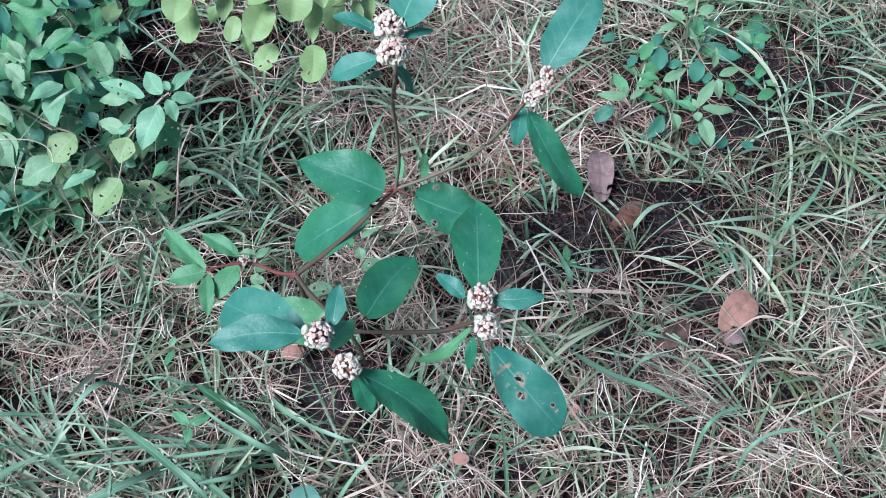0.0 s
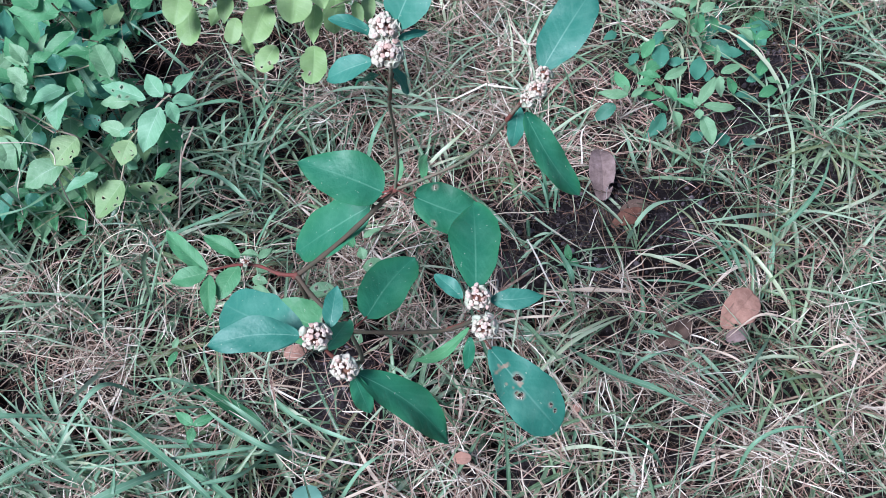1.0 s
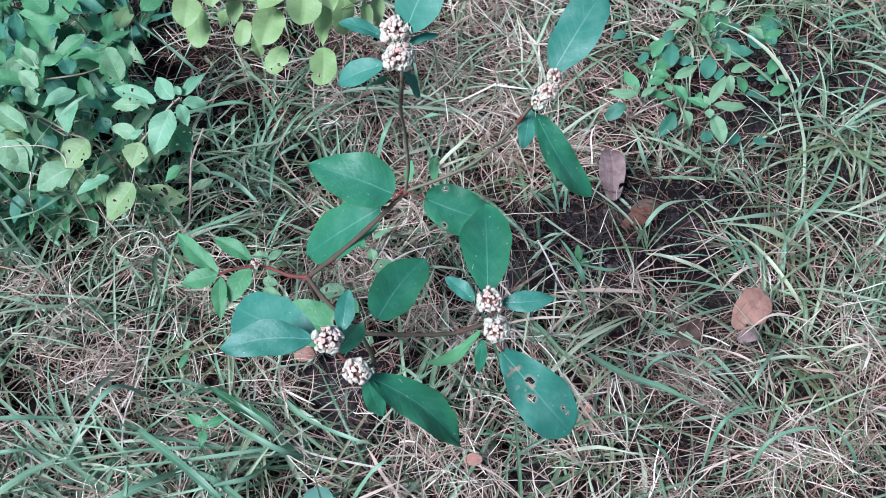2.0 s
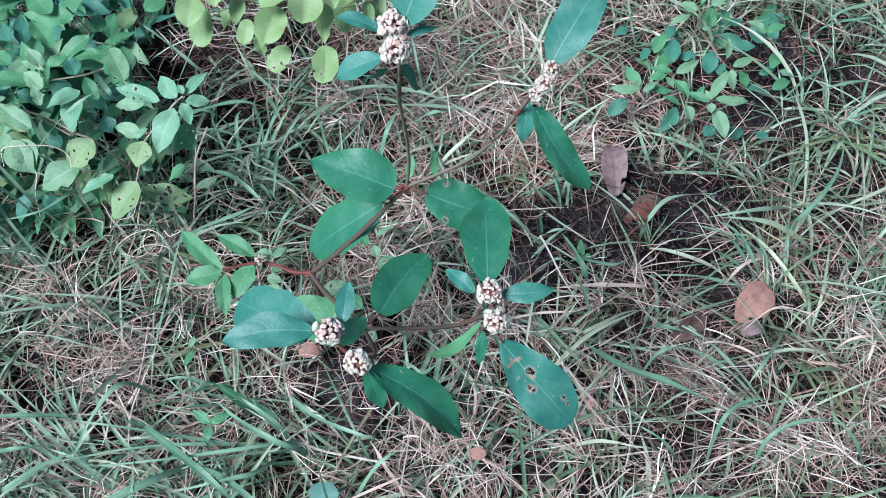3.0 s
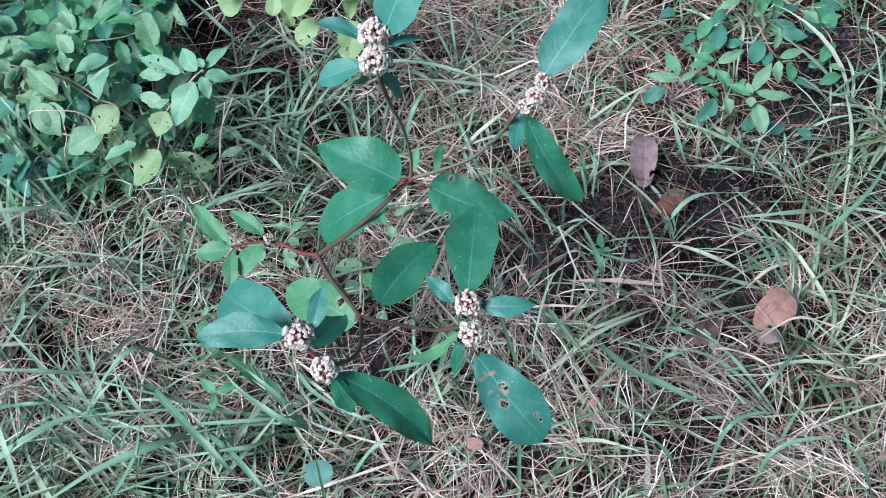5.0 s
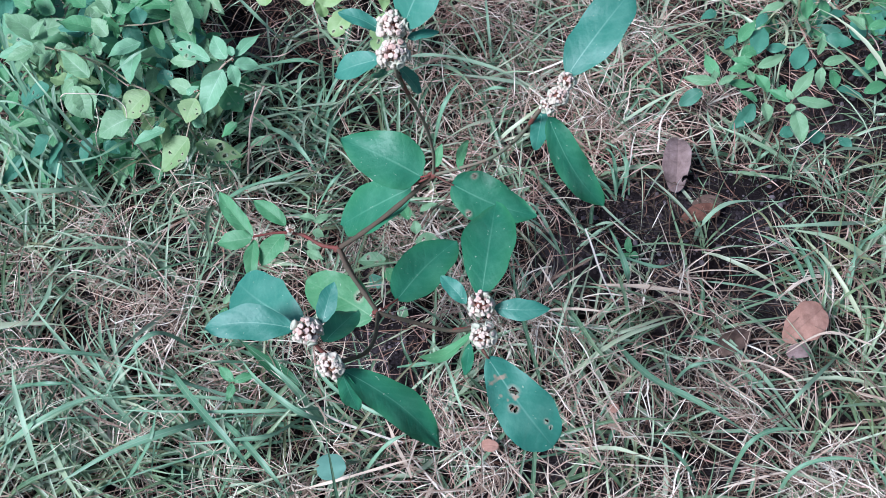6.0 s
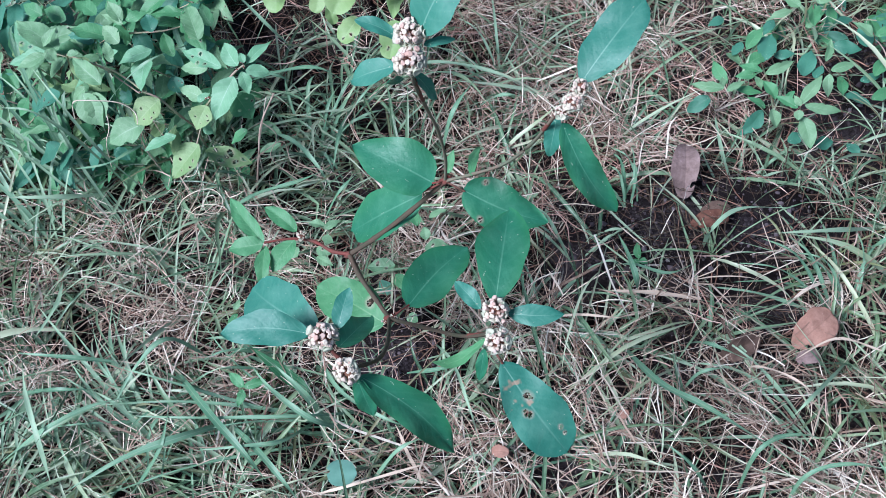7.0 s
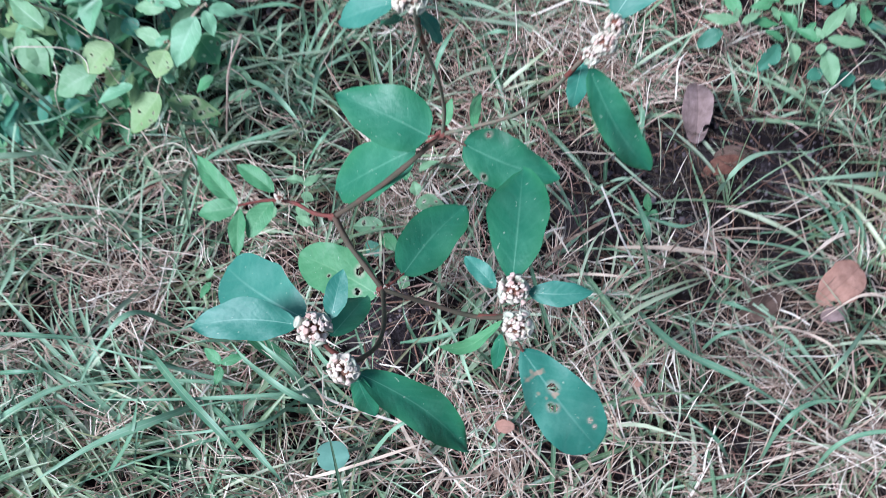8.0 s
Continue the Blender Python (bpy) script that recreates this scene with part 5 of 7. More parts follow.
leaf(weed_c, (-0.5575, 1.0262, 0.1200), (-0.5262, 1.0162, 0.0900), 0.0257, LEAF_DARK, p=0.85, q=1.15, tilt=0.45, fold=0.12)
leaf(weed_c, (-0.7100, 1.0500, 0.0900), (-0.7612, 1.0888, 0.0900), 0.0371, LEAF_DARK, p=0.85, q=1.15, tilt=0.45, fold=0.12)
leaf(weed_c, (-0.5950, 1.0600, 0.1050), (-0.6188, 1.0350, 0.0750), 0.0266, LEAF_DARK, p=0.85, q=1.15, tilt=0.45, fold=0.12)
leaf(weed_c, (-0.4788, 1.0737, 0.1350), (-0.5038, 1.1075, 0.1500), 0.0299, LEAF_MID, p=0.85, q=1.15, tilt=0.45, fold=0.12)
leaf(weed_c, (-0.6700, 1.0525, 0.1650), (-0.7200, 1.0787, 0.1650), 0.0311, LEAF_MID, p=0.85, q=1.15, tilt=0.45, fold=0.12)
leaf(weed_c, (-0.7312, 1.0488, 0.1500), (-0.7800, 1.0688, 0.1500), 0.0318, LEAF_MID, p=0.85, q=1.15, tilt=0.45, fold=0.12)
leaf(weed_c, (-0.7525, 1.0300, 0.1800), (-0.7963, 1.0500, 0.1800), 0.0270, LEAF_MID, p=0.85, q=1.15, tilt=0.45, fold=0.12)
weed_d = thing("broadleaf_weed", (-0.2700, 1.4075, -0.0600), "yellow-green weed with drooping round insect-eaten leaves", "plant", "broad-leaved weeds")
tube("stem", weed_d, [(-0.2400, 1.3438, -0.0600), (-0.2100, 1.2637, 0.0900), (-0.1900, 1.2012, 0.2100), (-0.2050, 1.1225, 0.3000)], 0.00208, 0.00128, STEM_PALE)
tube("stem", weed_d, [(-0.2100, 1.2637, 0.0900), (-0.1487, 1.1387, 0.1950), (-0.0688, 1.1150, 0.2550)], 0.0016, 0.00096, STEM_PALE)
tube("stem", weed_d, [(-0.2000, 1.2263, 0.1500), (-0.2538, 1.1350, 0.2250), (-0.3363, 1.0888, 0.2700)], 0.0016, 0.00096, STEM_PALE)
leaf(weed_d, (-0.2075, 1.0613, 0.1950), (-0.2313, 1.0250, 0.1738), 0.0416, LEAF_LIME, p=0.45, q=0.4, holes=((0.6, 0.45, 0.07), (0.85, -0.1, 0.05)), tilt=0.31, fold=0.18)
leaf(weed_d, (-0.1425, 1.0475, 0.2100), (-0.1425, 0.9875, 0.1888), 0.0481, LEAF_LIME, p=0.45, q=0.4, holes=((0.75, -0.35, 0.05),), tilt=0.31, fold=0.27)
leaf(weed_d, (-0.3438, 1.0987, 0.2400), (-0.3325, 1.0375, 0.2188), 0.0469, LEAF_LIME, p=0.45, q=0.4, tilt=0.31, fold=0.18)
leaf(weed_d, (-0.3425, 1.0900, 0.2850), (-0.3475, 1.0337, 0.2637), 0.0488, LEAF_LIME, q=0.65, tilt=0.31, fold=0.24)
leaf(weed_d, (-0.2150, 1.0875, 0.2550), (-0.2338, 1.0300, 0.2338), 0.0543, LEAF_LIME, p=0.45, q=0.4, tilt=0.31, fold=0.36)
leaf(weed_d, (-0.1663, 1.0862, 0.3000), (-0.1650, 1.0262, 0.2787), 0.0602, LEAF_LIME, p=0.45, q=0.4, tilt=0.31, fold=0.36)
leaf(weed_d, (-0.1388, 1.0938, 0.2550), (-0.1388, 1.0275, 0.2338), 0.0326, LEAF_LIME, tilt=0.31, fold=0.18)
leaf(weed_d, (-0.1150, 1.1450, 0.2250), (-0.1162, 1.0825, 0.2038), 0.0399, LEAF_LIME, p=0.45, q=0.4, tilt=0.31, fold=0.39)
leaf(weed_d, (-0.0813, 1.1325, 0.2250), (-0.0737, 1.0862, 0.2038), 0.0238, LEAF_LIME, tilt=0.31, fold=0.36)
leaf(weed_d, (-0.0650, 1.1675, 0.2100), (-0.0600, 1.1125, 0.1888), 0.0264, LEAF_LIME, tilt=0.31, fold=0.27)
leaf(weed_d, (-0.2562, 1.0688, 0.2100), (-0.2463, 1.0488, 0.1888), 0.0219, LEAF_LIME, p=0.45, q=0.4, tilt=0.31, fold=0.33)
leaf(weed_d, (-0.2687, 1.0913, 0.2250), (-0.2775, 1.0562, 0.2038), 0.0299, LEAF_LIME, p=0.45, q=0.4, tilt=0.31, fold=0.15)
leaf(weed_d, (-0.2863, 1.1262, 0.2400), (-0.2888, 1.0850, 0.2188), 0.0322, LEAF_LIME, tilt=0.31, fold=0.24)
leaf(weed_d, (-0.1463, 1.0987, 0.3000), (-0.1187, 1.0587, 0.2787), 0.0569, LEAF_LIME, tilt=0.31, fold=0.27)
leaf(weed_d, (-0.2013, 1.0975, 0.3000), (-0.2350, 1.0575, 0.2787), 0.0574, LEAF_LIME, tilt=0.31, fold=0.12)
leaf(weed_d, (-0.3063, 1.1300, 0.2100), (-0.3200, 1.1088, 0.1888), 0.0268, LEAF_LIME, tilt=0.31, fold=0.33)
leaf(weed_d, (-0.0975, 1.1525, 0.2550), (-0.0925, 1.1175, 0.2338), 0.0497, LEAF_LIME, tilt=0.31, fold=0.12)
leaf(weed_d, (-0.3187, 1.1113, 0.2850), (-0.3100, 1.0775, 0.2637), 0.0493, LEAF_LIME, tilt=0.31, fold=0.12)
leaf(weed_d, (-0.2338, 1.1262, 0.2850), (-0.2587, 1.0925, 0.2637), 0.0492, LEAF_LIME, tilt=0.31, fold=0.12)
weed_e = thing("broadleaf_weed", (-0.7675, 1.3600, -0.0600), "deep green weed with broad ribbed leaves", "plant", "broad-leaved weeds")
tube("stem", weed_e, [(-0.6838, 1.2537, -0.0600), (-0.5862, 1.1500, 0.1200), (-0.5363, 1.0925, 0.1950), (-0.5212, 1.0375, 0.3000)], 0.00208, 0.00128, STEM_PALE)
tube("stem", weed_e, [(-0.5862, 1.1500, 0.1200), (-0.5175, 1.1088, 0.1500)], 0.0016, 0.00112, STEM_PALE)
leaf(weed_e, (-0.5275, 1.0713, 0.2100), (-0.5800, 1.0337, 0.1800), 0.0346, LEAF_MID, p=0.85, q=1.15, tilt=0.45, fold=0.33)
leaf(weed_e, (-0.5250, 1.0975, 0.1500), (-0.4875, 1.0700, 0.1050), 0.0321, LEAF_DARK, p=0.85, q=1.15, tilt=0.45, fold=0.18)
leaf(weed_e, (-0.6362, 1.0513, 0.1500), (-0.6675, 1.1038, 0.1650), 0.0246, LEAF_MID, p=0.85, q=1.15, tilt=0.45, fold=0.21)
leaf(weed_e, (-0.5400, 1.1050, 0.1650), (-0.5813, 1.0750, 0.1350), 0.0413, LEAF_DARK, p=0.85, q=1.15, tilt=0.45, fold=0.18)
leaf(weed_e, (-0.5437, 1.0775, 0.2400), (-0.6262, 1.0875, 0.2400), 0.0434, LEAF_MID, p=0.85, q=1.15, tilt=0.45, fold=0.12)
leaf(weed_e, (-0.5012, 1.0637, 0.2250), (-0.5125, 1.0913, 0.2400), 0.0255, LEAF_MID, p=0.85, q=1.15, tilt=0.45, fold=0.12)
leaf(weed_e, (-0.6012, 1.0750, 0.1800), (-0.6550, 1.1387, 0.1800), 0.0399, LEAF_MID, p=0.85, q=1.15, tilt=0.45, fold=0.36)
leaf(weed_e, (-0.4963, 1.0762, 0.1950), (-0.5063, 1.1400, 0.1950), 0.0298, LEAF_MID, p=0.85, q=1.15, tilt=0.45, fold=0.36)
leaf(weed_e, (-0.6212, 1.0537, 0.1500), (-0.6550, 1.0362, 0.1350), 0.0271, LEAF_MID, p=0.85, q=1.15, tilt=0.45, fold=0.27)
leaf(weed_e, (-0.5000, 1.1325, 0.1650), (-0.5000, 1.2025, 0.1500), 0.0364, LEAF_YELLOW, p=0.85, q=1.15, tilt=0.45, fold=0.12)
leaf(weed_e, (-0.5425, 1.0462, 0.2700), (-0.5112, 1.0787, 0.2850), 0.0384, LEAF_MID, p=0.85, q=1.15, tilt=0.45, fold=0.18)
leaf(weed_e, (-0.5725, 1.0737, 0.2550), (-0.6212, 1.1225, 0.2550), 0.0435, LEAF_MID, p=0.85, q=1.15, tilt=0.45, fold=0.12)
leaf(weed_e, (-0.5463, 1.0613, 0.0900), (-0.5038, 1.0637, 0.0750), 0.0398, LEAF_DARK, p=0.85, q=1.15, tilt=0.45, fold=0.36)
leaf(weed_e, (-0.6200, 1.0575, 0.1200), (-0.5875, 1.0350, 0.0900), 0.0400, LEAF_DARK, p=0.85, q=1.15, tilt=0.45, fold=0.36)
leaf(weed_e, (-0.6312, 1.0050, 0.1500), (-0.5912, 0.9713, 0.1350), 0.0386, LEAF_MID, p=0.85, q=1.15, tilt=0.45, fold=0.36)
leaf(weed_e, (-0.4788, 1.1900, 0.1500), (-0.4475, 1.2325, 0.1500), 0.0369, LEAF_MID, p=0.85, q=1.15, tilt=0.45, fold=0.12)
weed_f = thing("broadleaf_weed", (0.5400, 1.1538, -0.0600), "small weed with a star of oval leaves", "plant", "broad-leaved weeds")
tube("stem", weed_f, [(0.5337, 1.1275, -0.0600), (0.5125, 1.0775, 0.0225), (0.5063, 1.0613, 0.0600)], 0.00144, 0.00096, STEM_PALE)
tube("stem", weed_f, [(0.5150, 1.0837, 0.0150), (0.4913, 1.0837, 0.0300), (0.4675, 1.0787, 0.0375)], 0.00112, 0.0008, STEM_PALE)
leaf(weed_f, (0.5038, 1.0625, 0.0675), (0.5371, 1.1192, 0.0762), 0.0231, LEAF_PALE, p=0.85, q=1.15, tilt=0.45, fold=0.39)
leaf(weed_f, (0.5112, 1.0613, 0.0675), (0.5693, 1.0627, 0.0588), 0.0207, LEAF_PALE, p=0.85, q=1.15, tilt=0.45, fold=0.33)
leaf(weed_f, (0.5112, 1.0500, 0.0525), (0.5301, 1.0079, 0.0264), 0.0296, LEAF_PALE, p=0.8, q=1.0, tilt=0.45, fold=0.27)
leaf(weed_f, (0.5025, 1.0513, 0.0675), (0.5025, 1.0367, 0.0588), 0.0168, LEAF_PALE, p=0.85, q=1.15, tilt=0.45, fold=0.18)
leaf(weed_f, (0.5025, 1.0613, 0.0600), (0.4677, 1.0815, 0.0600), 0.0171, LEAF_MID, p=0.85, q=1.15, tilt=0.45, fold=0.33)
leaf(weed_f, (0.4650, 1.0662, 0.0450), (0.4766, 1.0416, 0.0275), 0.0230, LEAF_PALE, p=0.85, q=1.15, tilt=0.45, fold=0.36)
leaf(weed_f, (0.4550, 1.0675, 0.0450), (0.4260, 1.0791, 0.0537), 0.0185, LEAF_MID, p=0.85, q=1.15, tilt=0.45, fold=0.12)
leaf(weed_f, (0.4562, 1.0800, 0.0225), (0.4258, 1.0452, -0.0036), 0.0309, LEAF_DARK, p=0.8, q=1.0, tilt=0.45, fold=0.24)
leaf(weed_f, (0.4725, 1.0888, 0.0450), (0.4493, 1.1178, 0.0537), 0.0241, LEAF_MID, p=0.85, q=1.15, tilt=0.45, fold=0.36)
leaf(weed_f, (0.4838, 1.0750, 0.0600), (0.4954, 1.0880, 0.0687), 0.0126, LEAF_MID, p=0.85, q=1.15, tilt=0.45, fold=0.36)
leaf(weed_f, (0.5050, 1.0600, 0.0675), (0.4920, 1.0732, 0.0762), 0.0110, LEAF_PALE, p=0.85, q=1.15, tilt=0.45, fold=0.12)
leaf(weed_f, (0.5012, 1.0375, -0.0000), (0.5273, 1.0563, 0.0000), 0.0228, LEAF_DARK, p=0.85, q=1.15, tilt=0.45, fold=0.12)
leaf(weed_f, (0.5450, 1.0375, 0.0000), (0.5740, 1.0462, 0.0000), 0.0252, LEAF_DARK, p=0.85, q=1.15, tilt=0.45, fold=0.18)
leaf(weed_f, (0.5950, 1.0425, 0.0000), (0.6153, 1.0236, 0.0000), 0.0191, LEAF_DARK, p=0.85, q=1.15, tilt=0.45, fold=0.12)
weed_g = thing("broadleaf_weed", (0.4088, 1.2175, -0.0600), "low weed with pale and dark oval leaves", "plant", "broad-leaved weeds")
tube("stem", weed_g, [(0.4475, 1.1787, -0.0600), (0.4175, 1.1250, 0.0150), (0.4037, 1.1075, 0.0450)], 0.00128, 0.0008, STEM_PALE)
tube("stem", weed_g, [(0.4475, 1.1787, -0.0600), (0.4475, 1.1313, 0.0300), (0.4512, 1.1250, 0.0600)], 0.00128, 0.0008, STEM_PALE)
leaf(weed_g, (0.3875, 1.0962, 0.0525), (0.3324, 1.0991, 0.0525), 0.0193, LEAF_PALE, p=0.85, q=1.15, tilt=0.45, fold=0.24)
leaf(weed_g, (0.3937, 1.1125, 0.0450), (0.3691, 1.1589, 0.0450), 0.0220, LEAF_MID, p=0.85, q=1.15, tilt=0.45, fold=0.18)
leaf(weed_g, (0.4075, 1.1025, 0.0450), (0.4524, 1.1054, 0.0363), 0.0173, LEAF_MID, p=0.85, q=1.15, tilt=0.45, fold=0.18)
leaf(weed_g, (0.3900, 1.0837, 0.0600), (0.4190, 1.1070, 0.0600), 0.0133, LEAF_PALE, p=0.85, q=1.15, tilt=0.45, fold=0.18)
leaf(weed_g, (0.3800, 1.0913, 0.0525), (0.3901, 1.1334, 0.0438), 0.0113, LEAF_PALE, p=0.85, q=1.15, tilt=0.45, fold=0.12)
leaf(weed_g, (0.3725, 1.1062, 0.0150), (0.3363, 1.0889, -0.0111), 0.0288, LEAF_DARK, p=0.8, q=1.0, tilt=0.45, fold=0.18)
leaf(weed_g, (0.4500, 1.1200, 0.0675), (0.4951, 1.1519, 0.0675), 0.0204, LEAF_PALE, p=0.85, q=1.15, tilt=0.45, fold=0.36)
leaf(weed_g, (0.4400, 1.1325, 0.0450), (0.4487, 1.1050, 0.0450), 0.0136, LEAF_PALE, p=0.85, q=1.15, tilt=0.45, fold=0.18)
leaf(weed_g, (0.4487, 1.1375, 0.0525), (0.4125, 1.1550, 0.0438), 0.0191, LEAF_MID, p=0.85, q=1.15, tilt=0.45, fold=0.12)
leaf(weed_g, (0.4400, 1.1375, 0.0450), (0.4067, 1.1288, 0.0450), 0.0175, LEAF_MID, p=0.85, q=1.15, tilt=0.45, fold=0.18)
leaf(weed_g, (0.4325, 1.1737, 0.0300), (0.4629, 1.1969, 0.0300), 0.0274, LEAF_MID, p=0.8, q=1.0, tilt=0.45, fold=0.12)
leaf(weed_g, (0.4587, 1.1812, 0.0300), (0.4689, 1.2422, 0.0300), 0.0364, LEAF_DARK, p=0.8, q=1.0, tilt=0.45, fold=0.24)
leaf(weed_g, (0.4263, 1.1975, 0.0375), (0.4523, 1.2396, 0.0462), 0.0237, LEAF_MID, p=0.85, q=1.15, tilt=0.45, fold=0.12)
leaf(weed_g, (0.4238, 1.2325, 0.0150), (0.4063, 1.2006, 0.0150), 0.0199, LEAF_DARK, p=0.85, q=1.15, tilt=0.45, fold=0.12)
leaf(weed_g, (0.4775, 1.2063, 0.0150), (0.5123, 1.2164, 0.0150), 0.0200, LEAF_DARK, p=0.85, q=1.15, tilt=0.45, fold=0.12)
leaf(weed_g, (0.3962, 1.2037, 0.0150), (0.4326, 1.1979, -0.0025), 0.0222, LEAF_PALE, p=0.85, q=1.15, tilt=0.45, fold=0.18)
weed_h = thing("broadleaf_weed", (0.5875, 1.2488, -0.0600), "low weed with mixed light and dark leaves", "plant", "broad-leaved weeds")
tube("stem", weed_h, [(0.5988, 1.2363, -0.0600), (0.5675, 1.1737, 0.0225), (0.5575, 1.1638, 0.0450)], 0.00128, 0.0008, STEM_PALE)
tube("stem", weed_h, [(0.6725, 1.3075, -0.0600), (0.6325, 1.2312, 0.0525)], 0.00128, 0.0008, STEM_PALE)
tube("stem", weed_h, [(0.6162, 1.1963, -0.0600), (0.5837, 1.1500, 0.0300)], 0.00112, 0.0008, STEM_PALE)
leaf(weed_h, (0.5613, 1.1575, 0.0450), (0.6018, 1.1750, 0.0450), 0.0180, LEAF_PALE, p=0.85, q=1.15, tilt=0.45, fold=0.18)
leaf(weed_h, (0.5537, 1.1763, 0.0450), (0.5581, 1.2096, 0.0625), 0.0166, LEAF_PALE, p=0.85, q=1.15, tilt=0.45, fold=0.24)
leaf(weed_h, (0.5587, 1.1500, 0.0450), (0.5602, 1.1152, 0.0275), 0.0194, LEAF_PALE, p=0.85, q=1.15, tilt=0.45, fold=0.27)
leaf(weed_h, (0.5800, 1.1600, 0.0300), (0.5858, 1.1252, 0.0213), 0.0221, LEAF_MID, p=0.85, q=1.15, tilt=0.45, fold=0.18)
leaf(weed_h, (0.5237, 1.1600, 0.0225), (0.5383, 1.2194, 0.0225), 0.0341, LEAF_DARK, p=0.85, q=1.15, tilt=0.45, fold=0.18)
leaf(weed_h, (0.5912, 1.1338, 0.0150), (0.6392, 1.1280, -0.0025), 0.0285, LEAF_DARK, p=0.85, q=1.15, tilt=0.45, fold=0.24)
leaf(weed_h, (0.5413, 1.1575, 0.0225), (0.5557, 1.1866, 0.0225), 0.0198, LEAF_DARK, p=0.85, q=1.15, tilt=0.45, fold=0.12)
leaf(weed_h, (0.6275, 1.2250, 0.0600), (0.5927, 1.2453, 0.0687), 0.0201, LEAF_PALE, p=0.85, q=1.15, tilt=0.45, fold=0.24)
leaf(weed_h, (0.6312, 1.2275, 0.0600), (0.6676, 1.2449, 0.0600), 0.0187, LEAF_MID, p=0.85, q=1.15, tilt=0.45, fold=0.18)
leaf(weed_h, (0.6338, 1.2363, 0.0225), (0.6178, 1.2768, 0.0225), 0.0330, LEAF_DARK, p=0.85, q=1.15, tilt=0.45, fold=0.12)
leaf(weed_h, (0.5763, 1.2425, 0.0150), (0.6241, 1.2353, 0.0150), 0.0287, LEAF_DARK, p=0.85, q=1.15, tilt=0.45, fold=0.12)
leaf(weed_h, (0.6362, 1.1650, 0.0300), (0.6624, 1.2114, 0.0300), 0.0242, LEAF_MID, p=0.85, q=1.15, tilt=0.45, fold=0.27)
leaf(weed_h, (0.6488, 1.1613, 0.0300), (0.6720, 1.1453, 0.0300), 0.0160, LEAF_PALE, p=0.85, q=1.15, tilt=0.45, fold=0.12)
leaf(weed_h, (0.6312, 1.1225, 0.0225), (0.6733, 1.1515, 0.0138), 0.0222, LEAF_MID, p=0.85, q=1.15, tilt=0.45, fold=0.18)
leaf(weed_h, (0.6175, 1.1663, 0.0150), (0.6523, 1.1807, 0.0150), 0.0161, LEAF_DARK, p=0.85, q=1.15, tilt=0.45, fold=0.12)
weed_i = thing("broadleaf_weed", (0.5413, 1.3838, -0.0600), "leafy green weed in the rough grass", "plant", "broad-leaved weeds")
tube("stem", weed_i, [(0.5613, 1.3462, -0.0600), (0.5350, 1.2725, 0.0450), (0.5237, 1.2600, 0.0900)], 0.00128, 0.0008, STEM_PALE)
tube("stem", weed_i, [(0.5212, 1.3538, -0.0600), (0.5012, 1.2850, 0.0450)], 0.00112, 0.0008, STEM_PALE)
leaf(weed_i, (0.5012, 1.2875, 0.0450), (0.4563, 1.2570, 0.0450), 0.0185, LEAF_PALE, p=0.85, q=1.15, tilt=0.45, fold=0.18)
leaf(weed_i, (0.5250, 1.2662, 0.0825), (0.5351, 1.2445, 0.0564), 0.0280, LEAF_MID, p=0.8, q=1.0, tilt=0.45, fold=0.30)
leaf(weed_i, (0.5575, 1.2862, 0.0600), (0.5720, 1.2616, 0.0425), 0.0245, LEAF_MID, p=0.85, q=1.15, tilt=0.45, fold=0.12)
leaf(weed_i, (0.4813, 1.3050, 0.0000), (0.4624, 1.2658, 0.0000), 0.0207, LEAF_DARK, p=0.85, q=1.15, tilt=0.45, fold=0.12)
leaf(weed_i, (0.3937, 1.3013, 0.0000), (0.3662, 1.2795, 0.0000), 0.0206, LEAF_DARK, p=0.85, q=1.15, tilt=0.45, fold=0.12)
leaf(weed_i, (0.5287, 1.2650, 0.0900), (0.5592, 1.2853, 0.0900), 0.0239, LEAF_PALE, p=0.85, q=1.15, tilt=0.45, fold=0.12)
leaf(weed_i, (0.5112, 1.2825, 0.0600), (0.4866, 1.3043, 0.0600), 0.0244, LEAF_PALE, p=0.85, q=1.15, tilt=0.45, fold=0.12)
leaf(weed_i, (0.5312, 1.2800, 0.0150), (0.5501, 1.2858, 0.0150), 0.0124, LEAF_PALE, p=0.85, q=1.15, tilt=0.45, fold=0.12)
leaf(weed_i, (0.5912, 1.3100, 0.0000), (0.6188, 1.3187, 0.0000), 0.0212, LEAF_DARK, p=0.85, q=1.15, tilt=0.45, fold=0.12)
weed_j = thing("broadleaf_weed", (-0.0988, 0.7488, -0.0600), "small insect-eaten seedlings under the tall weed", "plant", "broad-leaved weeds")
tube("stem", weed_j, [(-0.0950, 0.7275, -0.0600), (-0.0750, 0.7312, 0.0000), (-0.0600, 0.7625, 0.0300)], 0.00096, 0.00072, STEM_PALE)
tube("stem", weed_j, [(-0.0950, 0.7275, -0.0600), (-0.1050, 0.7162, -0.0000), (-0.1125, 0.7175, 0.0150)], 0.00096, 0.00072, STEM_PALE)
leaf(weed_j, (-0.0600, 0.7475, 0.0300), (-0.0187, 0.7562, 0.0225), 0.0306, LEAF_PALE, holes=((0.3, 0.3, 0.06), (0.5, -0.4, 0.06), (0.7, 0.3, 0.06)), p=0.8, q=1.05, tilt=0.45, fold=0.30)
leaf(weed_j, (-0.0587, 0.7588, 0.0375), (-0.0650, 0.7775, 0.0450), 0.0184, LEAF_PALE, p=0.8, q=1.05, tilt=0.45, fold=0.21)
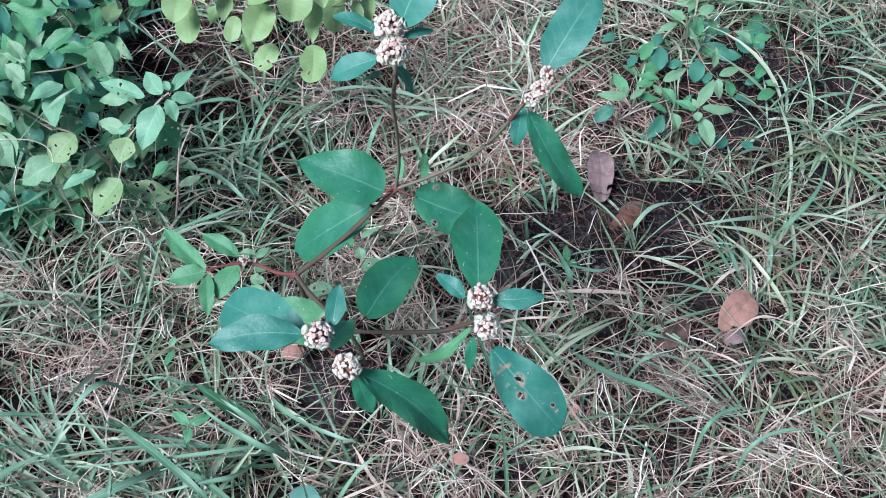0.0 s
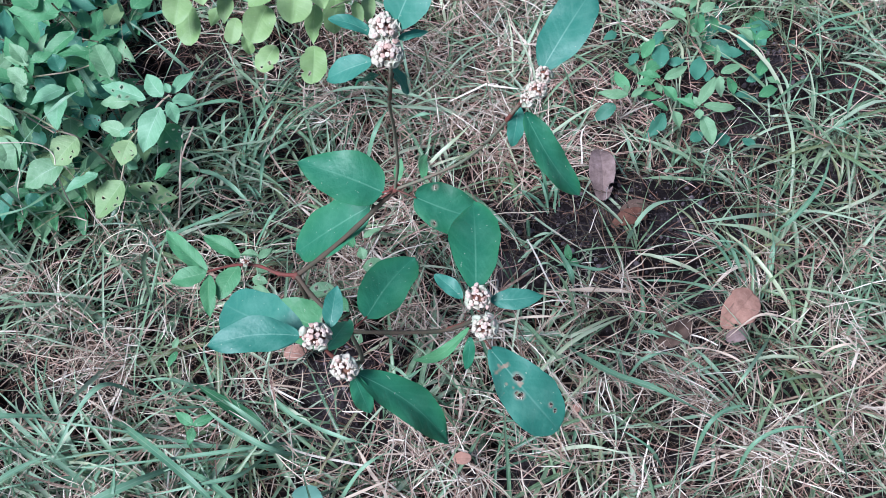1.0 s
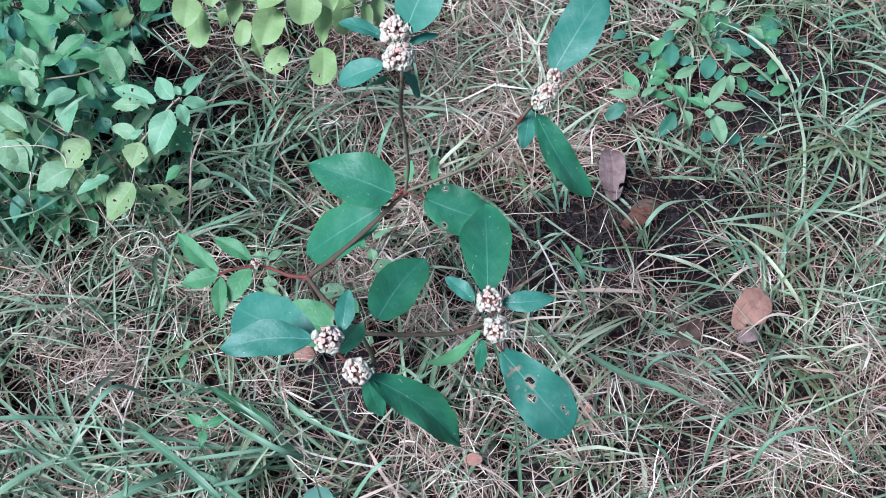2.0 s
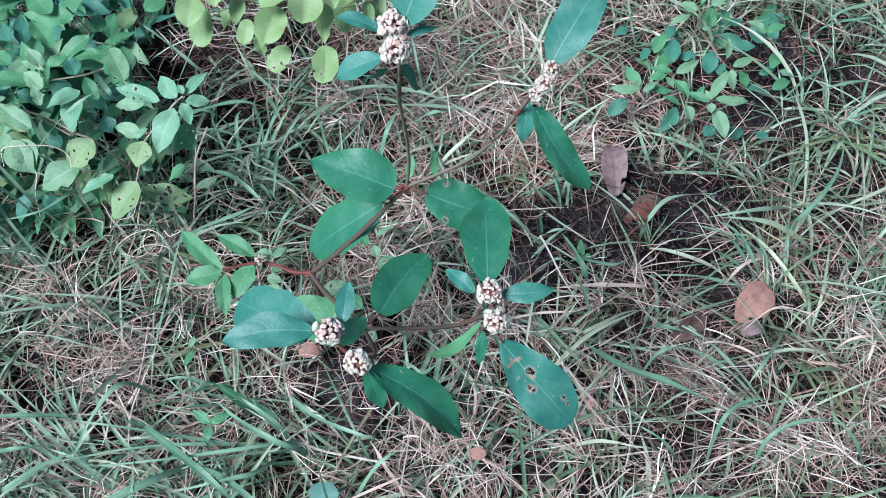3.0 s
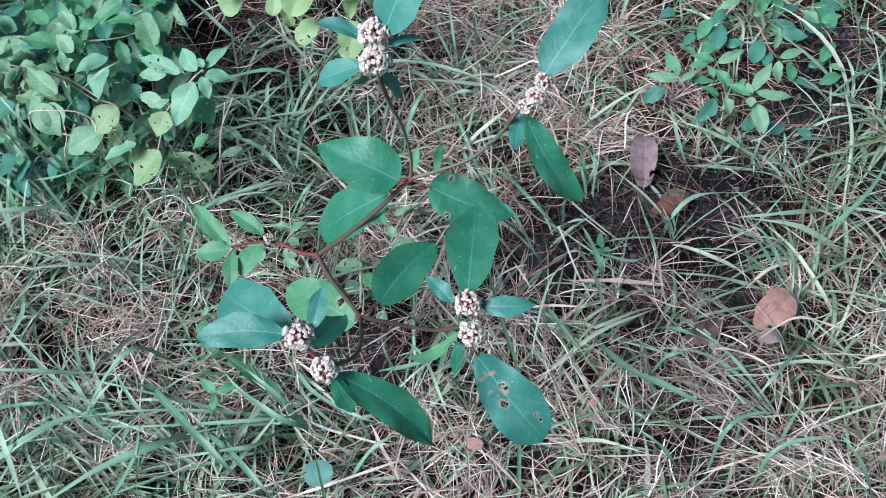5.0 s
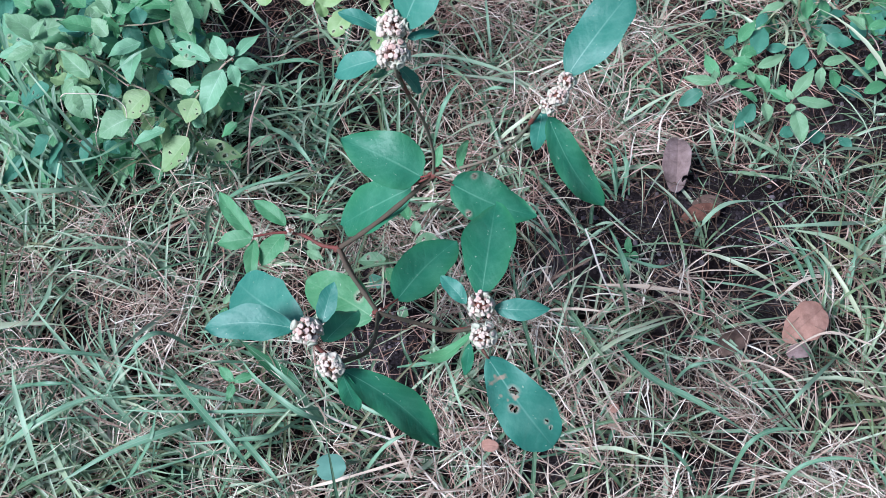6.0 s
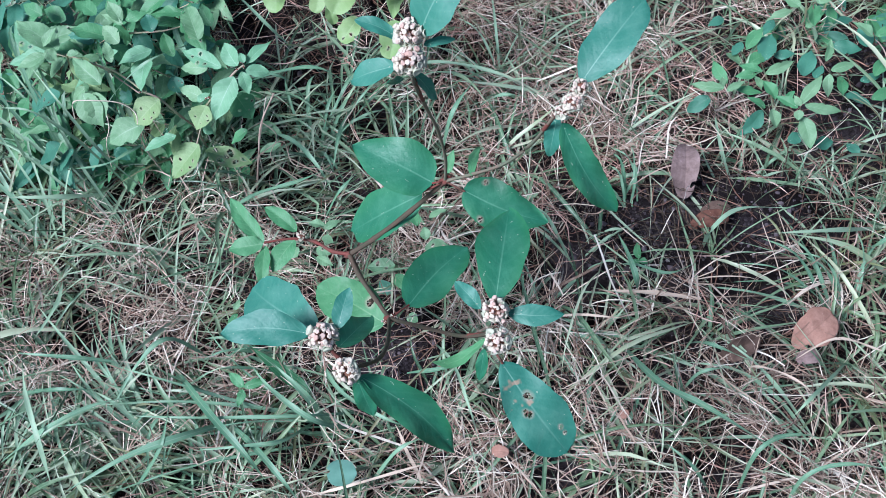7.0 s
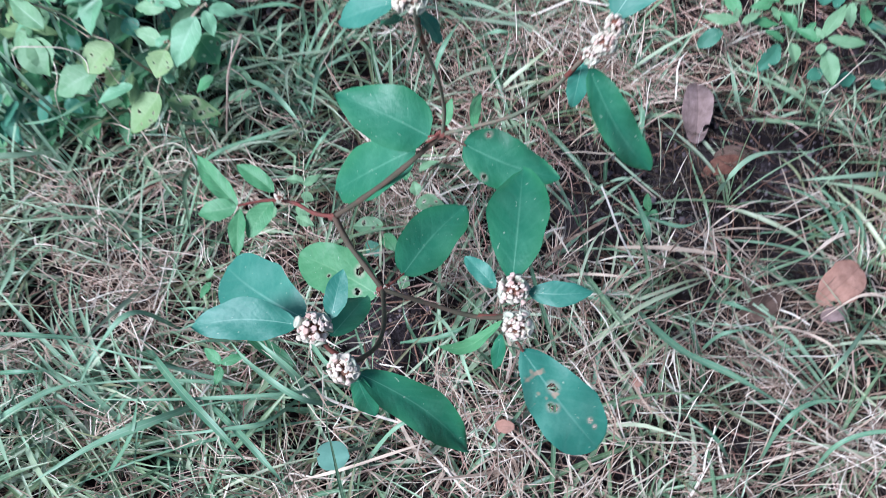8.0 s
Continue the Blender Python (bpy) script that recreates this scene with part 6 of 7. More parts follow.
leaf(weed_j, (-0.1038, 0.7188, 0.0150), (-0.1512, 0.7150, 0.0075), 0.0294, LEAF_PALE, holes=((0.3, 0.3, 0.06), (0.6, -0.4, 0.07)), p=0.8, q=1.05, tilt=0.45, fold=0.30)
leaf(weed_j, (-0.1038, 0.7112, 0.0000), (-0.0800, 0.6850, 0.0000), 0.0231, LEAF_MID, p=0.85, q=1.15, tilt=0.45, fold=0.12)
leaf(weed_j, (-0.0775, 0.7863, 0.0300), (-0.0963, 0.8137, 0.0300), 0.0203, LEAF_MID, p=0.85, q=1.15, tilt=0.45, fold=0.18)
leaf(weed_j, (-0.1112, 0.6988, -0.0075), (-0.1250, 0.6813, -0.0150), 0.0311, LEAF_DARK, p=0.85, q=1.15, tilt=0.45, fold=0.12)
leaf(weed_j, (-0.0625, 0.8037, 0.0300), (-0.0375, 0.8225, 0.0300), 0.0156, LEAF_PALE, p=0.85, q=1.15, tilt=0.45, fold=0.12)
leaf(weed_j, (-0.0737, 0.6450, -0.0075), (-0.0562, 0.6412, -0.0150), 0.0228, LEAF_PALE, holes=((0.4, 0.3, 0.08),), p=0.85, q=1.15, tilt=0.45, fold=0.12)
clover = thing("round_leaf_seedling", (-0.1350, 0.3925, -0.0600), "single round blue-green leaf low in the grass", "plant", "broad-leaved weeds")
tube("stem", clover, [(-0.1212, 0.3750, -0.0600), (-0.1112, 0.3712, -0.0000), (-0.1075, 0.3725, 0.0300)], 0.0008, 0.00064, STEM_PALE)
leaf(clover, (-0.1063, 0.3650, 0.0325), (-0.1200, 0.3987, 0.0363), 0.0460, LEAF_SEA, p=0.45, q=0.45, fold=0.02, tilt=0.45)
seedling = thing("seedling", (0.2775, 0.8125, -0.0600), "tiny green seedling on bare soil", "plant", "broad-leaved weeds")
tube("stem", seedling, [(0.2800, 0.8075, -0.0600), (0.2712, 0.7900, -0.0000)], 0.0008, 0.00064, STEM_PALE)
leaf(seedling, (0.2725, 0.7863, 0.0000), (0.2675, 0.8063, 0.0150), 0.0133, LEAF_MID, q=0.85, tilt=0.45, fold=0.39)
leaf(seedling, (0.2725, 0.7850, 0.0000), (0.2625, 0.7712, 0.0000), 0.0125, LEAF_MID, q=0.85, tilt=0.45, fold=0.18)
leaf(seedling, (0.2737, 0.7850, 0.0000), (0.2863, 0.7800, 0.0000), 0.0125, LEAF_MID, q=0.85, tilt=0.45, fold=0.36)
weed_k = thing("broadleaf_weed", (-0.3163, 0.5000, -0.0600), "small weed half hidden in tall grass", "plant", "broad-leaved weeds")
tube("stem", weed_k, [(-0.3200, 0.4938, -0.0600), (-0.2963, 0.4900, 0.0000), (-0.2863, 0.4900, 0.0300)], 0.0008, 0.00064, STEM_PALE)
leaf(weed_k, (-0.2850, 0.4850, 0.0300), (-0.3137, 0.5038, 0.0300), 0.0164, LEAF_MID, p=0.85, q=1.15, tilt=0.45, fold=0.12)
leaf(weed_k, (-0.2850, 0.4850, 0.0300), (-0.2550, 0.5012, 0.0300), 0.0148, LEAF_MID, p=0.85, q=1.15, tilt=0.45, fold=0.30)
leaf(weed_k, (-0.2850, 0.4813, 0.0300), (-0.2888, 0.4575, 0.0225), 0.0148, LEAF_MID, p=0.85, q=1.15, tilt=0.45, fold=0.12)
leaf(weed_k, (-0.3275, 0.5988, 0.0300), (-0.3363, 0.5737, 0.0300), 0.0123, LEAF_MID, p=0.8, q=1.05, tilt=0.45, fold=0.18)
leaf(weed_k, (-0.3337, 0.6038, 0.0300), (-0.3300, 0.6225, 0.0300), 0.0108, LEAF_PALE, p=0.85, q=1.15, tilt=0.45, fold=0.21)
weed_l = thing("broadleaf_weed", (-0.2587, 0.8050, -0.0600), "fine seedlings in the straw", "plant", "broad-leaved weeds")
tube("stem", weed_l, [(-0.2375, 0.7963, -0.0600), (-0.2375, 0.7837, 0.0000), (-0.2400, 0.7825, 0.0300)], 0.0008, 0.00064, STEM_PALE)
leaf(weed_l, (-0.2275, 0.7675, 0.0300), (-0.2562, 0.7700, 0.0300), 0.0174, LEAF_PALE, p=0.85, q=1.15, tilt=0.45, fold=0.39)
leaf(weed_l, (-0.2263, 0.7625, 0.0300), (-0.2075, 0.7812, 0.0300), 0.0158, LEAF_PALE, p=0.85, q=1.15, tilt=0.45, fold=0.27)
leaf(weed_l, (-0.2300, 0.7512, 0.0225), (-0.2113, 0.7475, 0.0150), 0.0158, LEAF_PALE, p=0.85, q=1.15, tilt=0.45, fold=0.12)
leaf(weed_l, (-0.2313, 0.7262, 0.0300), (-0.2063, 0.7188, 0.0300), 0.0202, LEAF_PALE, holes=((0.4, 0.3, 0.08),), p=0.85, q=1.15, tilt=0.45, fold=0.18)
leaf(weed_l, (-0.2325, 0.7188, 0.0150), (-0.2025, 0.7062, 0.0150), 0.0172, LEAF_PALE, p=0.85, q=1.15, tilt=0.45, fold=0.24)
leaf(weed_l, (-0.2538, 0.7150, 0.0450), (-0.2775, 0.7050, 0.0300), 0.0203, LEAF_PALE, p=0.85, q=1.15, tilt=0.45, fold=0.18)
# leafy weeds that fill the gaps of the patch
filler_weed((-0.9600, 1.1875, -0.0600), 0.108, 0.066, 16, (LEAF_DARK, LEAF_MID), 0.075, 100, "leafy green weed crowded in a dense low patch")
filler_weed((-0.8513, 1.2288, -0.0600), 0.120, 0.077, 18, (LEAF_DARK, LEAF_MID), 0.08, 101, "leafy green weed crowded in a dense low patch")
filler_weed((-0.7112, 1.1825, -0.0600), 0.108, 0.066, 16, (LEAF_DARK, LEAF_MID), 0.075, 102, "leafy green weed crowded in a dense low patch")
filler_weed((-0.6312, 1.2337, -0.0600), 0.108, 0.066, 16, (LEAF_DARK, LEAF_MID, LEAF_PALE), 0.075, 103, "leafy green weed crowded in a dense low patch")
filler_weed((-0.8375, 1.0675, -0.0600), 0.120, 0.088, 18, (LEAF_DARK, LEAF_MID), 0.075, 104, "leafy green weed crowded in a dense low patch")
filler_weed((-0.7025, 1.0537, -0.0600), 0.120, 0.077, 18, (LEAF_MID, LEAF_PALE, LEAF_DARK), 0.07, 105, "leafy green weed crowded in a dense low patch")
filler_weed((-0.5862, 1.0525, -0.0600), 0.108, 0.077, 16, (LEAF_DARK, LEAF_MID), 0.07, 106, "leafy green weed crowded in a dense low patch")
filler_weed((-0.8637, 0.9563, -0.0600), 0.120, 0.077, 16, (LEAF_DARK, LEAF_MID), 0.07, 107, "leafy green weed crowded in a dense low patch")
filler_weed((-0.7288, 0.9062, -0.0600), 0.120, 0.066, 16, (LEAF_MID, LEAF_PALE), 0.065, 108, "leafy green weed crowded in a dense low patch")
filler_weed((-0.6162, 0.9062, -0.0600), 0.096, 0.055, 14, (LEAF_MID, LEAF_PALE), 0.06, 109, "leafy green weed crowded in a dense low patch")
filler_weed((-0.8563, 0.8288, -0.0600), 0.096, 0.055, 12, (LEAF_MID, LEAF_PALE), 0.06, 110, "leafy green weed crowded in a dense low patch")
filler_weed((-0.5312, 0.9163, -0.0600), 0.084, 0.044, 10, (LEAF_MID, LEAF_PALE), 0.05, 111, "leafy green weed crowded in a dense low patch")
filler_weed((-0.7988, 1.3912, -0.0600), 0.120, 0.110, 18, (LEAF_MID, LEAF_DARK), 0.08, 112, "leafy green weed crowded in a dense low patch")
filler_weed((-0.7000, 1.4100, -0.0600), 0.120, 0.110, 16, (LEAF_MID, LEAF_DARK), 0.08, 113, "leafy green weed crowded in a dense low patch")
filler_weed((-0.5787, 1.3337, -0.0600), 0.096, 0.055, 12, (LEAF_DARK, LEAF_MID), 0.07, 114, "leafy green weed crowded in a dense low patch")
filler_weed((-0.7350, 1.2375, -0.0600), 0.120, 0.088, 14, (LEAF_DARK, LEAF_MID), 0.07, 115, "leafy green weed crowded in a dense low patch")
filler_weed((0.5312, 1.3050, -0.0600), 0.072, 0.022, 12, (LEAF_DARK, LEAF_DARK, LEAF_MID), 0.055, 116, "leafy green weed crowded in a dense low patch")
filler_weed((0.6425, 1.3712, -0.0600), 0.084, 0.022, 12, (LEAF_DARK, LEAF_MID), 0.055, 117, "leafy green weed crowded in a dense low patch")
filler_weed((0.7100, 1.2950, -0.0600), 0.072, 0.022, 10, (LEAF_DARK, LEAF_MID), 0.05, 118, "leafy green weed crowded in a dense low patch")
filler_weed((0.6062, 1.4350, -0.0600), 0.084, 0.033, 12, (LEAF_DARK, LEAF_MID, LEAF_PALE), 0.055, 119, "leafy green weed crowded in a dense low patch")
filler_weed((-0.9300, 1.1162, -0.0600), 0.120, 0.154, 12, (LEAF_MID, LEAF_DARK), 0.077, 120, "leafy green weed crowded in a dense low patch")
filler_weed((-0.7963, 1.1150, -0.0600), 0.120, 0.187, 13, (LEAF_PALE, LEAF_MID), 0.070, 121, "leafy green weed crowded in a dense low patch")
filler_weed((-0.6863, 1.2137, -0.0600), 0.120, 0.121, 12, (LEAF_DARK, LEAF_DARK, LEAF_MID), 0.077, 122, "leafy green weed crowded in a dense low patch")
filler_weed((-0.5237, 1.0325, -0.0600), 0.096, 0.121, 10, (LEAF_PALE, LEAF_PALE, LEAF_MID), 0.063, 123, "leafy green weed crowded in a dense low patch")
filler_weed((-0.8075, 0.9625, -0.0600), 0.120, 0.154, 16, (LEAF_PALE, LEAF_MID), 0.05, 124, "leafy green weed crowded in a dense low patch")
filler_weed((-0.6863, 0.9750, -0.0600), 0.108, 0.143, 16, (LEAF_PALE, LEAF_PALE, LEAF_MID), 0.048, 125, "leafy green weed crowded in a dense low patch")
filler_weed((-0.6188, 1.1187, -0.0600), 0.096, 0.165, 10, (LEAF_PALE, LEAF_MID), 0.070, 126, "leafy green weed crowded in a dense low patch")
filler_weed((-0.7588, 1.3275, -0.0600), 0.120, 0.154, 12, (LEAF_MID, LEAF_DARK), 0.077, 127, "leafy green weed crowded in a dense low patch")
filler_weed((-0.7412, 1.1362, -0.0600), 0.108, 0.154, 10, (LEAF_PALE, LEAF_MID), 0.077, 128, "leafy green weed crowded in a dense low patch")
filler_weed((-0.3850, 1.4038, -0.0600), 0.108, 0.165, 12, (LEAF_PALE, LEAF_PALE, LEAF_MID), 0.05, 129, "leafy green weed crowded in a dense low patch")
filler_weed((-0.1675, 1.4275, -0.0600), 0.108, 0.154, 10, (LEAF_PALE, LEAF_PALE), 0.05, 130, "leafy green weed crowded in a dense low patch")
filler_weed((-0.6613, 0.8762, -0.0600), 0.096, 0.099, 14, (LEAF_PALE, LEAF_MID, LEAF_YELLOW), 0.05, 131, "leafy green weed crowded in a dense low patch")
filler_weed((-0.5775, 0.9225, -0.0600), 0.096, 0.110, 14, (LEAF_PALE, LEAF_YELLOW, LEAF_MID), 0.05, 132, "leafy green weed crowded in a dense low patch")
filler_weed((-0.4975, 0.9825, -0.0600), 0.084, 0.110, 12, (LEAF_PALE, LEAF_PALE, LEAF_YELLOW), 0.045, 133, "leafy green weed crowded in a dense low patch")
filler_weed((-0.7537, 0.8525, -0.0600), 0.096, 0.088, 14, (LEAF_MID, LEAF_PALE, LEAF_DARK), 0.055, 134, "leafy green weed crowded in a dense low patch")
filler_weed((-0.8488, 0.8925, -0.0600), 0.096, 0.132, 14, (LEAF_PALE, LEAF_MID), 0.055, 135, "leafy green weed crowded in a dense low patch")
filler_weed((-0.6338, 0.9550, -0.0600), 0.108, 0.066, 16, (LEAF_DARK, LEAF_MID), 0.06, 136, "leafy green weed crowded in a dense low patch")
filler_weed((-0.7350, 0.9838, -0.0600), 0.096, 0.187, 12, (LEAF_PALE, LEAF_PALE, LEAF_YELLOW), 0.055, 137, "leafy green weed crowded in a dense low patch")
filler_weed((-0.8450, 1.0250, -0.0600), 0.108, 0.198, 9, (LEAF_PALE, LEAF_PALE), 0.077, 138, "leafy green weed crowded in a dense low patch")
filler_weed((-0.4575, 0.9237, -0.0600), 0.072, 0.044, 10, (LEAF_PALE, LEAF_MID), 0.035, 139, "leafy green weed crowded in a dense low patch")
filler_weed((-0.9775, 1.1413, -0.0600), 0.108, 0.176, 10, (LEAF_MID, LEAF_DARK), 0.084, 140, "leafy green weed crowded in a dense low patch")
filler_weed((-0.5250, 1.0775, -0.0600), 0.072, 0.143, 10, (LEAF_PALE, LEAF_PALE, LEAF_MID), 0.063, 141, "leafy green weed crowded in a dense low patch")
filler_weed((-0.5563, 0.9838, -0.0600), 0.084, 0.110, 14, (LEAF_PALE, LEAF_YELLOW, LEAF_PALE), 0.05, 142, "leafy green weed crowded in a dense low patch")
filler_weed((-0.4650, 0.9625, -0.0600), 0.072, 0.077, 12, (LEAF_PALE, LEAF_PALE), 0.04, 143, "leafy green weed crowded in a dense low patch")
filler_weed((-0.6500, 1.0063, -0.0600), 0.084, 0.143, 9, (LEAF_PALE, LEAF_PALE, LEAF_MID), 0.070, 144, "leafy green weed crowded in a dense low patch")
# long single blades
clump_a = thing("grass_clump", (-0.3325, 0.4600, -0.0600), "long green grass blades over dry straw", "grass", "grass clumps")
blade("blade", clump_a, [(-0.1237, 0.4988, -0.0600), (-0.2000, 0.4525, 0.0300), (-0.3337, 0.4263, 0.0450), (-0.4587, 0.4125, 0.0450)], 0.0053, GRASS_BLADE)
blade("blade", clump_a, [(-0.3050, 0.4625, -0.0600), (-0.3450, 0.4012, 0.0375), (-0.4175, 0.3537, 0.0525), (-0.4975, 0.2888, 0.0450)], 0.0115, GRASS_BLADE)
blade("blade", clump_a, [(-0.3313, 0.4562, -0.0600), (-0.2463, 0.4012, 0.0300), (-0.1938, 0.3612, 0.0300), (-0.1663, 0.3375, 0.0150)], 0.0083, GRASS_BLADE)
blade("blade", clump_a, [(-0.4525, 0.5387, -0.0600), (-0.3300, 0.4437, 0.0450), (-0.2538, 0.3875, 0.0450), (-0.2213, 0.3600, 0.0150)], 0.0104, GRASS_BLADE)
blade("blade", clump_a, [(-0.5125, 0.5063, 0.0000), (-0.5687, 0.4938, 0.0300), (-0.6613, 0.4888, 0.0300)], 0.0073, GRASS_BLADE)
blade("blade", clump_a, [(-0.1900, 0.4763, -0.0600), (-0.2075, 0.4150, 0.0300), (-0.2562, 0.3962, 0.0450), (-0.3413, 0.3800, 0.0300)], 0.0065, GRASS_BLADE)
blade("blade", clump_a, [(-0.3775, 0.5487, -0.0600), (-0.4138, 0.5387, 0.0450), (-0.4500, 0.4888, 0.0450), (-0.4813, 0.4150, 0.0150)], 0.0077, GRASS_BLADE)
clump_b = thing("grass_clump", (-0.2000, 0.5162, -0.0600), "broad dark green blades behind the flower stems", "grass", "grass clumps")
blade("blade", clump_b, [(-0.1975, 0.5050, -0.0150), (-0.2425, 0.5250, 0.0000), (-0.2950, 0.5500, 0.0300)], 0.0205, GRASS_DARK)
blade("blade", clump_b, [(-0.1613, 0.4662, -0.0600), (-0.1950, 0.4900, 0.0150), (-0.2550, 0.5300, 0.0300)], 0.0100, GRASS_BLADE)
blade("blade", clump_b, [(-0.1187, 0.4725, -0.0600), (-0.1663, 0.4500, 0.0300), (-0.2375, 0.4825, 0.0450), (-0.2888, 0.5250, 0.0300)], 0.0079, GRASS_BLADE)
blade("blade", clump_b, [(-0.2175, 0.5900, -0.0600), (-0.1438, 0.5012, 0.0300), (-0.0663, 0.4637, 0.0450), (-0.0187, 0.4587, 0.0300)], 0.0057, GRASS_BLADE)
clump_c = thing("grass_clump", (0.3163, 0.5962, -0.0600), "single long arching grass blades", "grass", "grass clumps")
blade("blade", clump_c, [(0.2513, 0.6725, -0.0600), (0.3050, 0.5650, 0.0600), (0.3750, 0.5287, 0.0750), (0.4888, 0.4888, 0.0300)], 0.0094, GRASS_BLADE)
blade("blade", clump_c, [(0.2825, 0.7350, -0.0600), (0.2700, 0.7300, 0.0300), (0.2525, 0.7675, 0.0450), (0.2325, 0.8163, 0.0300)], 0.0089, GRASS_BLADE)
blade("blade", clump_c, [(0.6625, 0.9237, -0.0600), (0.5613, 0.8563, 0.0300), (0.4625, 0.8300, 0.0450)], 0.0081, GRASS_PALE)
blade("blade", clump_c, [(0.3762, 0.8450, -0.0600), (0.3750, 0.8275, 0.0450), (0.4125, 0.8588, 0.0600), (0.4963, 0.8887, 0.0300)], 0.0071, GRASS_PALE)
blade("blade", clump_c, [(0.3687, 0.7288, 0.0000), (0.2913, 0.7225, 0.0150), (0.2150, 0.7162, 0.0150)], 0.0075, STRAW_BLADE)
blade("blade", clump_c, [(0.3500, 0.5925, -0.0600), (0.3662, 0.5975, 0.0300), (0.4138, 0.6125, 0.0300)], 0.0053, GRASS_BLADE)
clump_d = thing("grass_clump", (-0.7162, 0.8450, -0.0600), "long grass blades leaning through broad-leaved weeds", "grass", "grass clumps")
blade("blade", clump_d, [(-0.6388, 0.8075, -0.0150), (-0.6850, 0.7588, 0.0450), (-0.7625, 0.7400, 0.0600)], 0.0105, GRASS_PALE)
blade("blade", clump_d, [(-0.5437, 0.8175, -0.0600), (-0.5763, 0.7988, 0.1200), (-0.6200, 0.8263, 0.2100), (-0.6988, 0.8925, 0.2400)], 0.0051, GRASS_PALE)
blade("blade", clump_d, [(-0.5887, 0.8237, -0.0600), (-0.6212, 0.8163, 0.1200), (-0.6738, 0.8213, 0.1950), (-0.7425, 0.8237, 0.1950)], 0.0053, GRASS_PALE)
blade("blade", clump_d, [(-0.7062, 0.8912, -0.0000), (-0.5375, 0.8438, 0.2250), (-0.4562, 0.8538, 0.3000), (-0.4263, 0.9150, 0.2700)], 0.0061, GRASS_BLADE)
blade("blade", clump_d, [(-0.5537, 0.9513, -0.0600), (-0.5200, 0.8325, 0.1200), (-0.5525, 0.7700, 0.1500), (-0.6338, 0.7700, 0.1200)], 0.0066, GRASS_BLADE)
blade("blade", clump_d, [(-0.8275, 0.8687, -0.0600), (-0.7162, 0.7950, 0.1500), (-0.7075, 0.8263, 0.2250)], 0.0047, GRASS_PALE)
blade("blade", clump_d, [(-0.5938, 1.1400, 0.0900), (-0.5100, 1.0138, 0.1500), (-0.4925, 1.0050, 0.1200)], 0.0094, GRASS_BLADE)
clump_e = thing("grass_clump", (-0.3962, 0.8588, -0.0600), "green blades rising from flattened straw", "grass", "grass clumps")
blade("blade", clump_e, [(-0.4550, 0.8050, -0.0600), (-0.3587, 0.8113, 0.0300), (-0.2838, 0.8388, 0.0450), (-0.2363, 0.8987, 0.0150)], 0.0073, GRASS_BLADE)
blade("blade", clump_e, [(-0.4150, 1.0050, -0.0600), (-0.3200, 0.9250, 0.0300), (-0.2700, 0.8837, 0.0300), (-0.2338, 0.8413, 0.0150)], 0.0075, GRASS_BLADE)
blade("blade", clump_e, [(-0.2675, 1.0737, -0.0600), (-0.2388, 0.9350, 0.0450), (-0.2388, 0.8762, 0.0300)], 0.0068, GRASS_BLADE)
blade("blade", clump_e, [(-0.2625, 0.8163, -0.0600), (-0.2188, 0.8337, 0.0300), (-0.1913, 0.8825, 0.0300)], 0.0059, GRASS_BLADE)
blade("blade", clump_e, [(-0.4575, 1.0587, 0.0000), (-0.3900, 1.0537, 0.0450), (-0.3125, 1.0750, 0.0450), (-0.2538, 1.0675, 0.0150)], 0.0080, GRASS_BLADE)
blade("blade", clump_e, [(-0.2013, 1.1750, -0.0600), (-0.0938, 1.1100, 0.0450), (0.0075, 1.0950, 0.0450), (0.0788, 1.0775, 0.0150)], 0.0070, GRASS_PALE)
blade("blade", clump_e, [(-0.0800, 0.9800, -0.0600), (-0.0562, 1.0025, 0.0450), (-0.0287, 1.0787, 0.0450)], 0.0083, GRASS_BLADE)
blade("blade", clump_e, [(-0.0450, 1.0837, -0.0600), (0.0150, 1.0462, 0.0450), (0.0625, 1.0513, 0.0450)], 0.0076, GRASS_BLADE)
clump_f = thing("grass_clump", (-0.6188, 0.3650, -0.0600), "pale seeded grass stalk with green blades", "grass", "grass clumps")
blade("blade", clump_f, [(-0.5625, 0.3075, -0.0600), (-0.5500, 0.3537, 0.0450), (-0.5912, 0.4188, 0.0600), (-0.6275, 0.4725, 0.0450)], 0.0079, GRASS_PALE)
blade("blade", clump_f, [(-0.6850, 0.6525, -0.0600), (-0.6200, 0.5750, 0.0300), (-0.6238, 0.5100, 0.0450)], 0.0083, GRASS_PALE)
blade("blade", clump_f, [(-0.6925, 0.4462, -0.0600), (-0.5663, 0.4362, 0.0450), (-0.4975, 0.4512, 0.0300)], 0.0065, GRASS_BLADE)
blade("blade", clump_f, [(-0.6663, 0.3400, -0.0600), (-0.5513, 0.3787, 0.0450), (-0.4975, 0.4200, 0.0450), (-0.4425, 0.4500, 0.0300)], 0.0077, GRASS_BLADE)
blade("blade", clump_f, [(-0.4437, 0.3213, -0.0600), (-0.3750, 0.3700, 0.0450), (-0.3800, 0.4362, 0.0450)], 0.0067, GRASS_BLADE)
clump_g = thing("grass_clump", (0.0287, 0.4325, -0.0600), "dry bleached straw stalks and pale blades", "grass", "grass clumps")
blade("blade", clump_g, [(-0.1638, 0.3488, 0.0000), (-0.0975, 0.3675, 0.0300), (-0.0238, 0.4012, 0.0300), (0.0338, 0.4312, 0.0150)], 0.0040, STRAW_BLADE)
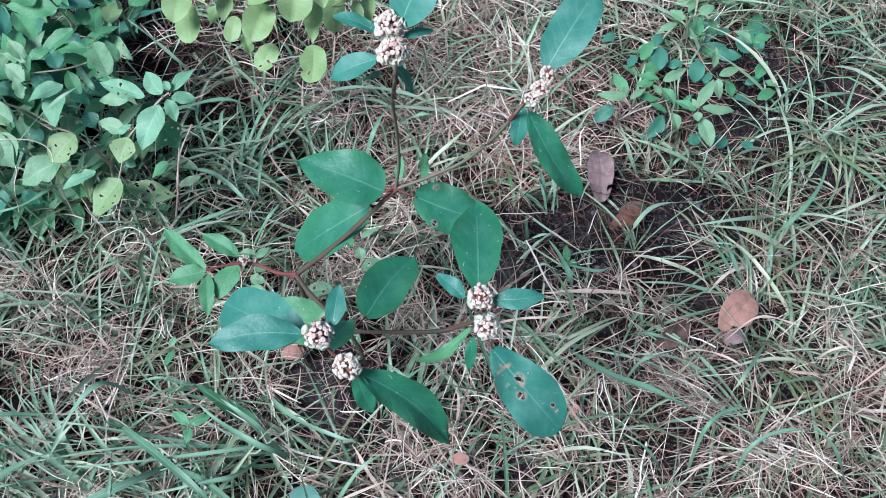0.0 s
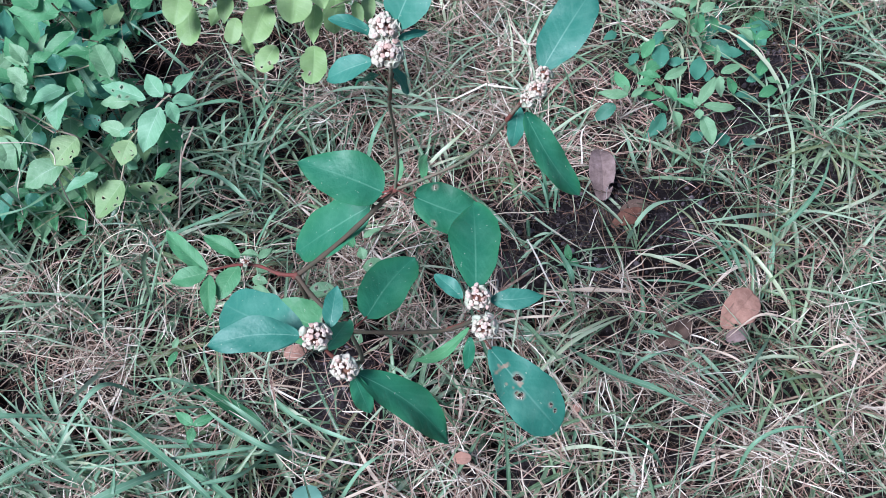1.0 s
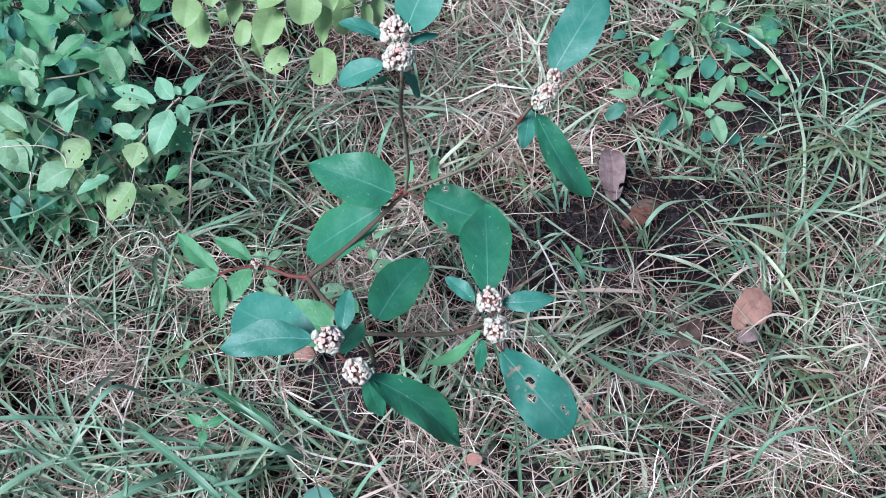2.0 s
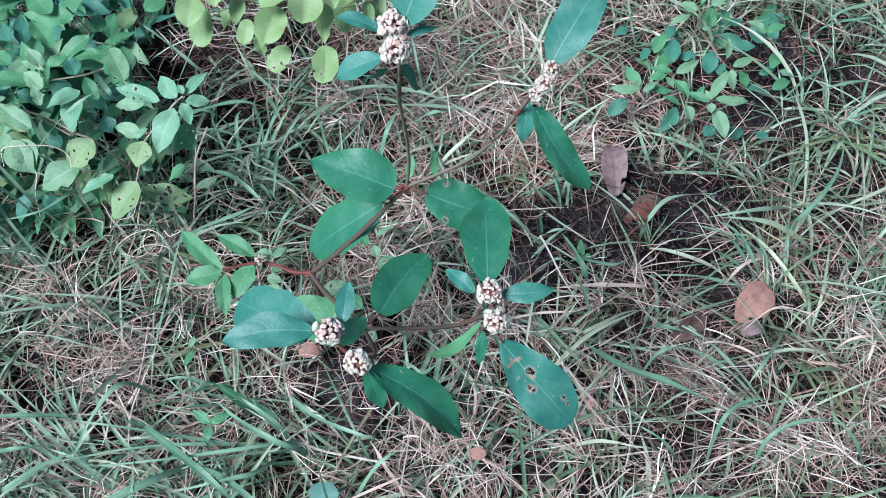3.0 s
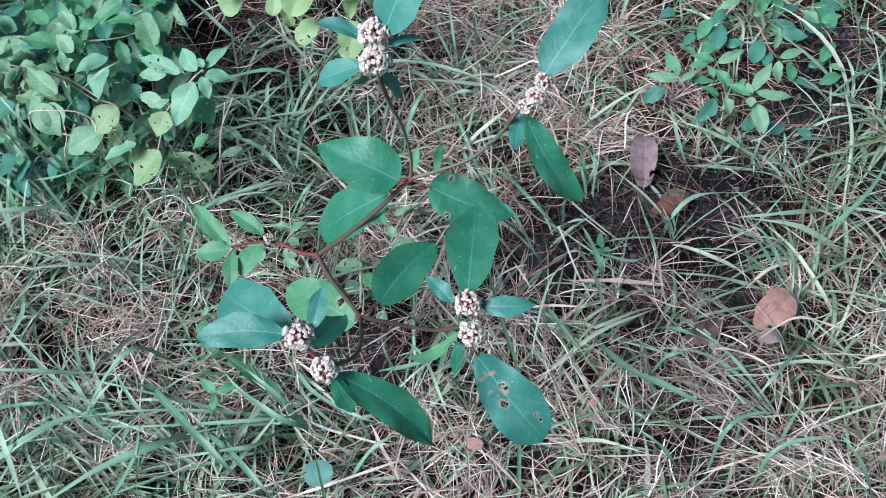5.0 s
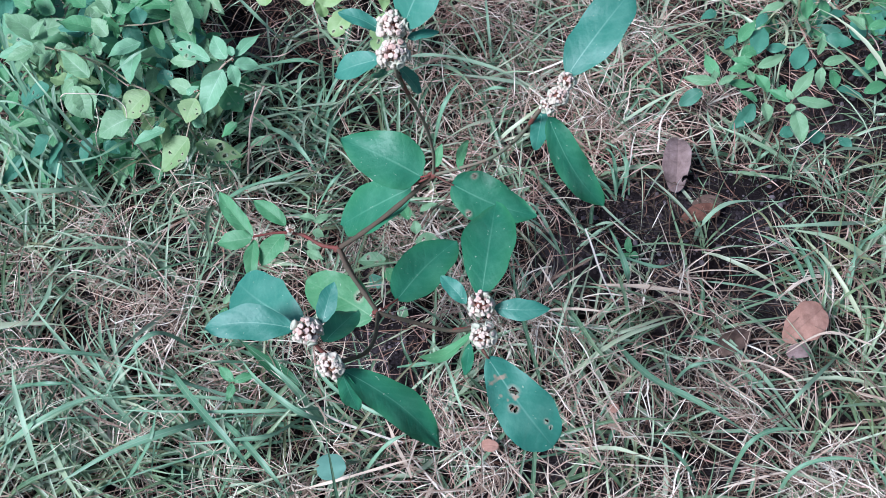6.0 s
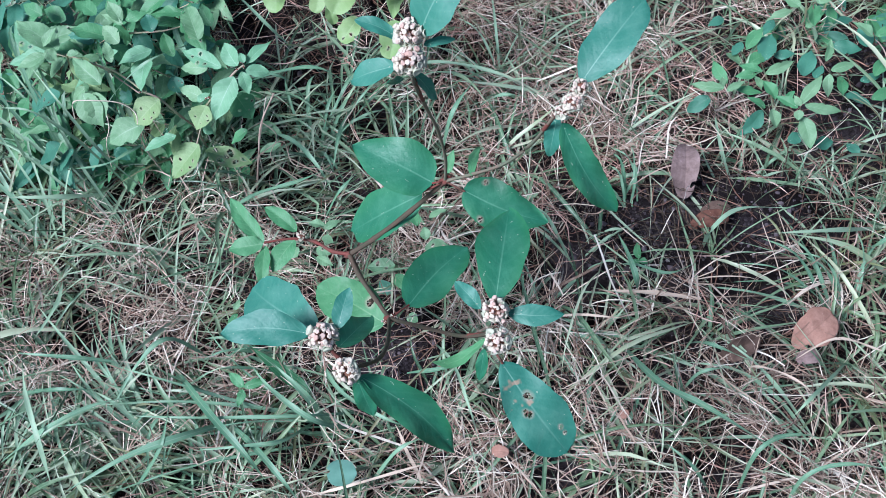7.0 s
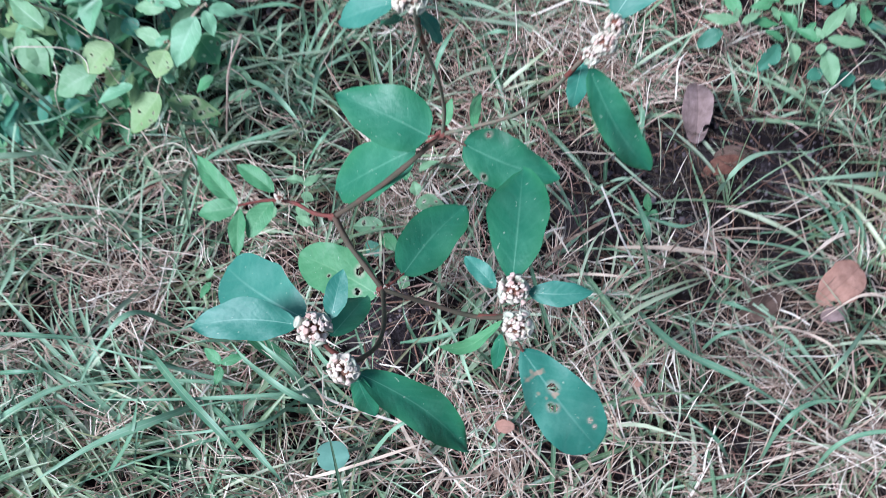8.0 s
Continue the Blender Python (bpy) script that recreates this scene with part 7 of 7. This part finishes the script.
blade("blade", clump_g, [(-0.0413, 0.6338, -0.0600), (0.0125, 0.5663, 0.0300), (0.0488, 0.4975, 0.0450), (0.0725, 0.4475, 0.0300)], 0.0044, GRASS_PALE)
blade("blade", clump_g, [(-0.0963, 0.3725, -0.0600), (-0.0413, 0.4188, 0.0450), (0.0013, 0.4487, 0.0450)], 0.0056, GRASS_BLADE)
blade("blade", clump_g, [(-0.0550, 0.5500, 0.0000), (0.0063, 0.5563, 0.0300), (0.0513, 0.5887, 0.0300)], 0.0065, GRASS_BLADE)
blade("blade", clump_g, [(0.4337, 0.4512, -0.0600), (0.4412, 0.4888, 0.0450), (0.4850, 0.5187, 0.0450), (0.5475, 0.5237, 0.0300)], 0.0059, GRASS_BLADE)
blade("blade", clump_g, [(0.5975, 0.6813, -0.0600), (0.5162, 0.5787, 0.0450), (0.4900, 0.5475, 0.0300)], 0.0053, GRASS_PALE)
blade("blade", clump_g, [(0.6262, 0.6788, 0.0000), (0.5537, 0.6750, 0.0300), (0.4913, 0.6312, 0.0300)], 0.0039, STRAW_BLADE)
clump_h = thing("grass_clump", (0.8550, 1.2400, -0.0600), "pale arching blades at the edge of bare soil", "grass", "grass clumps")
blade("blade", clump_h, [(0.9200, 1.1987, -0.0600), (0.7850, 1.1213, 0.0450), (0.7000, 1.1000, 0.0450), (0.6225, 1.0837, 0.0300)], 0.0046, GRASS_BLADE)
blade("blade", clump_h, [(0.7550, 1.2975, -0.0600), (0.7688, 1.2825, 0.0450), (0.8300, 1.2987, 0.0600), (0.9325, 1.3413, 0.0450)], 0.0068, GRASS_BLADE)
blade("blade", clump_h, [(0.7300, 1.2812, -0.0600), (0.7412, 1.2525, 0.0450), (0.8113, 1.2612, 0.0600), (0.9087, 1.2875, 0.0450)], 0.0050, GRASS_BLADE)
blade("blade", clump_h, [(0.8088, 1.0837, -0.0600), (0.7775, 1.0888, 0.0450), (0.8237, 1.1837, 0.0600)], 0.0052, GRASS_BLADE)
blade("blade", clump_h, [(0.8500, 0.9950, -0.0600), (0.7775, 1.0000, 0.0450), (0.7112, 1.0350, 0.0600)], 0.0045, GRASS_BLADE)
blade("blade", clump_h, [(0.7300, 1.0550, -0.0600), (0.7462, 1.0362, 0.0450), (0.8350, 1.0775, 0.0450)], 0.0045, GRASS_BLADE)
clump_i = thing("grass_clump", (-0.5275, 1.2437, -0.0600), "tall blades crossing broad weed leaves", "grass", "grass clumps")
blade("blade", clump_i, [(-0.3250, 1.1338, -0.0600), (-0.3812, 1.1050, 0.0900), (-0.4437, 1.1387, 0.1350), (-0.5162, 1.1887, 0.1500)], 0.0057, GRASS_PALE)
blade("blade", clump_i, [(-0.4950, 1.1288, -0.0600), (-0.4125, 1.1175, 0.0900), (-0.3750, 1.1525, 0.1500), (-0.3637, 1.2163, 0.1800)], 0.0048, GRASS_PALE)
blade("blade", clump_i, [(-0.6613, 0.9537, -0.0600), (-0.5925, 0.9025, 0.1200), (-0.5962, 0.9213, 0.1800), (-0.6375, 0.9763, 0.1800)], 0.0061, GRASS_BLADE)
blade("blade", clump_i, [(-0.5775, 0.8962, -0.0600), (-0.5500, 0.8488, 0.0900), (-0.5850, 0.8588, 0.1200), (-0.6500, 0.8787, 0.1050)], 0.0045, GRASS_PALE)
blade("blade", clump_i, [(-0.5513, 0.9087, -0.0600), (-0.5300, 0.8600, 0.1050), (-0.5563, 0.8575, 0.1500), (-0.6000, 0.8762, 0.1800)], 0.0052, GRASS_BLADE)
blade("blade", clump_i, [(-0.5025, 1.2150, 0.0450), (-0.4900, 1.1763, 0.1500), (-0.4838, 1.1650, 0.2100)], 0.0066, GRASS_BLADE)
blade("blade", clump_i, [(-0.3337, 1.0525, -0.0600), (-0.3413, 1.0175, 0.0750), (-0.3875, 1.0025, 0.1050), (-0.4450, 0.9900, 0.0900)], 0.0046, GRASS_BLADE)
clump_j = thing("grass_clump", (0.6175, 0.5850, -0.0600), "fine green blades in yellowed straw", "grass", "grass clumps")
blade("blade", clump_j, [(0.4975, 0.4400, -0.0600), (0.5075, 0.4700, 0.0300), (0.5625, 0.4900, 0.0450), (0.6400, 0.4888, 0.0300)], 0.0055, GRASS_BLADE)
blade("blade", clump_j, [(0.6700, 0.4275, -0.0600), (0.6188, 0.4587, 0.0450), (0.5900, 0.5075, 0.0450)], 0.0062, GRASS_BLADE)
blade("blade", clump_j, [(0.4050, 0.4387, -0.0600), (0.3625, 0.4587, 0.0300), (0.3187, 0.4913, 0.0300)], 0.0052, GRASS_BLADE)
blade("blade", clump_j, [(0.6425, 0.6238, -0.0600), (0.6525, 0.6212, 0.0300), (0.7137, 0.6325, 0.0300)], 0.0041, STRAW_BLADE)
blade("blade", clump_j, [(0.4288, 0.6388, -0.0600), (0.4475, 0.6175, 0.0300), (0.5050, 0.6000, 0.0300), (0.5450, 0.5625, 0.0150)], 0.0034, STRAW_BLADE)
blade("blade", clump_j, [(0.3513, 0.6775, -0.0600), (0.3750, 0.6438, 0.0300), (0.4325, 0.6262, 0.0300)], 0.0062, GRASS_BLADE)
blade("blade", clump_j, [(0.2375, 0.8013, -0.0600), (0.2612, 0.7600, 0.0300), (0.3150, 0.7512, 0.0300), (0.3562, 0.7812, 0.0150)], 0.0056, GRASS_BLADE)
blade("blade", clump_j, [(0.6050, 0.8787, -0.0600), (0.6200, 0.8337, 0.0450), (0.6838, 0.9037, 0.0600), (0.7362, 1.0112, 0.0300)], 0.0071, GRASS_BLADE)
grass_fan((-0.624, 0.784, -0.075), 2.33, 0.22, 11, 0.34, 0.20, 0.0050, GRASS_PALE, 1, "tall pale grass blades leaning over broad weeds")
grass_fan((-0.710, 0.839, -0.075), 2.28, 0.30, 8, 0.30, 0.22, 0.0060, GRASS_BLADE, 2, "long green blades among leafy weeds")
grass_fan((-0.723, 0.720, -0.075), 2.30, 0.40, 9, 0.26, 0.12, 0.0060, GRASS_PALE, 3, "pale grass blades beside the weed patch")
grass_fan((-0.439, 0.410, -0.075), 2.23, 0.30, 14, 0.24, 0.08, 0.0055, GRASS_PALE, 4, "bleached green grass fan over dark soil")
grass_fan((-0.402, 0.484, -0.075), -1.86, 0.60, 10, 0.20, 0.06, 0.0050, GRASS_BLADE, 5, "green grass tuft spreading low over straw")
grass_fan((-0.639, 0.499, -0.075), -1.34, 0.40, 9, 0.22, 0.07, 0.0060, GRASS_PALE, 6, "pale seeded grass tuft spreading low")
grass_fan((-0.116, 0.470, -0.075), -2.99, 0.12, 9, 0.42, 0.07, 0.0045, GRASS_BLADE, 7, "long narrow green blades lying side by side")
grass_fan((-0.264, 0.560, -0.075), 2.58, 0.60, 8, 0.16, 0.06, 0.0055, GRASS_BLADE, 8, "green grass tuft under the flower stems")
grass_fan((0.598, 0.753, -0.075), 2.28, 0.70, 12, 0.20, 0.08, 0.0050, GRASS_BLADE, 9, "fine green grass tuft in straw")
grass_fan((0.542, 0.564, -0.075), 2.77, 0.25, 7, 0.28, 0.07, 0.0055, GRASS_PALE, 10, "pale long blades over yellowed straw")
grass_fan((0.223, 0.484, -0.075), 2.16, 0.60, 10, 0.16, 0.06, 0.0055, GRASS_BLADE, 11, "short green grass tuft in straw")
grass_fan((0.107, 0.688, -0.075), 0.23, 0.80, 8, 0.18, 0.06, 0.0050, GRASS_BLADE, 12, "green blades arching towards bare soil")
grass_fan((-0.307, 0.972, -0.075), 0.64, 0.90, 12, 0.20, 0.08, 0.0055, GRASS_BLADE, 13, "green grass tuft beside the weed patch")
grass_fan((-0.001, 1.147, -0.075), 2.36, 0.80, 9, 0.20, 0.07, 0.0050, GRASS_PALE, 14, "pale green tuft in reddish dead grass")
grass_fan((0.427, 0.972, -0.075), 0.61, 0.90, 5, 0.16, 0.07, 0.0050, GRASS_PALE, 15, "pale blades at the edge of bare soil")
grass_fan((0.255, 0.905, -0.045), 1.7, 1.0, 9, 0.10, 0.06, 0.0045, GRASS_BLADE, 16, "short green tuft at the edge of bare soil")
grass_fan((0.175, 0.800, -0.050), 2.0, 0.7, 7, 0.12, 0.07, 0.0042, GRASS_PALE, 17, "pale green tuft at the edge of bare soil")
# dry twig and tendrils
twig = thing("dry_twig", (-0.3975, 0.8825, -0.0600), "thin upright pinkish dry twig with curling tendrils", "twig")
tube("stem", twig, [(-0.3962, 0.8762, -0.0600), (-0.3712, 0.8837, 0.0300), (-0.3650, 0.9225, 0.0750), (-0.3400, 0.9550, 0.1200)], 0.0019, 0.0013, TWIG)
tube("stem", twig, [(-0.3662, 0.8800, 0.0450), (-0.3263, 0.9025, 0.0600), (-0.3025, 0.8700, 0.0450), (-0.2575, 0.8737, 0.0300), (-0.2313, 0.8762, 0.0150)], 0.00064, 0.00048, TWIG)
tube("stem", twig, [(-0.3600, 0.9175, 0.0900), (-0.3325, 0.9025, 0.0750), (-0.3363, 0.8675, 0.0600), (-0.2900, 0.8475, 0.0300)], 0.00064, 0.00048, TWIG)
vine = thing("dry_vine", (-0.5663, 0.8862, -0.0600), "thin bleached dry vine looped over weed leaves", "vine")
tube("stem", vine, [(-0.5637, 0.8775, -0.0600), (-0.5125, 0.8163, 0.1200), (-0.5050, 0.8175, 0.1800), (-0.5063, 0.8325, 0.2025), (-0.5237, 0.8325, 0.2250), (-0.5587, 0.8213, 0.2400), (-0.5837, 0.8150, 0.2400), (-0.5925, 0.8075, 0.2100)], 0.00104, 0.0008, VINE)
tendril = thing("dry_tendril", (-0.4662, 0.8300, -0.0600), "tangle of thin curly bleached tendrils at the weed roots", "tendril")
tube("strand", tendril, [(-0.5125, 0.8025, -0.0300), (-0.4925, 0.8063, 0.0000), (-0.4625, 0.8113, 0.0225), (-0.4337, 0.8137, 0.0300), (-0.4100, 0.7975, 0.0300), (-0.4138, 0.7762, 0.0225), (-0.4300, 0.7700, 0.0300), (-0.4375, 0.7875, 0.0375), (-0.4200, 0.7937, 0.0450), (-0.4175, 0.7863, 0.0300)], 0.00072, 0.00058, VINE)
tube("strand", tendril, [(-0.4888, 0.7875, -0.0300), (-0.4575, 0.7825, 0.0150), (-0.4300, 0.7850, 0.0300), (-0.3987, 0.7800, 0.0300), (-0.4037, 0.7750, 0.0000)], 0.00064, 0.00051, VINE)
tube("strand", tendril, [(-0.4925, 0.8075, 0.0450), (-0.4800, 0.8150, 0.0750), (-0.4612, 0.8250, 0.0900), (-0.4425, 0.8250, 0.0900), (-0.4475, 0.8125, 0.0750), (-0.4725, 0.8137, 0.0600)], 0.00064, 0.00051, VINE)
tube("strand", tendril, [(-0.4487, 0.8588, -0.0150), (-0.4238, 0.8100, 0.0150), (-0.4250, 0.7788, 0.0300), (-0.4487, 0.7712, 0.0150), (-0.4838, 0.7863, 0.0000)], 0.00064, 0.00051, VINE)
tube("strand", tendril, [(-0.6075, 0.8812, 0.1200), (-0.5938, 0.8550, 0.1200), (-0.5975, 0.8350, 0.1050), (-0.6125, 0.8288, 0.0450)], 0.00088, 0.0007, VINE)
tube("strand", tendril, [(-0.3787, 0.9888, 0.0600), (-0.3775, 0.9463, 0.0450), (-0.3812, 0.9100, 0.0150), (-0.3925, 0.9075, -0.0600)], 0.00104, 0.00083, VINE)
# dead leaves
dead_leaf((0.5050, 0.6730, -0.0105), (0.5570, 0.7250, 0.0098), 0.0520, DEAD_TAN, "fallen light brown leaf curled on dry grass", p=0.62, q=0.42, fold=0.2, curl=0.1)
dead_leaf((0.5120, 0.6560, -0.0210), (0.5460, 0.6680, -0.0180), 0.0220, DEAD_GREY, "small broken piece of light brown leaf", p=0.5, q=0.4)
dead_leaf((0.3387, 0.9137, -0.0125), (0.3350, 1.0050, 0.0125), 0.0430, DEAD_GREY, "fallen grey-brown leaf on bare soil", p=0.5, q=0.5, fold=0.5, curl=0.2)
dead_leaf((0.3488, 0.8637, -0.0175), (0.4100, 0.8837, -0.0075), 0.0280, DEAD_RED, "crumpled reddish brown dead leaf on soil", p=0.6, q=0.5, fold=0.4)
dead_leaf((0.3662, 0.8962, -0.0150), (0.4150, 0.8950, -0.0063), 0.0249, DEAD_DARK, "dark shrivelled dead leaf on soil", p=0.6, q=0.5, fold=0.5)
dead_leaf((0.3975, 0.6400, -0.0225), (0.4550, 0.6788, 0.0000), 0.0303, DEAD_DARK, "dark curled dead leaf in straw", p=0.8, q=0.6, fold=1.1)
dead_leaf((0.0850, 0.4512, 0.0000), (0.1112, 0.4512, 0.0075), 0.0165, DEAD_TAN, "small dry leaf scrap in straw", p=0.6, q=0.5, fold=0.4)
dead_leaf((0.2600, 0.5262, 0.0000), (0.2725, 0.5337, 0.0075), 0.0117, DEAD_TAN, "small dry leaf scrap in straw", p=0.6, q=0.5)
dead_leaf((-0.1400, 0.6188, -0.0000), (-0.1738, 0.6088, 0.0000), 0.0229, DEAD_TAN, "small dry leaf scrap in straw")
